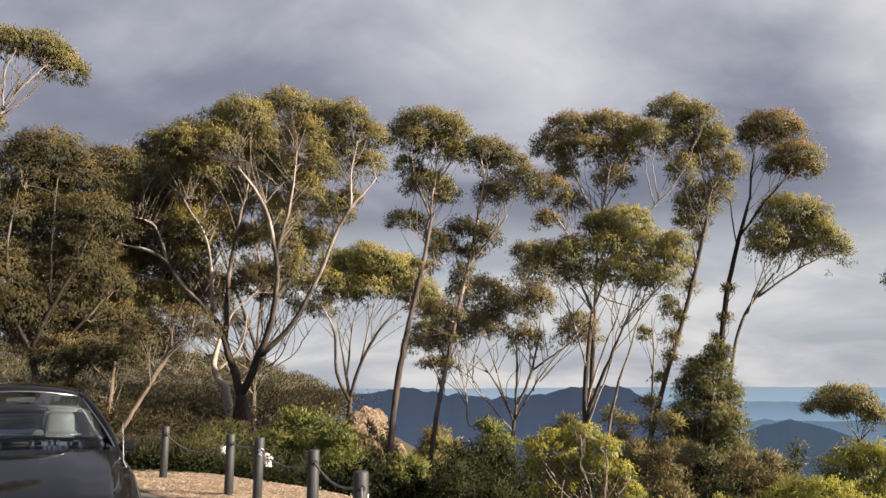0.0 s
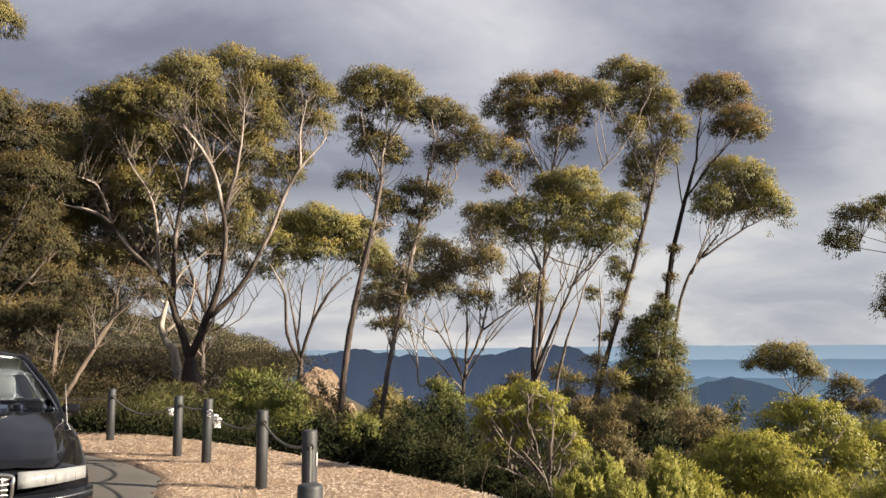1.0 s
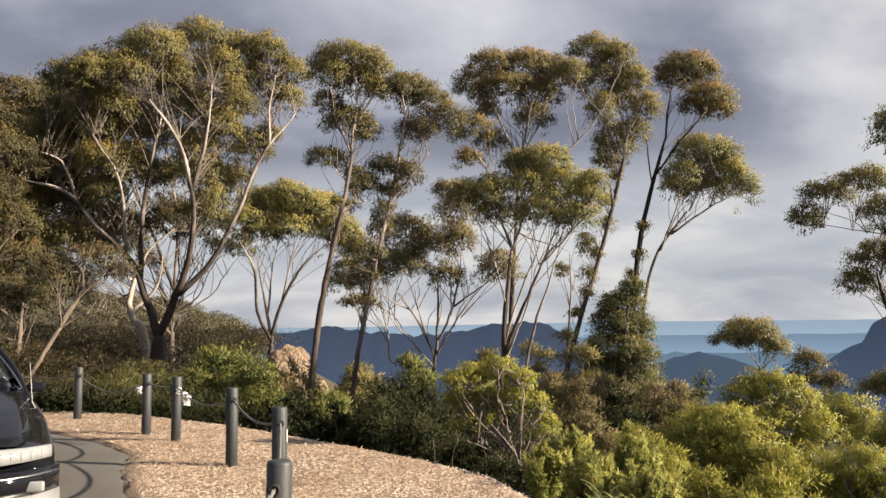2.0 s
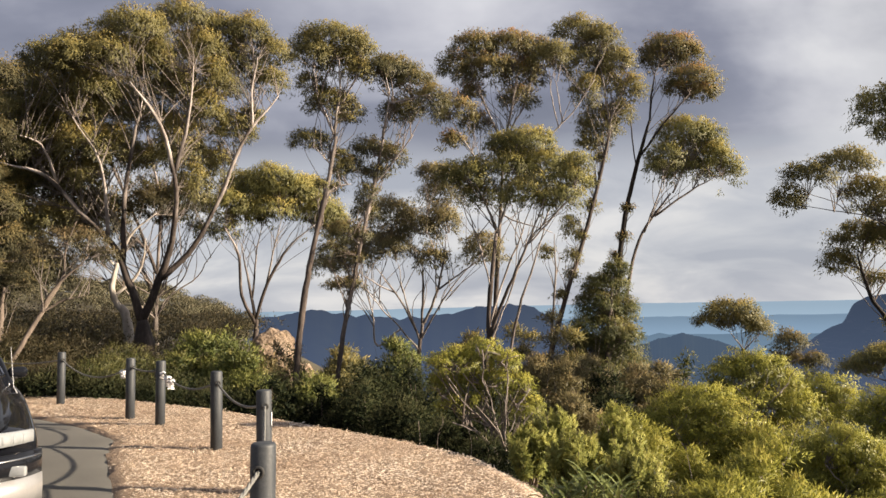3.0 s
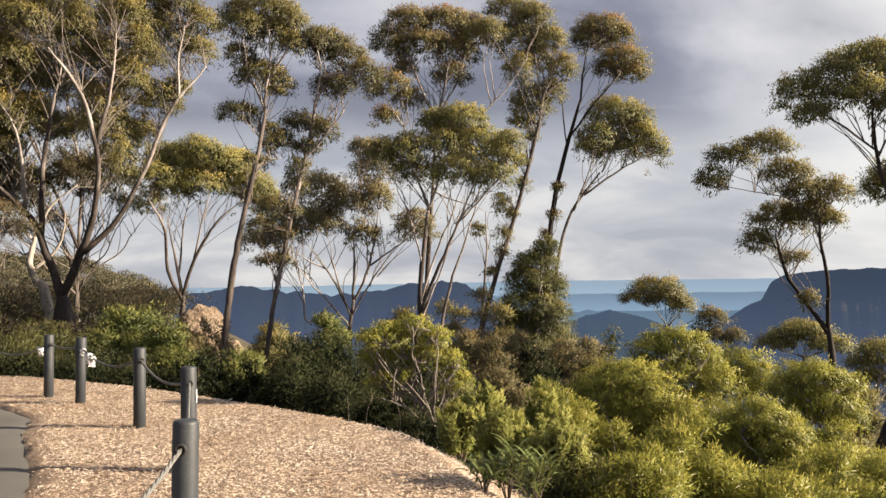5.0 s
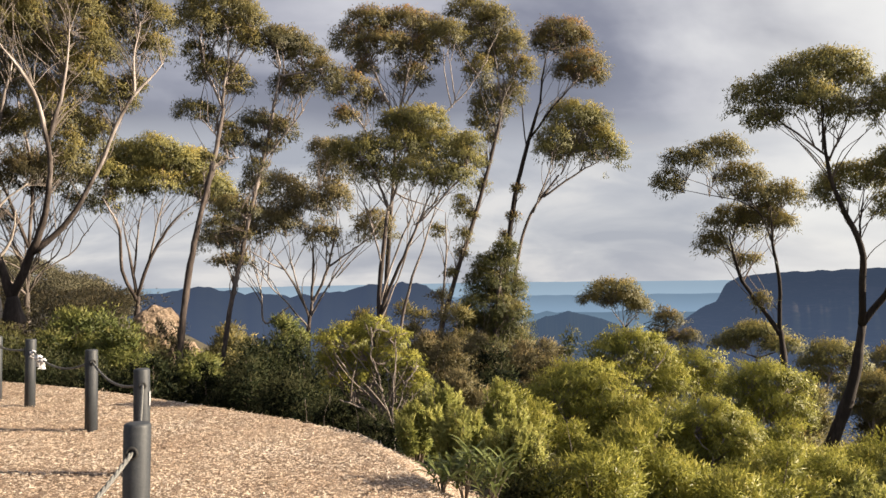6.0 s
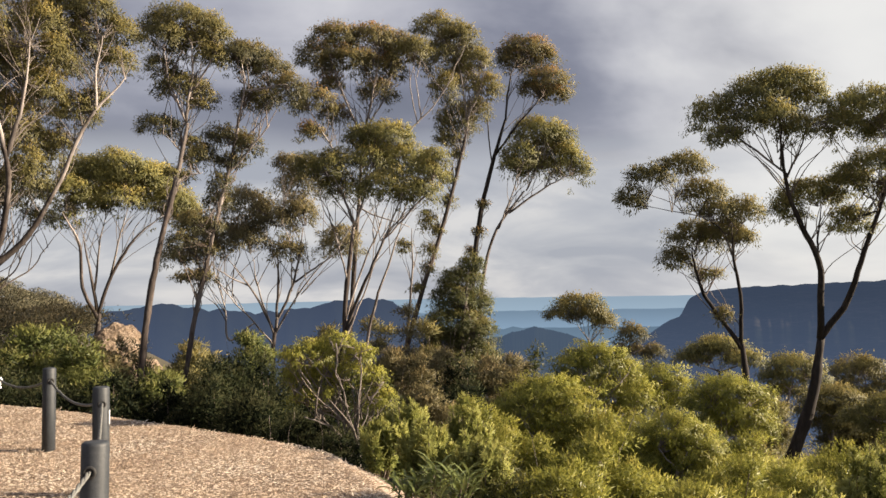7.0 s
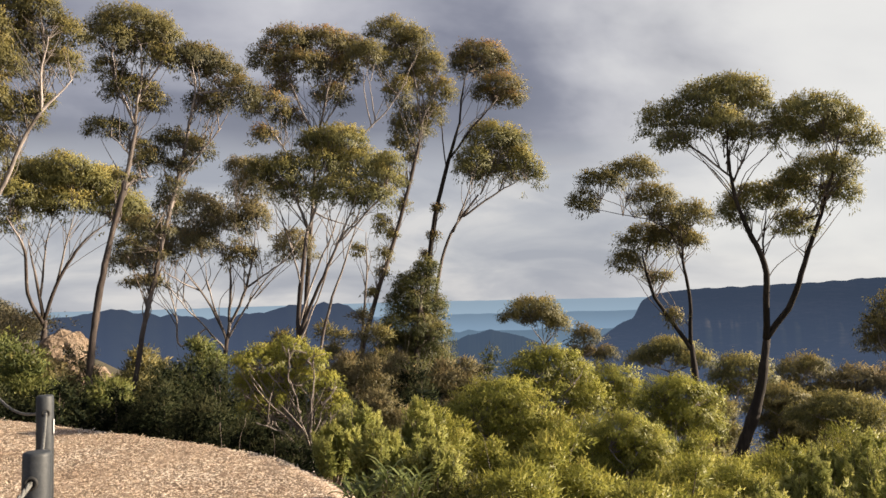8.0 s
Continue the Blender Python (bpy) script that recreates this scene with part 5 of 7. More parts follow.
# ---------------------------------------------------------------- shrubs
def shrub(label, kind, at, wide, high, leaf=0.05, slim=0.3, dense=1.0, upright=0.3, bare=0, seed=0):
    """A shrub: stems from one foot, and lobes of leaves in an uneven mound."""
    rng = np.random.default_rng(900 + seed)
    z = float(ground_z(at[0], at[1]))
    root = thing("shrub", (at[0], at[1], z), label, "shrub", turn=float(rng.uniform(0, 360)))
    high = max(high, 0.6)
    lobes = 14 + int(wide * 7)
    cents, ways, sizes, faces, growth_lights = [], [], [], [], []
    far = math.hypot(at[0], at[1])
    leaf = max(leaf * 0.75, 0.0049 * far)
    for i in range(lobes):
        a, q = rng.uniform(0, 2 * math.pi), math.sqrt((i + 0.2) / lobes)
        x, y = wide * 0.66 * q * math.cos(a), wide * 0.66 * q * math.sin(a)
        lr = wide * rng.uniform(0.24, 0.42)
        h = high * (1 - 0.42 * q * q) * (rng.uniform(0.78, 1.0) if i % 2 == 0 else rng.uniform(0.45, 0.75))
        c = np.array([x, y, max(h - lr * 0.85, 0.15)])
        line = smooth_path([(0.05 * math.cos(a), 0.05 * math.sin(a), -0.15), (x * 0.35, y * 0.35, c[2] * 0.45), c], 4)
        v, f = tube(line, np.linspace(0.018, 0.005, len(line)), 5, cap=False)
        if i < 6:
            part("stem", mesh_from("stem", v, f, BARK_MID), None, root)
        if kind in ("bright", "lush", "olive", "gold", "brown"):
            tip, src, way, face, growth_light = clump_leaves(rng, c, lr, lr, lr, leaf * 1.08, dense * (0.085 / leaf) ** 2 * 0.45, 0.12, (0, 0, 0.1), 0.7, 0.6)
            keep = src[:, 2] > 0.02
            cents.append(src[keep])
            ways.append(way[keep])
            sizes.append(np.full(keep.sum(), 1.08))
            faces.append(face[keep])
            growth_lights.append(growth_light[keep])
            continue
        unit = leaf * leaf * slim * 0.5
        n = int(1.2 * dense * 4 * lr * lr / unit * 0.32)
        d = rng.normal(size=(n, 3))
        d[:, 2] += 0.25
        d /= np.linalg.norm(d, axis=1)[:, None]
        tuft = np.round(d * 4.2 + i) / 4.2 - i / 4.2
        rad = rng.uniform(0.74, 1.06, n)[:, None] * (1 + 0.2 * np.sin(tuft[:, :1] * 9 + i) * np.cos(tuft[:, 1:2] * 8 + tuft[:, 2:] * 6))
        p = c + d * rad * np.array([lr, lr, lr * 1.05])
        keep = p[:, 2] > 0.02
        cents.append(p[keep])
        ways.append((rng.normal(size=(n, 3)) * 0.6 + d * 0.8 + [0, 0, upright])[keep])
        sizes.append(np.ones(keep.sum()))
        faces.append((d * 1.1 + [0, 0, 0.15])[keep])
        # Upward leaves are toned lighter, top light painted into the colour.
        growth_lights.append(0.45 + 0.45 * d[keep, 2])
        # Inner fill leaves take the dark end, the mound's inner shade painted in.
        m = max(30, n // 6)
        d = rng.normal(size=(m, 3))
        d /= np.linalg.norm(d, axis=1)[:, None]
        cents.append(c + d * rng.uniform(0.2, 0.6, m)[:, None] * lr)
        ways.append(rng.normal(size=(m, 3)) + [0, 0, upright])
        sizes.append(np.full(m, 1.8))
        faces.append(d * 0.3)
        growth_lights.append(np.full(m, 0.15))
    # Skirt leaves are toned dark as well, for shade near the ground.
    skirt = int(0.45 * dense * wide * high / (leaf * leaf * slim * 0.5) * 0.4)
    a, q = rng.uniform(0, 2 * math.pi, skirt), np.sqrt(rng.uniform(0.35, 1, skirt))
    cents.append(np.column_stack([wide * 0.85 * q * np.cos(a), wide * 0.85 * q * np.sin(a), rng.uniform(0, high * 0.55, skirt)]))
    ways.append(rng.normal(size=(skirt, 3)) * 0.7 + np.column_stack([np.cos(a), np.sin(a), np.full(skirt, upright)]) * 0.7)
    sizes.append(np.full(skirt, 1.3))
    faces.append(np.column_stack([np.cos(a), np.sin(a), np.zeros(skirt)]))
    growth_lights.append(np.full(skirt, 0.25))
    for i in range(bare):
        a = rng.uniform(0, 2 * math.pi)
        e = np.array([wide * 0.95 * math.cos(a), wide * 0.95 * math.sin(a), high * rng.uniform(0.5, 1.0)])
        line = smooth_path([(0, 0, 0), e * [0.45, 0.45, 0.35] + rng.normal(size=3) * 0.08, e], 5)
        v, f = tube(line, np.linspace(0.009, 0.002, len(line)), 4, cap=False)
        part("bare_stem", mesh_from("bare_stem", v, f, BARK_PALE), None, root)
    part("foliage", leaves_mesh("foliage", np.vstack(cents), np.vstack(ways), leaf * np.concatenate(sizes), leaf * slim * np.concatenate(sizes), LEAF[kind], rng, face=np.vstack(faces), young=np.concatenate(growth_lights), blade=True, own=0.95), None, root)["kind"] = "stuff"
    return root


def heath(at, wide, high, spires, seed=0):
    """A feathery heath: upright spires set with short needle-leaved sprays."""
    rng = np.random.default_rng(1500 + seed)
    z = float(ground_z(at[0], at[1]))
    root = thing("heath_shrub", (at[0], at[1], z), "feathery upright yellow-green heath shrub on the slope", "shrub", "heath shrubs")
    high = max(high, 0.6)
    cents, ways, growth_lights = [], [], []
    for i in range(spires):
        a, q = rng.uniform(0, 2 * math.pi), math.sqrt((i + 0.3) / spires)
        top = np.array([wide * q * math.cos(a), wide * q * math.sin(a), high * (1 - 0.35 * q * q) * rng.uniform(0.8, 1.0)])
        axis = smooth_path([(top[0] * 0.15, top[1] * 0.15, -0.1), top * [0.6, 0.6, 0.5], top], 5)
        v, f = tube(axis, np.linspace(0.014, 0.003, len(axis)), 4, cap=False)
        part("stem", mesh_from("stem", v, f, BARK_MID), None, root)
        for k in range(20):
            s = rng.uniform(0.3, 0.97)
            p = axis[int(s * (len(axis) - 1))]
            b = rng.uniform(0, 2 * math.pi)
            way = np.array([math.cos(b) * 0.36, math.sin(b) * 0.36, rng.uniform(0.6, 1.1)])
            L = rng.uniform(0.13, 0.3) * (1.25 - 0.7 * s)
            n = 54
            u = rng.uniform(0.05, 1, n)[:, None]
            thick = 0.028 * (1.15 - u)
            cents.append(p + way * L * u + rng.normal(size=(n, 3)) * thick)
            ways.append(way * 0.9 + rng.normal(size=(n, 3)) * 0.55)
            growth_lights.append(0.15 + 0.5 * u[:, 0] * s + 0.15 * s)
    cents, ways = np.vstack(cents), np.vstack(ways)
    keep = cents[:, 2] > 0.02
    part("foliage", leaves_mesh("foliage", cents[keep], ways[keep], 0.047, 0.0155, LEAF["heath"], rng, face=(cents * [1, 1, 0.5] + [0, 0, 0.2])[keep], young=np.concatenate(growth_lights)[keep], blade=True, own=0.5), None, root)["kind"] = "stuff"
    return root


shrub('rounded yellow-green shrub with slender drooping leaves', 'bright', (4.05, 11.28), 0.76, -0.01 - float(ground_z(4.05, 11.28)), leaf=0.07, slim=0.26, dense=1, upright=0.1, bare=2, seed=0)
shrub('rounded yellow-green shrub with slender drooping leaves', 'bright', (4.52, 10.56), 0.72, -0.10 - float(ground_z(4.52, 10.56)), leaf=0.07, slim=0.26, dense=1, upright=0.1, bare=2, seed=1)
shrub('bushy fresh green shrub on the slope', 'lush', (5.80, 11.63), 0.70, -0.34 - float(ground_z(5.80, 11.63)), leaf=0.07, slim=0.26, dense=1, upright=0.1, bare=0, seed=2)
shrub('rounded yellow-green shrub with slender drooping leaves', 'bright', (6.00, 10.40), 0.65, -0.38 - float(ground_z(6.00, 10.40)), leaf=0.07, slim=0.26, dense=1, upright=0.1, bare=0, seed=3)
shrub('rounded yellow-green shrub with slender drooping leaves', 'bright', (2.96, 8.48), 0.57, 0.00 - float(ground_z(2.96, 8.48)), leaf=0.07, slim=0.26, dense=1, upright=0.1, bare=2, seed=4)
shrub('rounded yellow-green shrub with slender drooping leaves', 'bright', (3.28, 7.83), 0.57, -0.05 - float(ground_z(3.28, 7.83)), leaf=0.07, slim=0.26, dense=1, upright=0.1, bare=2, seed=5)
shrub('rounded yellow-green shrub with slender drooping leaves', 'bright', (6.68, 9.98), 0.65, -0.62 - float(ground_z(6.68, 9.98)), leaf=0.07, slim=0.26, dense=1, upright=0.1, bare=0, seed=6)
shrub('rounded yellow-green shrub with slender drooping leaves', 'bright', (3.49, 7.19), 0.58, -0.14 - float(ground_z(3.49, 7.19)), leaf=0.07, slim=0.26, dense=1, upright=0.1, bare=0, seed=7)
shrub('olive bushy eucalyptus regrowth on the slope', 'olive', (6.63, 11.19), 0.59, -0.62 - float(ground_z(6.63, 11.19)), leaf=0.07, slim=0.26, dense=1, upright=0.1, bare=0, seed=8)
shrub('rounded yellow-green shrub with slender drooping leaves', 'bright', (3.10, 7.90), 0.65, 0.26 - float(ground_z(3.10, 7.90)), leaf=0.075, slim=0.26, dense=1, upright=0.1, bare=3, seed=9)
shrub('rounded yellow-green shrub with slender drooping leaves', 'bright', (4.39, 7.86), 0.65, -0.06 - float(ground_z(4.39, 7.86)), leaf=0.075, slim=0.25, dense=1, upright=0.1, bare=0, seed=10)
shrub('rounded yellow-green shrub with slender drooping leaves', 'bright', (5.35, 8.46), 0.72, -0.28 - float(ground_z(5.35, 8.46)), leaf=0.07, slim=0.25, dense=1, upright=0.2, bare=0, seed=11)
shrub('rounded yellow-green shrub with slender drooping leaves', 'bright', (6.43, 8.94), 0.89, -0.22 - float(ground_z(6.43, 8.94)), leaf=0.07, slim=0.25, dense=1, upright=0.3, bare=0, seed=12)
shrub('rounded yellow-green shrub with slender drooping leaves', 'bright', (7.56, 9.34), 0.86, -0.16 - float(ground_z(7.56, 9.34)), leaf=0.07, slim=0.2, dense=1, upright=0.3, bare=0, seed=13)
shrub('rounded yellow-green shrub with slender drooping leaves', 'bright', (6.59, 7.54), 0.72, -0.13 - float(ground_z(6.59, 7.54)), leaf=0.07, slim=0.2, dense=1, upright=0.3, bare=0, seed=14)
shrub('golden-tipped shrub on the valley side', 'gold', (10.47, 12.13), 0.86, -0.25 - float(ground_z(10.47, 12.13)), leaf=0.08, slim=0.25, dense=1, upright=0.1, bare=0, seed=15)
shrub('olive bushy eucalyptus regrowth on the slope', 'olive', (14.64, 19.04), 1.30, -1.02 - float(ground_z(14.64, 19.04)), leaf=0.08, slim=0.25, dense=1, upright=0.1, bare=0, seed=16)
shrub('olive bushy eucalyptus regrowth on the slope', 'olive', (13.97, 19.53), 1.08, -1.19 - float(ground_z(13.97, 19.53)), leaf=0.08, slim=0.25, dense=1, upright=0.1, bare=0, seed=17)
shrub('olive bushy eucalyptus regrowth on the slope', 'olive', (13.04, 21.33), 0.90, -1.35 - float(ground_z(13.04, 21.33)), leaf=0.08, slim=0.25, dense=1, upright=0.1, bare=0, seed=18)
shrub('rounded yellow-green shrub with slender drooping leaves', 'bright', (2.35, 10.72), 0.59, 0.32 - float(ground_z(2.35, 10.72)), leaf=0.055, slim=0.2, dense=1, upright=0.5, bare=0, seed=19)
shrub('leafy mid-green shrub at the bed edge', 'green', (1.79, 7.36), 0.55, 0.11 - float(ground_z(1.79, 7.36)), leaf=0.07, slim=0.2, dense=1, upright=0.2, bare=0, seed=20)
shrub('rounded yellow-green shrub with slender drooping leaves', 'bright', (2.26, 7.13), 0.61, 0.13 - float(ground_z(2.26, 7.13)), leaf=0.07, slim=0.25, dense=1, upright=0.1, bare=0, seed=21)
shrub('dense dark green shrub behind the mulch bed, shade painted in', 'shade', (-1.00, 14.92), 1.15, 0.82 - float(ground_z(-1.00, 14.92)), leaf=0.06, slim=0.35, dense=1.2, upright=0.2, bare=0, seed=22)
shrub('dense dark green shrub behind the mulch bed, shade painted in', 'shade', (-0.14, 14.95), 0.81, 0.50 - float(ground_z(-0.14, 14.95)), leaf=0.06, slim=0.35, dense=1.2, upright=0.2, bare=0, seed=23)
shrub('dense dark green shrub behind the mulch bed, shade painted in', 'shade', (-1.37, 13.88), 0.88, 0.61 - float(ground_z(-1.37, 13.88)), leaf=0.06, slim=0.35, dense=1.2, upright=0.2, bare=0, seed=24)
shrub('bushy fresh green shrub on the slope', 'lush', (-1.04, 16.92), 0.54, 1.29 - float(ground_z(-1.04, 16.92)), leaf=0.07, slim=0.35, dense=0.7, upright=0.1, bare=2, seed=25)
shrub('olive bushy eucalyptus regrowth on the slope', 'olive', (-2.36, 19.81), 0.90, 0.70 - float(ground_z(-2.36, 19.81)), leaf=0.07, slim=0.3, dense=1, upright=0.1, bare=0, seed=26)
shrub('olive bushy eucalyptus regrowth on the slope', 'olive', (0.34, 21.95), 0.99, 1.19 - float(ground_z(0.34, 21.95)), leaf=0.08, slim=0.3, dense=1, upright=0.1, bare=0, seed=27)
shrub('olive bushy eucalyptus regrowth on the slope', 'olive', (1.9, 21.6), 0.80, 1.30 - float(ground_z(1.9, 21.6)), leaf=0.07, slim=0.25, dense=0.7, upright=0.1, bare=5, seed=401)
shrub('olive bushy eucalyptus regrowth on the slope', 'olive', (3.3, 21.9), 0.80, 1.15 - float(ground_z(3.3, 21.9)), leaf=0.07, slim=0.25, dense=0.7, upright=0.1, bare=5, seed=402)
shrub('brownish sparse shrub with thin stems', 'brown', (2.59, 20.81), 0.85, 1.37 - float(ground_z(2.59, 20.81)), leaf=0.07, slim=0.25, dense=0.7, upright=0.1, bare=4, seed=28)
shrub('dense dark green shrub behind the mulch bed, shade painted in', 'shade', (1.44, 15.90), 0.72, 0.38 - float(ground_z(1.44, 15.90)), leaf=0.06, slim=0.3, dense=1, upright=0.1, bare=0, seed=29)
shrub('brownish sparse shrub with thin stems', 'brown', (2.95, 17.73), 0.81, 0.45 - float(ground_z(2.95, 17.73)), leaf=0.07, slim=0.3, dense=1, upright=0.1, bare=3, seed=30)
shrub('brownish sparse shrub with thin stems', 'brown', (4.65, 18.40), 0.77, 0.43 - float(ground_z(4.65, 18.40)), leaf=0.07, slim=0.3, dense=1, upright=0.1, bare=3, seed=31)
shrub('leafy mid-green shrub at the bed edge', 'green', (5.55, 19.19), 0.81, 0.50 - float(ground_z(5.55, 19.19)), leaf=0.07, slim=0.3, dense=1, upright=0.1, bare=0, seed=32)
shrub('dense dark green shrub behind the mulch bed, shade painted in', 'shade', (3.36, 16.64), 0.77, 0.26 - float(ground_z(3.36, 16.64)), leaf=0.07, slim=0.3, dense=1, upright=0.1, bare=2, seed=33)
shrub('dry tangled brown scrub behind the posts', 'scrub', (-4.14, 20.59), 0.85, 0.80 - float(ground_z(-4.14, 20.59)), leaf=0.07, slim=0.25, dense=1, upright=0.2, bare=3, seed=34)
shrub('bushy fresh green shrub on the slope', 'lush', (-4.90, 16.28), 0.99, 1.25 - float(ground_z(-4.90, 16.28)), leaf=0.06, slim=0.35, dense=1, upright=0.1, bare=0, seed=35)
shrub('bushy fresh green shrub on the slope', 'lush', (-3.92, 15.51), 0.72, 0.93 - float(ground_z(-3.92, 15.51)), leaf=0.06, slim=0.35, dense=1, upright=0.1, bare=0, seed=36)
shrub('leafy mid-green shrub at the bed edge', 'green', (-5.25, 15.64), 0.82, 0.84 - float(ground_z(-5.25, 15.64)), leaf=0.06, slim=0.35, dense=1, upright=0.1, bare=0, seed=37)
shrub('dense dark green shrub behind the mulch bed, shade painted in', 'shade', (-2.98, 13.68), 0.63, 0.52 - float(ground_z(-2.98, 13.68)), leaf=0.06, slim=0.4, dense=1, upright=0.1, bare=0, seed=38)
shrub('bushy fresh green shrub on the slope', 'lush', (-2.51, 14.79), 0.68, 0.63 - float(ground_z(-2.51, 14.79)), leaf=0.06, slim=0.35, dense=1, upright=0.1, bare=0, seed=39)
shrub('dense dark green shrub behind the mulch bed, shade painted in', 'shade', (-2.16, 13.83), 0.50, 0.31 - float(ground_z(-2.16, 13.83)), leaf=0.06, slim=0.35, dense=1.2, upright=0.1, bare=0, seed=40)
shrub('dense dark green shrub behind the mulch bed, shade painted in', 'shade', (-3.91, 13.96), 0.78, 0.37 - float(ground_z(-3.91, 13.96)), leaf=0.05, slim=0.3, dense=1.2, upright=0.2, bare=0, seed=41)
shrub('dense dark green shrub behind the mulch bed, shade painted in', 'shade', (-5.37, 14.54), 0.84, 0.34 - float(ground_z(-5.37, 14.54)), leaf=0.05, slim=0.2, dense=1.2, upright=0.3, bare=0, seed=42)
shrub('leafy mid-green shrub at the bed edge', 'green', (-6.54, 15.15), 0.82, 0.72 - float(ground_z(-6.54, 15.15)), leaf=0.06, slim=0.14, dense=1.1, upright=0.7, bare=0, seed=43)
shrub('dry tangled brown scrub behind the posts', 'scrub', (-7.36, 15.33), 0.84, 0.62 - float(ground_z(-7.36, 15.33)), leaf=0.06, slim=0.16, dense=1.1, upright=0.6, bare=2, seed=44)
shrub('dry tangled brown scrub behind the posts', 'scrub', (-8.17, 15.47), 0.95, 0.63 - float(ground_z(-8.17, 15.47)), leaf=0.06, slim=0.16, dense=1.1, upright=0.6, bare=2, seed=45)
shrub('leafy mid-green shrub at the bed edge', 'green', (-8.57, 14.68), 0.92, 0.83 - float(ground_z(-8.57, 14.68)), leaf=0.06, slim=0.2, dense=1.1, upright=0.4, bare=2, seed=46)
shrub('leafy mid-green shrub at the bed edge', 'green', (-8.68, 13.44), 1.01, 1.00 - float(ground_z(-8.68, 13.44)), leaf=0.06, slim=0.2, dense=1.1, upright=0.4, bare=2, seed=47)
shrub('leafy mid-green shrub at the bed edge', 'green', (-7.02, 17.66), 0.86, 0.89 - float(ground_z(-7.02, 17.66)), leaf=0.06, slim=0.14, dense=1.1, upright=0.6, bare=0, seed=48)
shrub('dry tangled brown scrub behind the posts', 'scrub', (-8.77, 19.08), 1.13, 1.06 - float(ground_z(-8.77, 19.08)), leaf=0.07, slim=0.2, dense=1, upright=0.4, bare=3, seed=49)
shrub('dry tangled brown scrub behind the posts', 'scrub', (-9.72, 18.62), 1.13, 1.21 - float(ground_z(-9.72, 18.62)), leaf=0.07, slim=0.2, dense=1, upright=0.4, bare=3, seed=50)
shrub('dry tangled brown scrub behind the posts', 'scrub', (-10.69, 18.08), 1.32, 1.30 - float(ground_z(-10.69, 18.08)), leaf=0.07, slim=0.2, dense=1, upright=0.4, bare=3, seed=51)
shrub('dry tangled brown scrub behind the posts', 'scrub', (-11.02, 16.69), 1.26, 1.39 - float(ground_z(-11.02, 16.69)), leaf=0.07, slim=0.2, dense=1, upright=0.4, bare=3, seed=52)
shrub('dense dark green shrub behind the mulch bed, shade painted in', 'shade', (-1.31, 12.93), 0.64, 0.42 - float(ground_z(-1.31, 12.93)), leaf=0.06, slim=0.35, dense=1.6, upright=0.1, bare=0, seed=53)
shrub('dense dark green shrub behind the mulch bed, shade painted in', 'shade', (-0.72, 11.98), 0.65, 0.20 - float(ground_z(-0.72, 11.98)), leaf=0.06, slim=0.35, dense=1.3, upright=0.1, bare=0, seed=54)
shrub('dense dark green shrub behind the mulch bed, shade painted in', 'shade', (-0.06, 11.00), 0.59, 0.08 - float(ground_z(-0.06, 11.00)), leaf=0.06, slim=0.3, dense=1.6, upright=0.1, bare=0, seed=55)
shrub('dense dark green shrub behind the mulch bed, shade painted in', 'shade', (0.46, 9.49), 0.51, 0.01 - float(ground_z(0.46, 9.49)), leaf=0.06, slim=0.3, dense=1.6, upright=0.1, bare=0, seed=56)
shrub('dense dark green shrub behind the mulch bed, shade painted in', 'shade', (-3.00, 14.19), 0.65, -0.00 - float(ground_z(-3.00, 14.19)), leaf=0.06, slim=0.3, dense=1.2, upright=0.1, bare=0, seed=57)
shrub('dense dark green shrub behind the mulch bed, shade painted in', 'shade', (-1.73, 13.39), 0.61, -0.03 - float(ground_z(-1.73, 13.39)), leaf=0.06, slim=0.3, dense=1.2, upright=0.1, bare=0, seed=58)
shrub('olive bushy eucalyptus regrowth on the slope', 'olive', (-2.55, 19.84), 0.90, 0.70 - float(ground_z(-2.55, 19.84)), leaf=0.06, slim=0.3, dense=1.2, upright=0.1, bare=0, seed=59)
shrub('dense dark green shrub behind the mulch bed, shade painted in', 'shade', (-1.56, 17.93), 0.81, 0.67 - float(ground_z(-1.56, 17.93)), leaf=0.06, slim=0.4, dense=1.2, upright=0.1, bare=0, seed=60)
shrub('dense dark green shrub behind the mulch bed, shade painted in', 'shade', (-1.27, 13.44), 0.85, 0.51 - float(ground_z(-1.27, 13.44)), leaf=0.06, slim=0.42, dense=1.5, upright=0.1, bare=0, seed=61)
shrub('dense dark green shrub behind the mulch bed, shade painted in', 'shade', (-0.55, 13.99), 0.76, 0.65 - float(ground_z(-0.55, 13.99)), leaf=0.06, slim=0.42, dense=1.5, upright=0.1, bare=0, seed=62)
shrub('dense dark green shrub behind the mulch bed, shade painted in', 'shade', (-0.56, 11.99), 0.76, 0.28 - float(ground_z(-0.56, 11.99)), leaf=0.06, slim=0.42, dense=1.5, upright=0.1, bare=0, seed=63)
shrub('dense dark green shrub behind the mulch bed, shade painted in', 'shade', (0.48, 15.99), 0.86, 0.51 - float(ground_z(0.48, 15.99)), leaf=0.06, slim=0.4, dense=1.4, upright=0.1, bare=0, seed=64)
shrub('leafy mid-green shrub at the bed edge', 'green', (1.06, 14.96), 0.81, 0.36 - float(ground_z(1.06, 14.96)), leaf=0.06, slim=0.3, dense=1.2, upright=0.1, bare=2, seed=65)
shrub('brownish sparse shrub with thin stems', 'brown', (1.87, 18.91), 0.94, 0.57 - float(ground_z(1.87, 18.91)), leaf=0.07, slim=0.3, dense=1.2, upright=0.1, bare=3, seed=66)
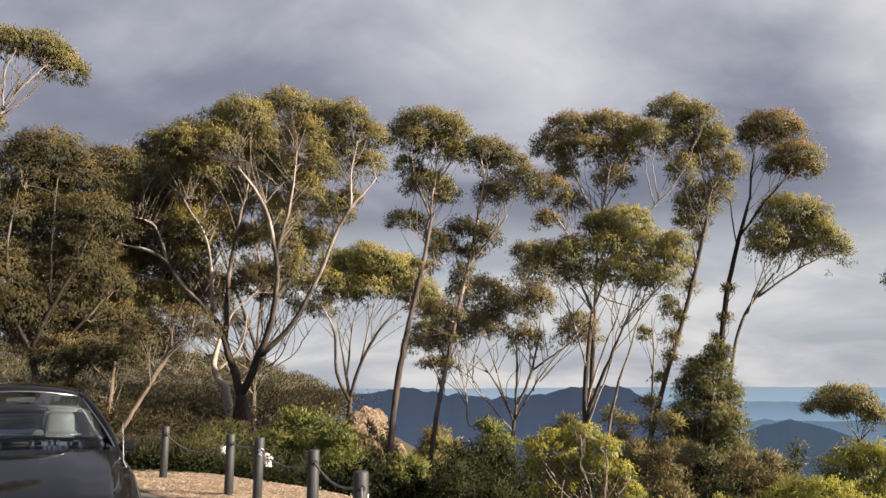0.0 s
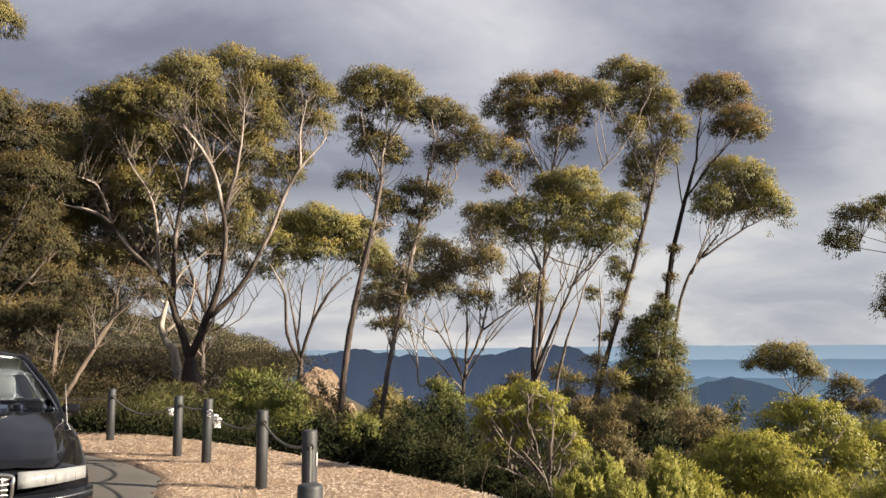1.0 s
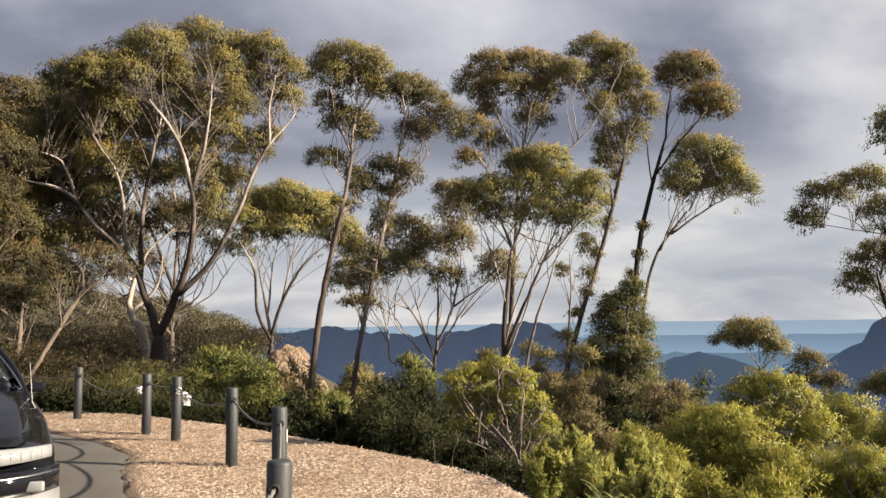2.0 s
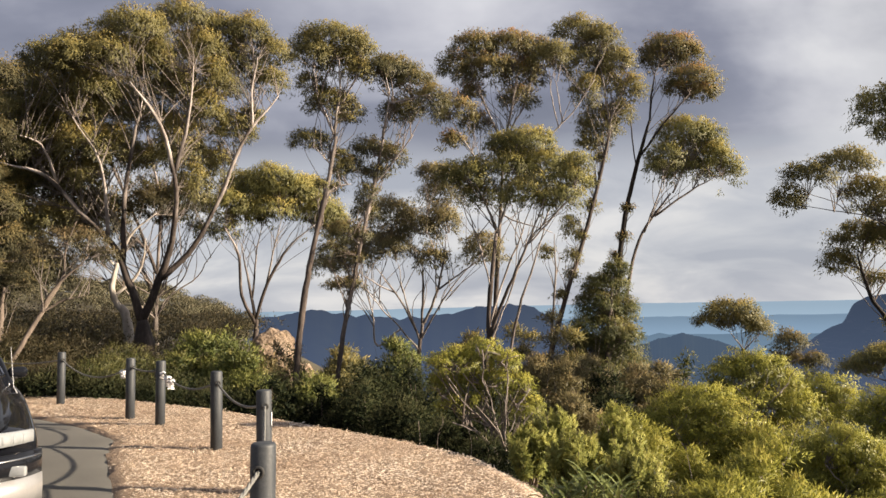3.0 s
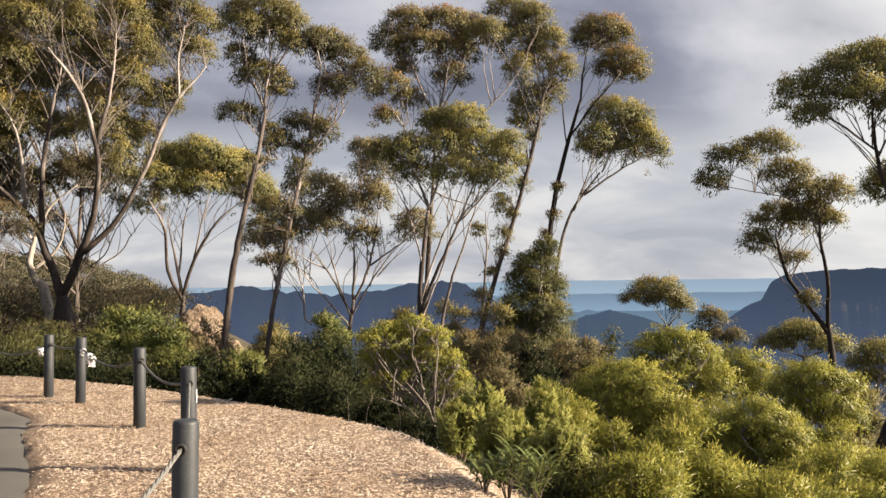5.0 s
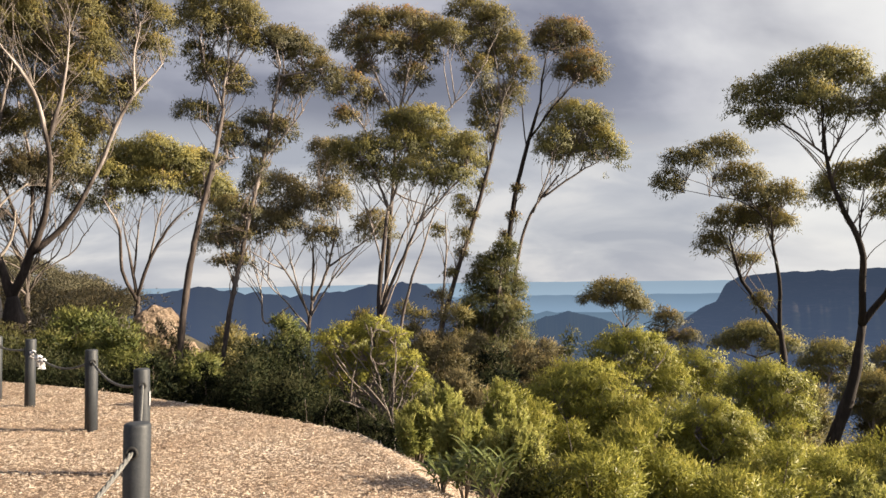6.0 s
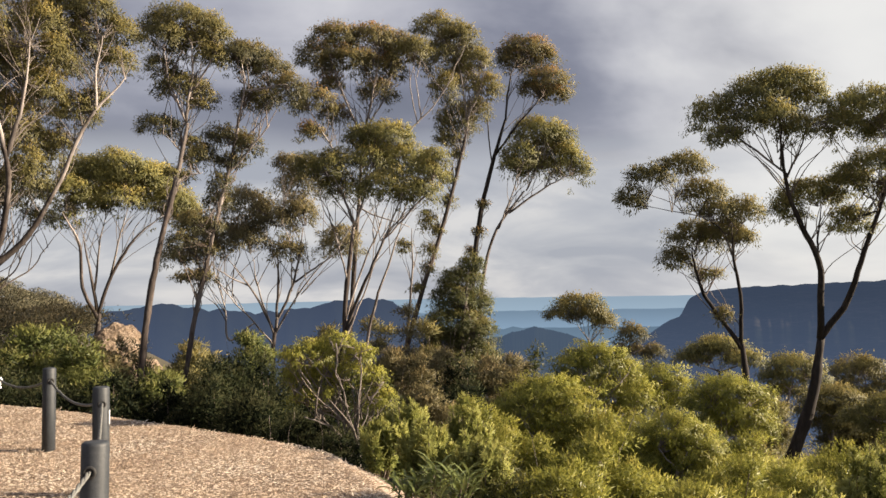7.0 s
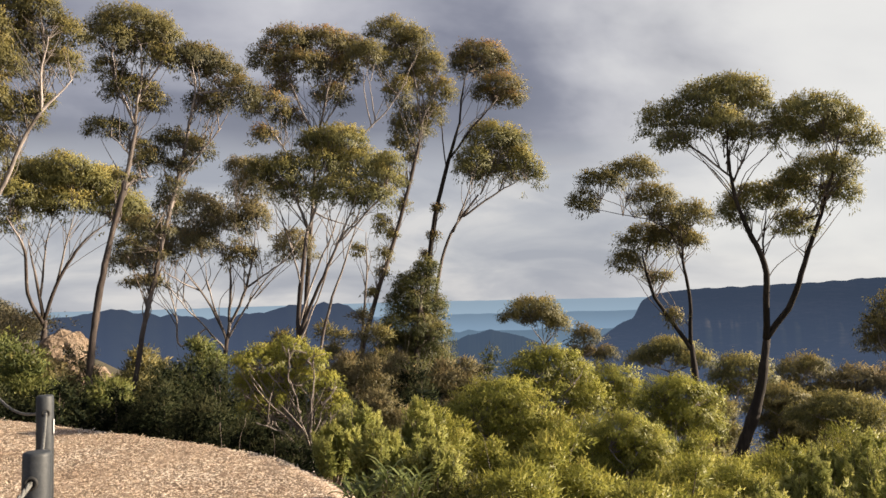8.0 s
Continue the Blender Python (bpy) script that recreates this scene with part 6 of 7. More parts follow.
shrub('brownish sparse shrub with thin stems', 'brown', (2.57, 18.82), 1.03, 0.50 - float(ground_z(2.57, 18.82)), leaf=0.07, slim=0.3, dense=1.2, upright=0.1, bare=3, seed=67)
shrub('dense dark green shrub behind the mulch bed, shade painted in', 'shade', (3.15, 17.72), 0.89, 0.48 - float(ground_z(3.15, 17.72)), leaf=0.07, slim=0.4, dense=1.2, upright=0.1, bare=3, seed=68)
shrub('brownish sparse shrub with thin stems', 'brown', (4.35, 19.52), 0.90, 0.37 - float(ground_z(4.35, 19.52)), leaf=0.07, slim=0.3, dense=1.2, upright=0.1, bare=3, seed=69)
shrub('brownish sparse shrub with thin stems', 'brown', (5.04, 19.35), 0.81, 0.23 - float(ground_z(5.04, 19.35)), leaf=0.07, slim=0.3, dense=1.2, upright=0.1, bare=0, seed=70)
shrub('leafy mid-green shrub at the bed edge', 'green', (1.22, 12.44), 0.68, 0.21 - float(ground_z(1.22, 12.44)), leaf=0.06, slim=0.3, dense=1.2, upright=0.1, bare=2, seed=71)
shrub('brownish sparse shrub with thin stems', 'brown', (2.11, 13.84), 0.76, 0.05 - float(ground_z(2.11, 13.84)), leaf=0.06, slim=0.3, dense=1.2, upright=0.1, bare=2, seed=72)
shrub('dense dark green shrub behind the mulch bed, shade painted in', 'shade', (3.00, 14.70), 0.81, 0.15 - float(ground_z(3.00, 14.70)), leaf=0.06, slim=0.4, dense=1.2, upright=0.1, bare=0, seed=73)
shrub('dense dark green shrub behind the mulch bed, shade painted in', 'shade', (0.47, 10.99), 0.59, 0.22 - float(ground_z(0.47, 10.99)), leaf=0.06, slim=0.4, dense=1.4, upright=0.1, bare=0, seed=74)
shrub('dense dark green shrub behind the mulch bed, shade painted in', 'shade', (-4.74, 14.76), 0.84, 0.47 - float(ground_z(-4.74, 14.76)), leaf=0.05, slim=0.35, dense=1.2, upright=0.2, bare=0, seed=75)
shrub('dense dark green shrub behind the mulch bed, shade painted in', 'shade', (-6.17, 14.76), 0.86, 0.39 - float(ground_z(-6.17, 14.76)), leaf=0.05, slim=0.35, dense=1.2, upright=0.2, bare=0, seed=76)
shrub('dense dark green shrub behind the mulch bed, shade painted in', 'shade', (-7.14, 14.88), 0.82, 0.34 - float(ground_z(-7.14, 14.88)), leaf=0.05, slim=0.35, dense=1.2, upright=0.2, bare=0, seed=77)
shrub('dry tangled brown scrub behind the posts', 'scrub', (-11.93, 17.28), 1.13, 1.91 - float(ground_z(-11.93, 17.28)), leaf=0.07, slim=0.3, dense=1.1, upright=0.3, bare=4, seed=78)
shrub('dry tangled brown scrub behind the posts', 'scrub', (-11.59, 18.70), 1.19, 2.08 - float(ground_z(-11.59, 18.70)), leaf=0.07, slim=0.3, dense=1.1, upright=0.3, bare=4, seed=79)
shrub('dry tangled brown scrub behind the posts', 'scrub', (-10.42, 15.88), 1.03, 1.42 - float(ground_z(-10.42, 15.88)), leaf=0.07, slim=0.3, dense=1.1, upright=0.3, bare=3, seed=80)
shrub('brownish sparse shrub with thin stems', 'brown', (-4.58, 20.49), 0.57, 0.48 - float(ground_z(-4.58, 20.49)), leaf=0.07, slim=0.3, dense=1, upright=0.1, bare=2, seed=81)
def slope_bushes():
    """Bushes that close the ranks along the falling slope."""
    rng = np.random.default_rng(77)
    kinds = [("rounded yellow-green shrub with slender drooping leaves", "bright"), ("olive bushy eucalyptus regrowth on the slope", "olive"), ("bushy fresh green shrub on the slope", "lush")]
    for i in range(20):
        b, r = radians(11 + 27 * (i + rng.uniform(0, 1)) / 20), 11.0 + 8.0 * ((i * 7) % 20) / 20
        x, y = r * math.sin(b), r * math.cos(b)
        label, kind = kinds[(0, 0, 2, 0, 1)[i % 5]]
        top = EYE - r * math.tan(radians(rng.uniform(8.0, 9.8) + 2.2 * float(sstep(22, 27, math.degrees(b)))))
        shrub(label, kind, (x, y), rng.uniform(0.65, 0.95), top - float(ground_z(x, y)), leaf=0.07, slim=0.26, dense=0.9, upright=0.1, bare=1, seed=300 + i)


slope_bushes()
heath((1.06, 8.74), 0.30, 0.53 - float(ground_z(1.06, 8.74)), 16, seed=0)
heath((1.75, 9.03), 0.38, 0.43 - float(ground_z(1.75, 9.03)), 18, seed=1)
heath((1.17, 7.71), 0.30, 0.35 - float(ground_z(1.17, 7.71)), 16, seed=2)
heath((0.78, 8.36), 0.26, 0.18 - float(ground_z(0.78, 8.36)), 12, seed=3)
heath((1.63, 7.42), 0.32, 0.26 - float(ground_z(1.63, 7.42)), 16, seed=4)
heath((6.40, 7.71), 0.48, 0.12 - float(ground_z(6.40, 7.71)), 20, seed=5)
heath((5.70, 7.62), 0.46, -0.01 - float(ground_z(5.70, 7.62)), 18, seed=6)
heath((4.61, 5.94), 0.36, 0.06 - float(ground_z(4.61, 5.94)), 16, seed=7)
heath((4.90, 5.70), 0.36, 0.13 - float(ground_z(4.90, 5.70)), 16, seed=8)
heath((4.47, 6.64), 0.33, -0.12 - float(ground_z(4.47, 6.64)), 14, seed=9)
heath((6.22, 7.85), 0.42, -0.04 - float(ground_z(6.22, 7.85)), 16, seed=10)
heath((5.94, 6.78), 0.37, 0.11 - float(ground_z(5.94, 6.78)), 16, seed=11)


# ---------------------------------------------------------------- near details of the slope
def canopy(name, spots, mat_key, label, size, seed, n):
    """Far woods: many small crowns of coarse leaves, as one mass; size: the leaf's length for each metre of distance."""
    rng = np.random.default_rng(seed)
    cents, ways, sizes, outs = [], [], [], []
    for x, y, r in spots:
        z = float(ground_z(x, y))
        for _ in range(3):
            d = rng.normal(size=(n, 3))
            d[:, 2] = np.abs(d[:, 2])
            d /= np.linalg.norm(d, axis=1)[:, None]
            c = np.array([x + rng.normal() * r * 0.5, y + rng.normal() * r * 0.5, z + r * rng.uniform(0.6, 1.2)])
            cents.append(c + d * [r, r, r * 0.6] * rng.uniform(0.7, 1.0, n)[:, None])
            ways.append(d + rng.normal(size=(n, 3)) * 0.8)
            sizes.append(np.full(n, size * math.hypot(x, y)))
            outs.append(d * 0.55 + [0, 0, 0.7])
    sizes, ways = np.concatenate(sizes), np.vstack(ways)
    # Leaves that point up take a lighter tone, crown-top light painted in.
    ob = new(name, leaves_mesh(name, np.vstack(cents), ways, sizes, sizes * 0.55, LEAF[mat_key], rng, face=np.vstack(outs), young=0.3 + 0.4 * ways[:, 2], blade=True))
    return tagged(ob, label, "woods", kind="stuff")


def wood_spots(count, b0, b1, r0, r1, size, seed):
    rng = np.random.default_rng(seed)
    out = []
    for _ in range(count):
        b, r = radians(rng.uniform(b0, b1)), rng.uniform(r0, r1)
        out.append((r * math.sin(b), r * math.cos(b), size * rng.uniform(0.7, 1.3)))
    return out


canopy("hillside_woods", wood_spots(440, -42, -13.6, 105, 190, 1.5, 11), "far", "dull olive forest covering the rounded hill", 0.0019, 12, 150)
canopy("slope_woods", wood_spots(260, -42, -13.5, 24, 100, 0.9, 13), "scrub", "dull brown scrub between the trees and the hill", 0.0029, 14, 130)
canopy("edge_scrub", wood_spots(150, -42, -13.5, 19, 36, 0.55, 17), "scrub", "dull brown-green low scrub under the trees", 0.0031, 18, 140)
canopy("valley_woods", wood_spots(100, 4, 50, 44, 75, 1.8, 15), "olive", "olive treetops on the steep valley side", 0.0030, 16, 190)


def boulder(at, size, seed, label):
    """Layered weathered sandstone."""
    bm = bmesh.new()
    bmesh.ops.create_icosphere(bm, subdivisions=4, radius=1)
    noise.seed_set(seed)
    for v in bm.verts:
        p = v.co.copy()
        k = 1 + 0.28 * noise.noise(p * 1.4) + 0.12 * noise.noise(p * 4)
        ledge = 0.06 * math.sin(p.z * 14 + 2 * noise.noise(p * 2))
        v.co = Vector((p.x * (k + ledge) * size[0], p.y * (k + ledge) * size[1], p.z * k * size[2]))
    ob = new("boulder")
    ob.matrix_world = pose(at[0], at[1], at[2])
    tagged(ob, label, "rock")
    part("stone", bm, ROCK, ob)
    return ob


boulder((-5.8, 27.4, 0.0), (0.78, 0.6, 0.8), 4, "weathered pale sandstone outcrop among shrubs")
boulder((-4.95, 27.2, -1.1), (0.6, 0.6, 0.8), 5, "weathered pale sandstone outcrop among shrubs")


def leafy_plant(at, count, length, label, seed):
    """A low plant of upright stems with long arching leaves."""
    rng = np.random.default_rng(seed)
    z = float(ground_z(at[0], at[1]))
    root = thing("leafy_plant", (at[0], at[1], z), label, "plant")
    for i in range(count):
        a = rng.uniform(0, 2 * math.pi)
        e = np.array([math.cos(a) * 0.17, math.sin(a) * 0.17, 0]) * rng.uniform(0.2, 1.0) + [0, 0, (at[2] - z) * rng.uniform(0.62, 1.0)]
        line = smooth_path([(0, 0, -0.05), e * [0.4, 0.4, 0.6], e], 6)
        v, f = tube(line, np.linspace(0.007, 0.003, len(line)), 4, cap=False)
        part("stem", mesh_from("stem", v, f, BARK_MID), None, root)
        for k in range(5, len(line)):
            for q in range(1 if k < len(line) - 1 else 2):
                b = rng.uniform(0, 2 * math.pi)
                way = np.array([math.cos(b), math.sin(b), rng.uniform(0.5, 1.7)])
                side = np.array([-math.sin(b), math.cos(b), 0.0])
                L, W = length * rng.uniform(0.6, 1.1), 0.013 * rng.uniform(0.8, 1.2)
                rows = [line[k] + way * L * s + np.array([0, 0, -0.7 * L * s * s]) for s in (0, 0.25, 0.55, 0.8, 1.0)]
                verts, faces = [], []
                for r, w in zip(rows, (0.25, 0.8, 1.0, 0.65, 0.05)):
                    verts += [r + side * W * w, r - [0, 0, 0.005], r - side * W * w]
                for n in range(4):
                    faces += [(3 * n, 3 * n + 1, 3 * n + 4, 3 * n + 3), (3 * n + 1, 3 * n + 2, 3 * n + 5, 3 * n + 4)]
                part("leaf", mesh_from("leaf", verts, faces, LEAF["fresh"]), None, root)
    return root


leafy_plant((0.96, 6.13, 0.22), 9, 0.17, "young plant with long arching bright green leaves", 3)
leafy_plant((1.12, 5.92, 0.20), 9, 0.17, "young plant with long arching bright green leaves", 4)
leafy_plant((0.78, 6.1, 0.10), 7, 0.16, "young plant with long arching bright green leaves", 5)


def dry_stalk(at, high, seed):
    rng = np.random.default_rng(seed)
    z = float(ground_z(at[0], at[1]))
    root = thing("dry_grass_stalk", (at[0], at[1], z), "thin dry grass stalk at the bed edge", "grass", "dry stalks")
    line = smooth_path([(0, 0, -0.03), (rng.normal() * 0.03, 0, high * 0.5), (rng.normal() * 0.08, rng.normal() * 0.05, high)], 4)
    v, f = tube(line, np.linspace(0.0022, 0.001, len(line)), 4)
    part("stalk", mesh_from("stalk", v, f, BARK_PALE), None, root)
    v, f = tube([line[-1] - [0, 0, 0.05], line[-1], line[-1] + [0, 0, 0.05]], [0.002, 0.005, 0.001], 5)
    part("seed_head", mesh_from("seed_head", v, f, BARK_PALE), None, root)


for i, (x, y) in enumerate([(-0.35, 9.25), (-0.15, 8.9), (0.2, 8.4)]):
    dry_stalk((x, y), 0.28 + 0.05 * (i % 3), i)


# ---------------------------------------------------------------- woodchips
def woodchips(count, seed):
    """Loose chips over the bed, flat splinters lying at all angles."""
    rng = np.random.default_rng(seed)
    y = rng.uniform(-6.0, 15.4, count * 2)
    x0, x1 = np.interp(y, PATH_Y, PATH_X) + 0.04 + np.abs(rng.normal(size=len(y))) * 0.12 - 0.1 * (rng.uniform(size=len(y)) < 0.15), np.interp(y, CREST_Y, CREST_X) + 0.6 + rng.normal(size=len(y)) * 0.06
    x = x0 + (x1 - x0) * rng.uniform(0, 1, len(y))
    keep = rng.uniform(0, 1, len(y)) < np.interp(y, [-6, 0, 5], [0.05, 0.35, 1]) * np.clip(8.0 / np.hypot(x, y), 0.3, 1)
    x, y = x[keep][:count], y[keep][:count]
    n = len(x)
    z = ground_z(x, y) + 0.002 + rng.uniform(0, 0.014, n) - 0.022 * np.clip(1 - (x - np.interp(y, PATH_Y, PATH_X)) / 0.1, 0, 1)
    way = np.column_stack([rng.normal(size=n), rng.normal(size=n), rng.normal(size=n) * 0.16])
    ob = new("woodchips", leaves_mesh("woodchips", np.column_stack([x, y, z]), way, np.where(rng.uniform(size=n) < 0.25, 0.055, 0.026), np.where(rng.uniform(size=n) < 0.5, 0.0065, 0.0105), CHIP_BIT, rng, 0.05, np.tile([0.0, 0.0, 1.5], (n, 1)), own=0.65))
    return tagged(ob, "loose pale and reddish woodchips over the bed", "woodchips", kind="stuff")


woodchips(135000, 21)


# ---------------------------------------------------------------- posts, ropes and rags
def rounded_box(size, bevel, segments=3, taper=1.0):
    bm = bmesh.new()
    bmesh.ops.create_cube(bm, size=1)
    for v in bm.verts:
        k = taper if v.co.z > 0 else 1.0
        v.co = Vector((v.co.x * size[0] * k, v.co.y * size[1] * k, v.co.z * size[2]))
    bmesh.ops.bevel(bm, geom=bm.edges[:], offset=bevel, segments=segments, affect="EDGES", profile=0.5)
    for f in bm.faces:
        f.smooth = True
    return bm


def moved(bm, m):
    bmesh.ops.transform(bm, matrix=m, verts=bm.verts)
    return bm


def ring(radius, thick, m, seg=20):
    v, f = [], []
    for i in range(seg):
        a = 2 * math.pi * i / seg
        for j in range(6):
            b = 2 * math.pi * j / 6
            r = radius + thick * math.cos(b)
            v.append(m @ Vector((r * math.cos(a), r * math.sin(a), thick * math.sin(b))))
    for i in range(seg):
        for j in range(6):
            f.append((i * 6 + j, ((i + 1) % seg) * 6 + j, ((i + 1) % seg) * 6 + (j + 1) % 6, i * 6 + (j + 1) % 6))
    return v, f


POST_AT = [(-8.9, 15.1), (-6.32, 13.32), (-4.46, 11.45), (-3.81, 10.79), (-2.52, 8.87), (-1.53, 6.78), (-0.94, 4.1), (-1.05, 1.7)]
HOLE = 0.705
for i, (x, y) in enumerate(POST_AT):
    p = thing("bollard", (x, y, float(ground_z(x, y))), "round dark grey bollard standing in the woodchip bed", "bollard", "rope fence posts")
    lean = np.random.default_rng(i).normal(size=2) * 0.006
    v, f = tube([(0, 0, -0.2), (lean[0] * 0.5, lean[1] * 0.5, 0.4), (lean[0], lean[1], 0.819), (lean[0], lean[1], 0.832), (lean[0], lean[1], 0.837)], [0.063, 0.063, 0.063, 0.060, 0.052], 28)
    part("shaft", mesh_from("shaft", v, f, POST), None, p)
    for j in (i - 1, i + 1):
        if 0 <= j < len(POST_AT):
            way = Vector((POST_AT[j][0] - x, POST_AT[j][1] - y, 0)).normalized()
            m = Matrix.Translation(way * 0.062 + Vector((0, 0, HOLE))) @ way.to_track_quat("Z", "Y").to_matrix().to_4x4()
            v, f = ring(0.024, 0.009, m)
            part("eyelet", mesh_from("eyelet", v, f, RUBBER), None, p, "black rubber rope eyelet")
    if i in (3, 4, 5):
        side = -1 if i < 5 else 1
        bm = moved(rounded_box((0.004, 0.03, 0.11), 0.0015, 1), pose(side * 0.062, -0.02, 0.68 if i < 5 else 0.6))
        part("marker_strip", bm, RAG if i == 5 else ROPE, p, "small pale marker strip")


def rope(a, b, sag, label="sagging grey rope strung between bollards"):
    """Three strands twisted round a hanging line."""
    a, b = Vector((*a, HOLE + float(ground_z(*a)))), Vector((*b, HOLE + float(ground_z(*b))))
    root = thing("rope", a, label, "rope", "fence ropes")
    way = (b - a)
    flat = Vector((way.x, way.y, 0)).normalized()
    n = 70
    mid = [a + way * (k / n) + flat * 0.06 * (1 - 2 * k / n) - Vector((0, 0, 4 * sag * (k / n) * (1 - k / n))) - a for k in range(n + 1)]
    sidew = flat.cross(Vector((0, 0, 1)))
    for s in range(3):
        path = []
        for k, p in enumerate(mid):
            w = k * 1.15 + s * 2 * math.pi / 3
            path.append(p + sidew * 0.0062 * math.cos(w) + Vector((0, 0, 0.0062 * math.sin(w))))
        v, f = tube(path, [0.0072] * len(path), 5)
        part("strand", mesh_from("strand", v, f, ROPE), None, root)
    return root


SAGS = [0.10, 0.20, 0.03, 0.14, 0.10, 0.10, 0.13]
for i, sag in enumerate(SAGS):
    rope(POST_AT[i], POST_AT[i + 1], sag)


def rag(at, size, seed, tails=2):
    """A knotted strip of white cloth with loose tails, tied round the rope."""
    rng = np.random.default_rng(seed)
    root = thing("cloth_tie", at, "crumpled white cloth strip tied on the rope", "cloth", "white cloth ties", turn=float(rng.uniform(-30, 30)))
    bm = bmesh.new()
    bmesh.ops.create_icosphere(bm, subdivisions=3, radius=size)
    noise.seed_set(seed)
    for v in bm.verts:
        p = v.co / size
        v.co *= 1 + 0.5 * noise.noise(p * 1.9) + 0.2 * noise.noise(p * 5)
        v.co.z *= 0.8
    for f in bm.faces:
        f.smooth = True
    part("knot", bm, RAG, root)
    for t in range(tails):
        verts, faces, n = [], [], 12
        dx, w = rng.uniform(-0.06, 0.06), size * 0.55
        for k in range(n + 1):
            s = k / n
            c = np.array([dx * s + 0.01 * math.sin(9 * s + t), 0.02 * math.sin(6 * s + seed), -s * size * rng.uniform(2.2, 2.5)])
            ww = w * (0.5 + 0.5 * s)
            for side in (-1, 1):
                for th in (0.0015, -0.0015):
                    verts.append(c + [side * ww, th + 0.012 * math.sin(8 * s + side), 0])
        for k in range(n):
            q = k * 4
            for a, b in ((0, 2), (2, 3), (3, 1), (1, 0)):
                faces.append((q + a, q + b, q + 4 + b, q + 4 + a))
        part("tail", mesh_from("tail", verts, faces, RAG), None, root)


def on_rope(i, s):
    a, b = Vector((*POST_AT[i], HOLE)), Vector((*POST_AT[i + 1], HOLE))
    return a + (b - a) * s - Vector((0, 0, 4 * SAGS[i] * s * (1 - s)))


rag(on_rope(1, 0.90), 0.042, 1, 2)
rag(on_rope(3, 0.05), 0.036, 2, 1)
rag(on_rope(3, 0.16), 0.045, 3, 2)
rag(on_rope(3, 0.24), 0.04, 4, 3)


# ---------------------------------------------------------------- car
def mirror_rows(half):
    """A closed section from its one half: points (x, y, z) from the sill over to the middle."""
    return [Vector(p) for p in half] + [Vector((p[0], -p[1], p[2])) for p in reversed(half[:-1])]


def loft(sections, cap=True, close=False):
    bm = bmesh.new()
    rows = [[bm.verts.new(p) for p in s] for s in sections]
    n = len(rows[0])
    for a, b in zip(rows, rows[1:]):
        for k in range(n if close else n - 1):
            bm.faces.new((a[k], a[(k + 1) % n], b[(k + 1) % n], b[k]))
    if cap:
        bm.faces.new(rows[0][::-1])
        bm.faces.new(rows[-1])
    bmesh.ops.recalc_face_normals(bm, faces=bm.faces)
    for f in bm.faces:
        f.smooth = True
    return bm


def soften(ob, levels=2):
    m = ob.modifiers.new("soft", "SUBSURF")
    m.levels = m.render_levels = levels
    return ob


def thick(ob, t):
    m = ob.modifiers.new("thick", "SOLIDIFY")
    m.thickness = t
    return ob


def nose(x, y):
    return x - 0.24 * abs(y / 0.9) ** 3


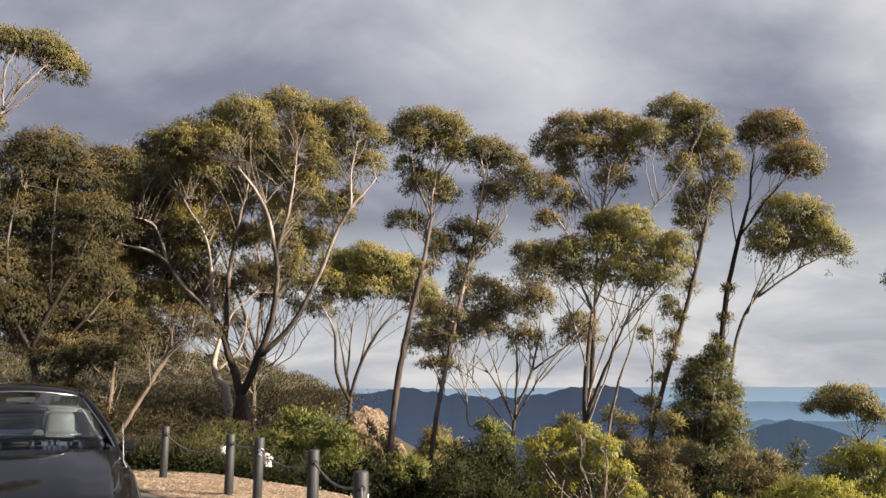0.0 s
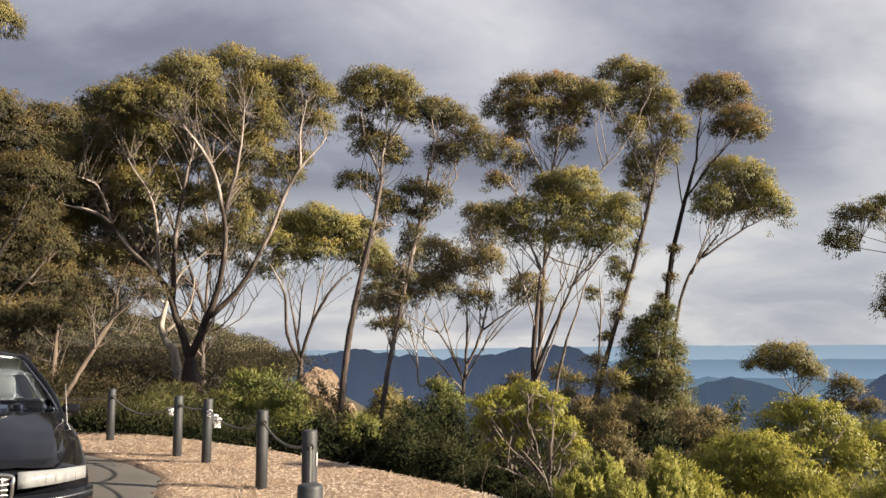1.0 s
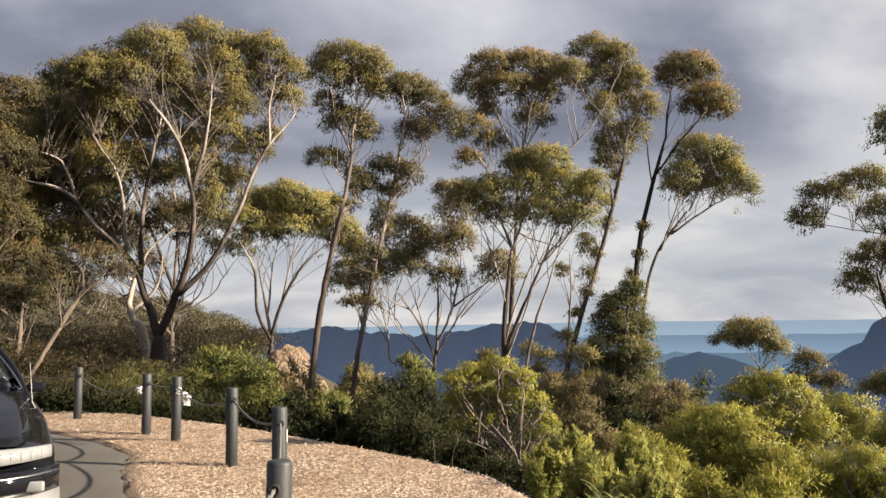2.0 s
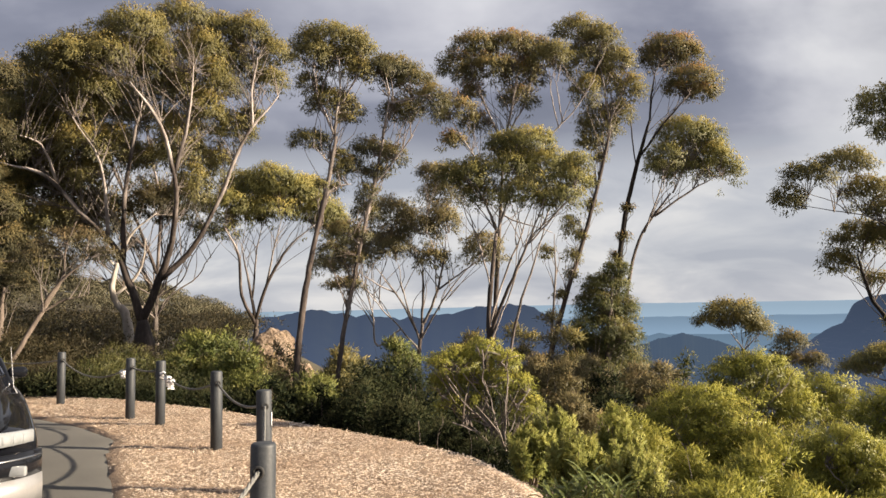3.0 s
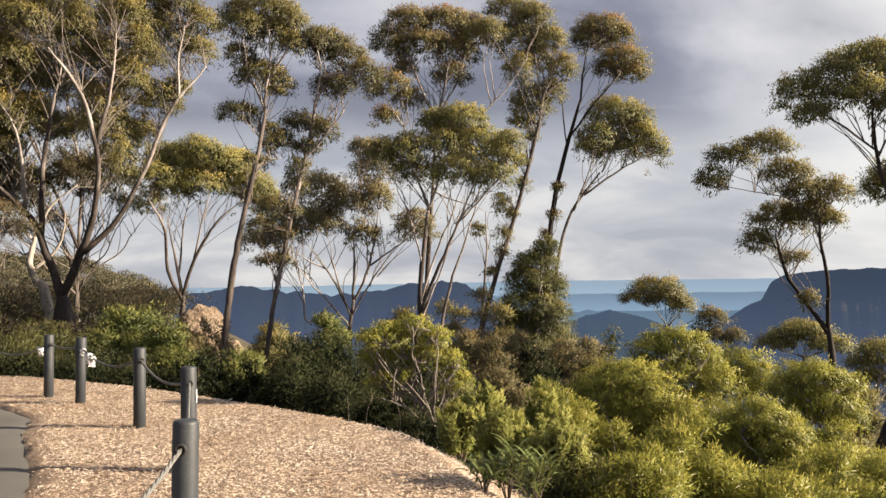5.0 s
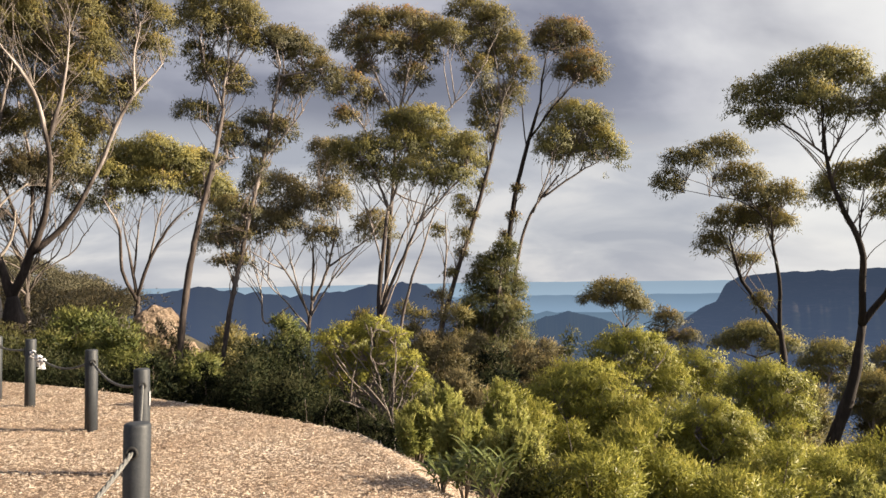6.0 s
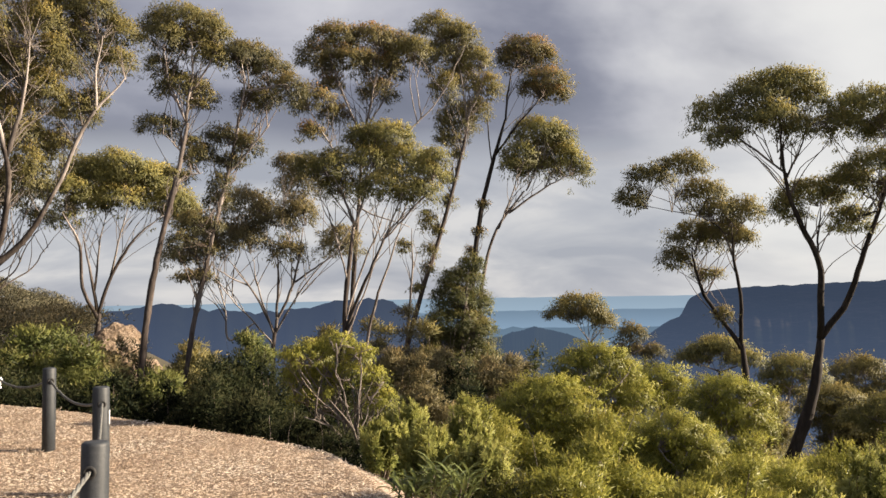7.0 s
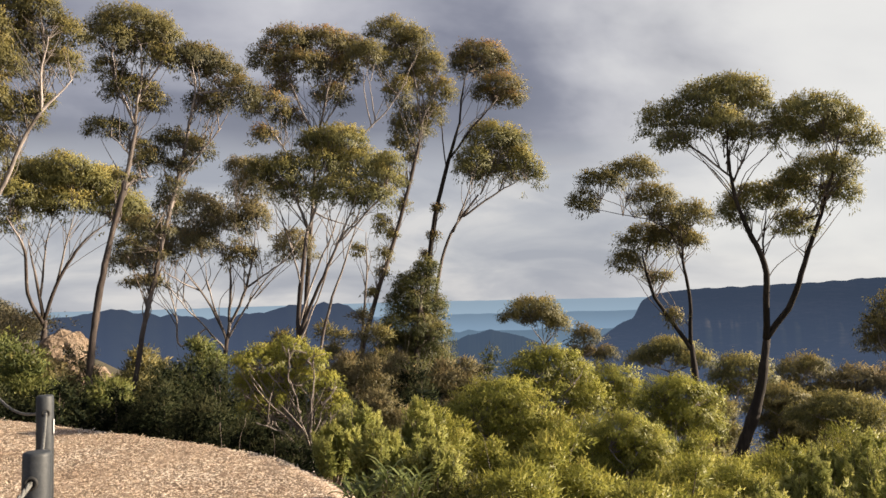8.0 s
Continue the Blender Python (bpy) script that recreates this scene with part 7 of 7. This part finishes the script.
def car(at, turn):
    root = thing("car", at, "dark navy sedan parked on the asphalt, nose towards the bollards", "car", turn=turn)
    root.matrix_world = root.matrix_world @ Matrix.Diagonal((1.0, 1.0, 1.07, 1.0))
    # lower body with its wheel arches cut in
    sections = []
    for x, w, zt, zs, bend in [(-0.06, 0.80, 0.60, 0.30, 1), (-0.10, 0.86, 0.655, 0.27, 1), (-0.20, 0.885, 0.675, 0.25, 1), (-0.55, 0.90, 0.74, 0.24, 0.7), (-1.0, 0.905, 0.82, 0.22, 0.2), (-1.42, 0.905, 0.885, 0.2, 0), (-2.4, 0.905, 0.895, 0.2, 0), (-3.4, 0.905, 0.9, 0.2, 0), (-3.9, 0.905, 0.91, 0.22, 0), (-4.6, 0.89, 0.90, 0.26, 0), (-4.9, 0.80, 0.84, 0.34, 0)]:
        half = [(w * 0.0, zs), (w * 0.86, zs), (w * 0.985, zs + 0.06), (w, (zs + zt) / 2), (w * 0.985, zt - 0.07), (w * 0.93, zt - 0.015), (w * 0.6, zt + 0.015), (0, zt + 0.025)]
        sections.append(mirror_rows([(x - 0.24 * bend * abs(y / 0.9) ** 3, y, z) for y, z in half]))
    body = part("body", loft(sections), PAINT, root)
    soften(body, 2)
    # bonnet panel, a little proud, with a raised centre
    rows = []
    for x, w, z in [(-0.10, 0.60, 0.655), (-0.25, 0.68, 0.698), (-0.6, 0.73, 0.775), (-1.0, 0.755, 0.852), (-1.32, 0.76, 0.915), (-1.44, 0.755, 0.936)]:
        rows.append([Vector((nose(x, y) if x > -0.5 else x - 0.1 * abs(y) ** 3, y, z + 0.028 * (1 - (y / w) ** 2) + (0.006 if abs(abs(y) - 0.36) < 0.06 else 0) + 0.004)) for y in np.linspace(-w, w, 17)])
    bonnet = part("bonnet", loft(rows, False), PAINT, root, "glossy dark navy bonnet")
    thick(bonnet, -0.012)
    # roof, pillars, glass
    def arch(x, w, z, crown, n=13, dx=0.0):
        return [Vector((x - dx * (y / w) ** 2, y, z + crown * (1 - (y / w) ** 2))) for y in np.linspace(-w, w, n)]
    roof = part("roof", loft([arch(-2.05, 0.475, 1.345, 0.045, dx=0.12), arch(-2.25, 0.515, 1.38, 0.06, dx=0.08), arch(-2.7, 0.555, 1.40, 0.065), arch(-3.15, 0.55, 1.38, 0.06), arch(-3.4, 0.54, 1.335, 0.04)], False), PAINT, root)
    thick(roof, 0.02)
    liner = part("headliner", loft([arch(-2.12, 0.475, 1.322, 0.04, dx=0.10), arch(-2.7, 0.53, 1.365, 0.055), arch(-3.35, 0.515, 1.318, 0.035)], False), TRIM, root)
    thick(liner, 0.01)
    screen = part("windscreen", loft([arch(-1.30, 0.775, 0.872, 0.03, dx=0.22), arch(-1.55, 0.735, 1.03, 0.032, dx=0.19), arch(-1.82, 0.62, 1.20, 0.036, dx=0.15), arch(-2.04, 0.50, 1.338, 0.042, dx=0.10)], False), GLASS, root, "clear tinted windscreen")
    thick(screen, 0.005)
    screen.visible_shadow = False
    back = part("rear_window", loft([arch(-3.4, 0.575, 1.33, 0.035, dx=-0.08), arch(-3.7, 0.62, 1.1, 0.03, dx=-0.1), arch(-3.92, 0.66, 0.93, 0.02, dx=-0.12)], False), GLASS, root)
    thick(back, 0.005)
    back.visible_shadow = False
    for side in (-1, 1):
        v, f = tube(smooth_path([(-1.50, side * 0.805, 0.85), (-1.80, side * 0.73, 1.06), (-2.04, side * 0.60, 1.25), (-2.22, side * 0.525, 1.342), (-2.6, side * 0.545, 1.392)], 5), [0.03] * 21, 8)
        part("front_pillar", mesh_from("front_pillar", v, f, PAINT), None, root)
        v, f = tube(smooth_path([(-1.44, side * 0.79, 0.86), (-1.74, side * 0.70, 1.06), (-2.11, side * 0.512, 1.328)], 5), [0.009] * 11, 6)
        part("screen_trim", mesh_from("screen_trim", v, f, CHROME), None, root, "thin bright windscreen trim")
        v, f = tube(smooth_path([(-2.75, side * 0.80, 0.88), (-2.74, side * 0.69, 1.12), (-2.72, side * 0.56, 1.38)], 4), [0.032] * 9, 8)
        part("centre_pillar", mesh_from("centre_pillar", v, f, PAINT), None, root)
        v, f = tube(smooth_path([(-4.0, side * 0.72, 0.90), (-3.75, side * 0.64, 1.12), (-3.4, side * 0.54, 1.345)], 4), [0.05] * 9, 8)
        part("rear_pillar", mesh_from("rear_pillar", v, f, PAINT), None, root)
        for x0, x1, t0, t1 in ((-1.62, -2.72, -2.2, -2.70), (-2.78, -3.85, -2.76, -3.42)):
            rows = [[Vector((x0 + (t0 - x0) * k, side * (0.80 - 0.235 * k + 0.02 * math.sin(math.pi * k)), 0.885 + 0.46 * k)) for k in np.linspace(0, 1, 6)], [Vector((x1 + (t1 - x1) * k, side * (0.80 - 0.235 * k + 0.02 * math.sin(math.pi * k)), 0.885 + 0.46 * k)) for k in np.linspace(0, 1, 6)]]
            win = part("side_window", loft(rows, False), GLASS, root)
            thick(win, 0.004)
            win.visible_shadow = False
        v, f = tube([(-1.6, side * 0.835, 0.885), (-2.7, side * 0.84, 0.90), (-3.85, side * 0.82, 0.915)], [0.014] * 3, 8)
        part("window_trim", mesh_from("window_trim", v, f, RUBBER), None, root)
        # headlight, indicator, bumper lamp
        rows = []
        for k in np.linspace(0, 1, 8):
            y = 0.375 + k * 0.45
            xx = nose(-0.035, y) - (0.06 * k ** 3)
            rows.append([Vector((xx - 0.03, side * y, 0.65 + 0.012 * (1 - k))), Vector((xx, side * y, 0.645)), Vector((xx + 0.012, side * y, 0.605)), Vector((xx + 0.004, side * y, 0.56 + 0.012 * k)), Vector((xx - 0.03, side * y, 0.555 + 0.012 * k))])
        lamp = part("headlight", loft(rows), LENS, root, "wide pale headlight with ribbed lens")
        for k in range(6):
            y = 0.42 + k * 0.065
            v, f = tube([(nose(-0.028, y), side * y, 0.635), (nose(-0.024, y), side * y, 0.605), (nose(-0.03, y), side * y, 0.58)], [0.002] * 3, 4)
            part("rib", mesh_from("rib", v, f, LENS), None, lamp)
        bm = moved(rounded_box((0.05, 0.17, 0.065), 0.015), Matrix.Translation((nose(0.005, 0.68), side * 0.68, 0.415)) @ Matrix.Rotation(-side * 0.42, 4, "Z"))
        part("bumper_lamp", bm, LENS, root, "white bumper indicator lamp")
        # mirror
        mirror = part("side_mirror", moved(rounded_box((0.09, 0.15, 0.085), 0.035, 4), pose(-1.66, side * 0.875, 0.945)), PAINT, root)
        part("mirror_arm", moved(rounded_box((0.06, 0.12, 0.04), 0.015), pose(-1.66, side * 0.82, 0.915)), RUBBER, mirror)
        part("mirror_glass", moved(rounded_box((0.004, 0.12, 0.06), 0.0015, 1), pose(-1.708, side * 0.875, 0.945)), CHROME, mirror)
        # wheels
        for x in (-0.92, -3.75):
            v, f = [], []
            for r, y0 in ((0.2, -0.09), (0.27, -0.1), (0.305, -0.092), (0.318, -0.06), (0.32, 0.0), (0.318, 0.06), (0.305, 0.092), (0.27, 0.1), (0.2, 0.09)):
                for k in range(32):
                    a = 2 * math.pi * k / 32
                    v.append((x + r * math.cos(a), side * 0.77 + y0, 0.32 + r * math.sin(a)))
            for i in range(8):
                for k in range(32):
                    f.append((i * 32 + k, i * 32 + (k + 1) % 32, (i + 1) * 32 + (k + 1) % 32, (i + 1) * 32 + k))
            wheel = part("wheel", mesh_from("wheel", v, f, RUBBER), None, root, "black rubber tyre")
            bm = bmesh.new()
            bmesh.ops.create_cone(bm, cap_ends=True, segments=32, radius1=0.205, radius2=0.19, depth=0.15)
            bmesh.ops.transform(bm, matrix=Matrix.Translation((x, side * 0.77, 0.32)) @ Matrix.Rotation(radians(90), 4, "X"), verts=bm.verts)
            part("rim", bm, SILVER, wheel, "silver alloy rim")
    # grille: chrome frame, bars
    v, f = tube(smooth_path([(0.0, -0.33, 0.50), (0.005, -0.34, 0.60), (-0.01, -0.31, 0.655), (0.0, 0, 0.668), (-0.01, 0.31, 0.655), (0.005, 0.34, 0.60), (0.0, 0.33, 0.50), (0.01, 0.28, 0.475), (0.015, 0, 0.47), (0.01, -0.28, 0.475), (0.0, -0.33, 0.50)], 4), [0.013] * 41, 8)
    grille = part("grille", mesh_from("grille", v, f, CHROME), None, root, "chrome framed grille with thin bars")
    part("grille_mesh", moved(rounded_box((0.02, 0.62, 0.17), 0.008), pose(-0.022, 0, 0.565)), RUBBER, grille)
    for k in range(5):
        part("bar", moved(rounded_box((0.012, 0.64, 0.007), 0.002, 1), pose(-0.002, 0, 0.505 + k * 0.032)), CHROME, grille)
    for k in range(9):
        part("upright_bar", moved(rounded_box((0.010, 0.006, 0.165), 0.002, 1), pose(-0.004, -0.28 + k * 0.07, 0.565)), CHROME, grille)
    # bumper: dark upper beam with bright strip, silver lower skirt
    def beam(z0, z1, out, w=0.885, drop=0.0):
        rows = []
        for y in np.linspace(-w, w, 23):
            x = nose(out, y) - 0.10 * abs(y / w) ** 8
            rows.append([Vector((x - 0.12, y, z1)), Vector((x - 0.01, y, z1)), Vector((x + 0.01, y, (z0 + z1) / 2)), Vector((x - 0.015, y, z0)), Vector((x - 0.12, y, z0))])
        return loft(rows)
    part("bumper", beam(0.36, 0.515, 0.02), PAINT, root, "dark painted bumper beam")
    part("bumper_strip", beam(0.478, 0.492, 0.035), CHROME, root, "thin bright bumper strip")
    part("air_intake", moved(rounded_box((0.05, 0.9, 0.06), 0.012), pose(0.012, 0, 0.41)), RUBBER, root, "black bumper air intake")
    part("bumper_skirt", beam(0.19, 0.358, 0.03, 0.89), SILVER, root, "silver lower bumper skirt")
    v, f = tube(arch(-2.035, 0.49, 1.345, 0.044, dx=0.10), [0.008] * 13, 6)
    part("screen_trim", mesh_from("screen_trim", v, f, CHROME), None, root, "thin bright windscreen trim")
    # cowl, wipers, aerial, bonnet badge
    part("cowl", loft([arch(-1.39, 0.74, 0.878, 0.028, dx=0.12), arch(-1.27, 0.75, 0.868, 0.03, dx=0.2)], False), RUBBER, root, "black plastic cowl below the windscreen")
    for y0, y1 in ((0.55, -0.05), (0.02, -0.6)):
        v, f = tube([(-1.40 - 0.2 * y0 * y0, y0, 0.955), (-1.41 - 0.05 * (y0 + y1) ** 2, (y0 + y1) / 2, 0.962), (-1.42 - 0.2 * y1 * y1, y1, 0.965)], [0.008] * 3, 6)
        part("wiper", mesh_from("wiper", v, f, RUBBER), None, root)
    v, f = tube([(-1.18, 0.83, 0.80), (-1.24, 0.80, 0.86), (-1.30, 0.78, 1.16)], [0.003, 0.0025, 0.0018], 6)
    part("aerial", mesh_from("aerial", v, f, RAG), None, root, "thin bent radio aerial on the wing")
    # cabin
    part("cabin_floor", moved(rounded_box((2.3, 1.5, 0.06), 0.02), pose(-2.7, 0, 0.38)), TRIM, root)
    # Added dark sheet that hides the glossy body top; not a real car part.
    part("cabin_cover_sheet", moved(rounded_box((2.1, 1.28, 0.03), 0.01), pose(-2.85, 0, 0.942)), TRIM, root)
    thick(part("dashboard", loft([arch(-1.37, 0.66, 0.892, 0.02, dx=0.24), arch(-1.55, 0.68, 0.945, 0.02, dx=0.18), arch(-1.8, 0.68, 0.962, 0.02, dx=0.1), arch(-2.05, 0.64, 0.95, 0.02), arch(-2.07, 0.64, 0.8, 0.02)], False), TRIM, root, "dark grey dashboard"), -0.02)
    v, f = ring(0.18, 0.014, Matrix.Translation((-2.05, -0.36, 0.9)) @ Matrix.Rotation(radians(68), 4, "Y"), 28)
    part("steering_wheel", mesh_from("steering_wheel", v, f, TRIM), None, root)
    part("rear_mirror", moved(rounded_box((0.03, 0.24, 0.07), 0.012), pose(-2.05, 0, 1.27)), TRIM, root)
    for x in (-2.65, -3.5):
        for y in (-0.37, 0.37):
            seat = part("seat", moved(rounded_box((0.16, 0.5, 0.62), 0.06, 4, 0.9), pose(x, y, 0.70, 0, -14, 0)), CLOTH, root, "pale grey fabric seat")
            part("headrest", moved(rounded_box((0.12, 0.29, 0.22), 0.055, 5, 0.86), pose(x - 0.10, y, 1.09, 0, -10, 0)), CLOTH, seat)
            part("cushion", moved(rounded_box((0.5, 0.5, 0.16), 0.06, 4), pose(x + 0.25, y, 0.48)), CLOTH, seat)
    return root


CAR_B = radians(-34.1)
car((6.2 * math.sin(CAR_B), 6.2 * math.cos(CAR_B), -0.02), -90 + 34.5)
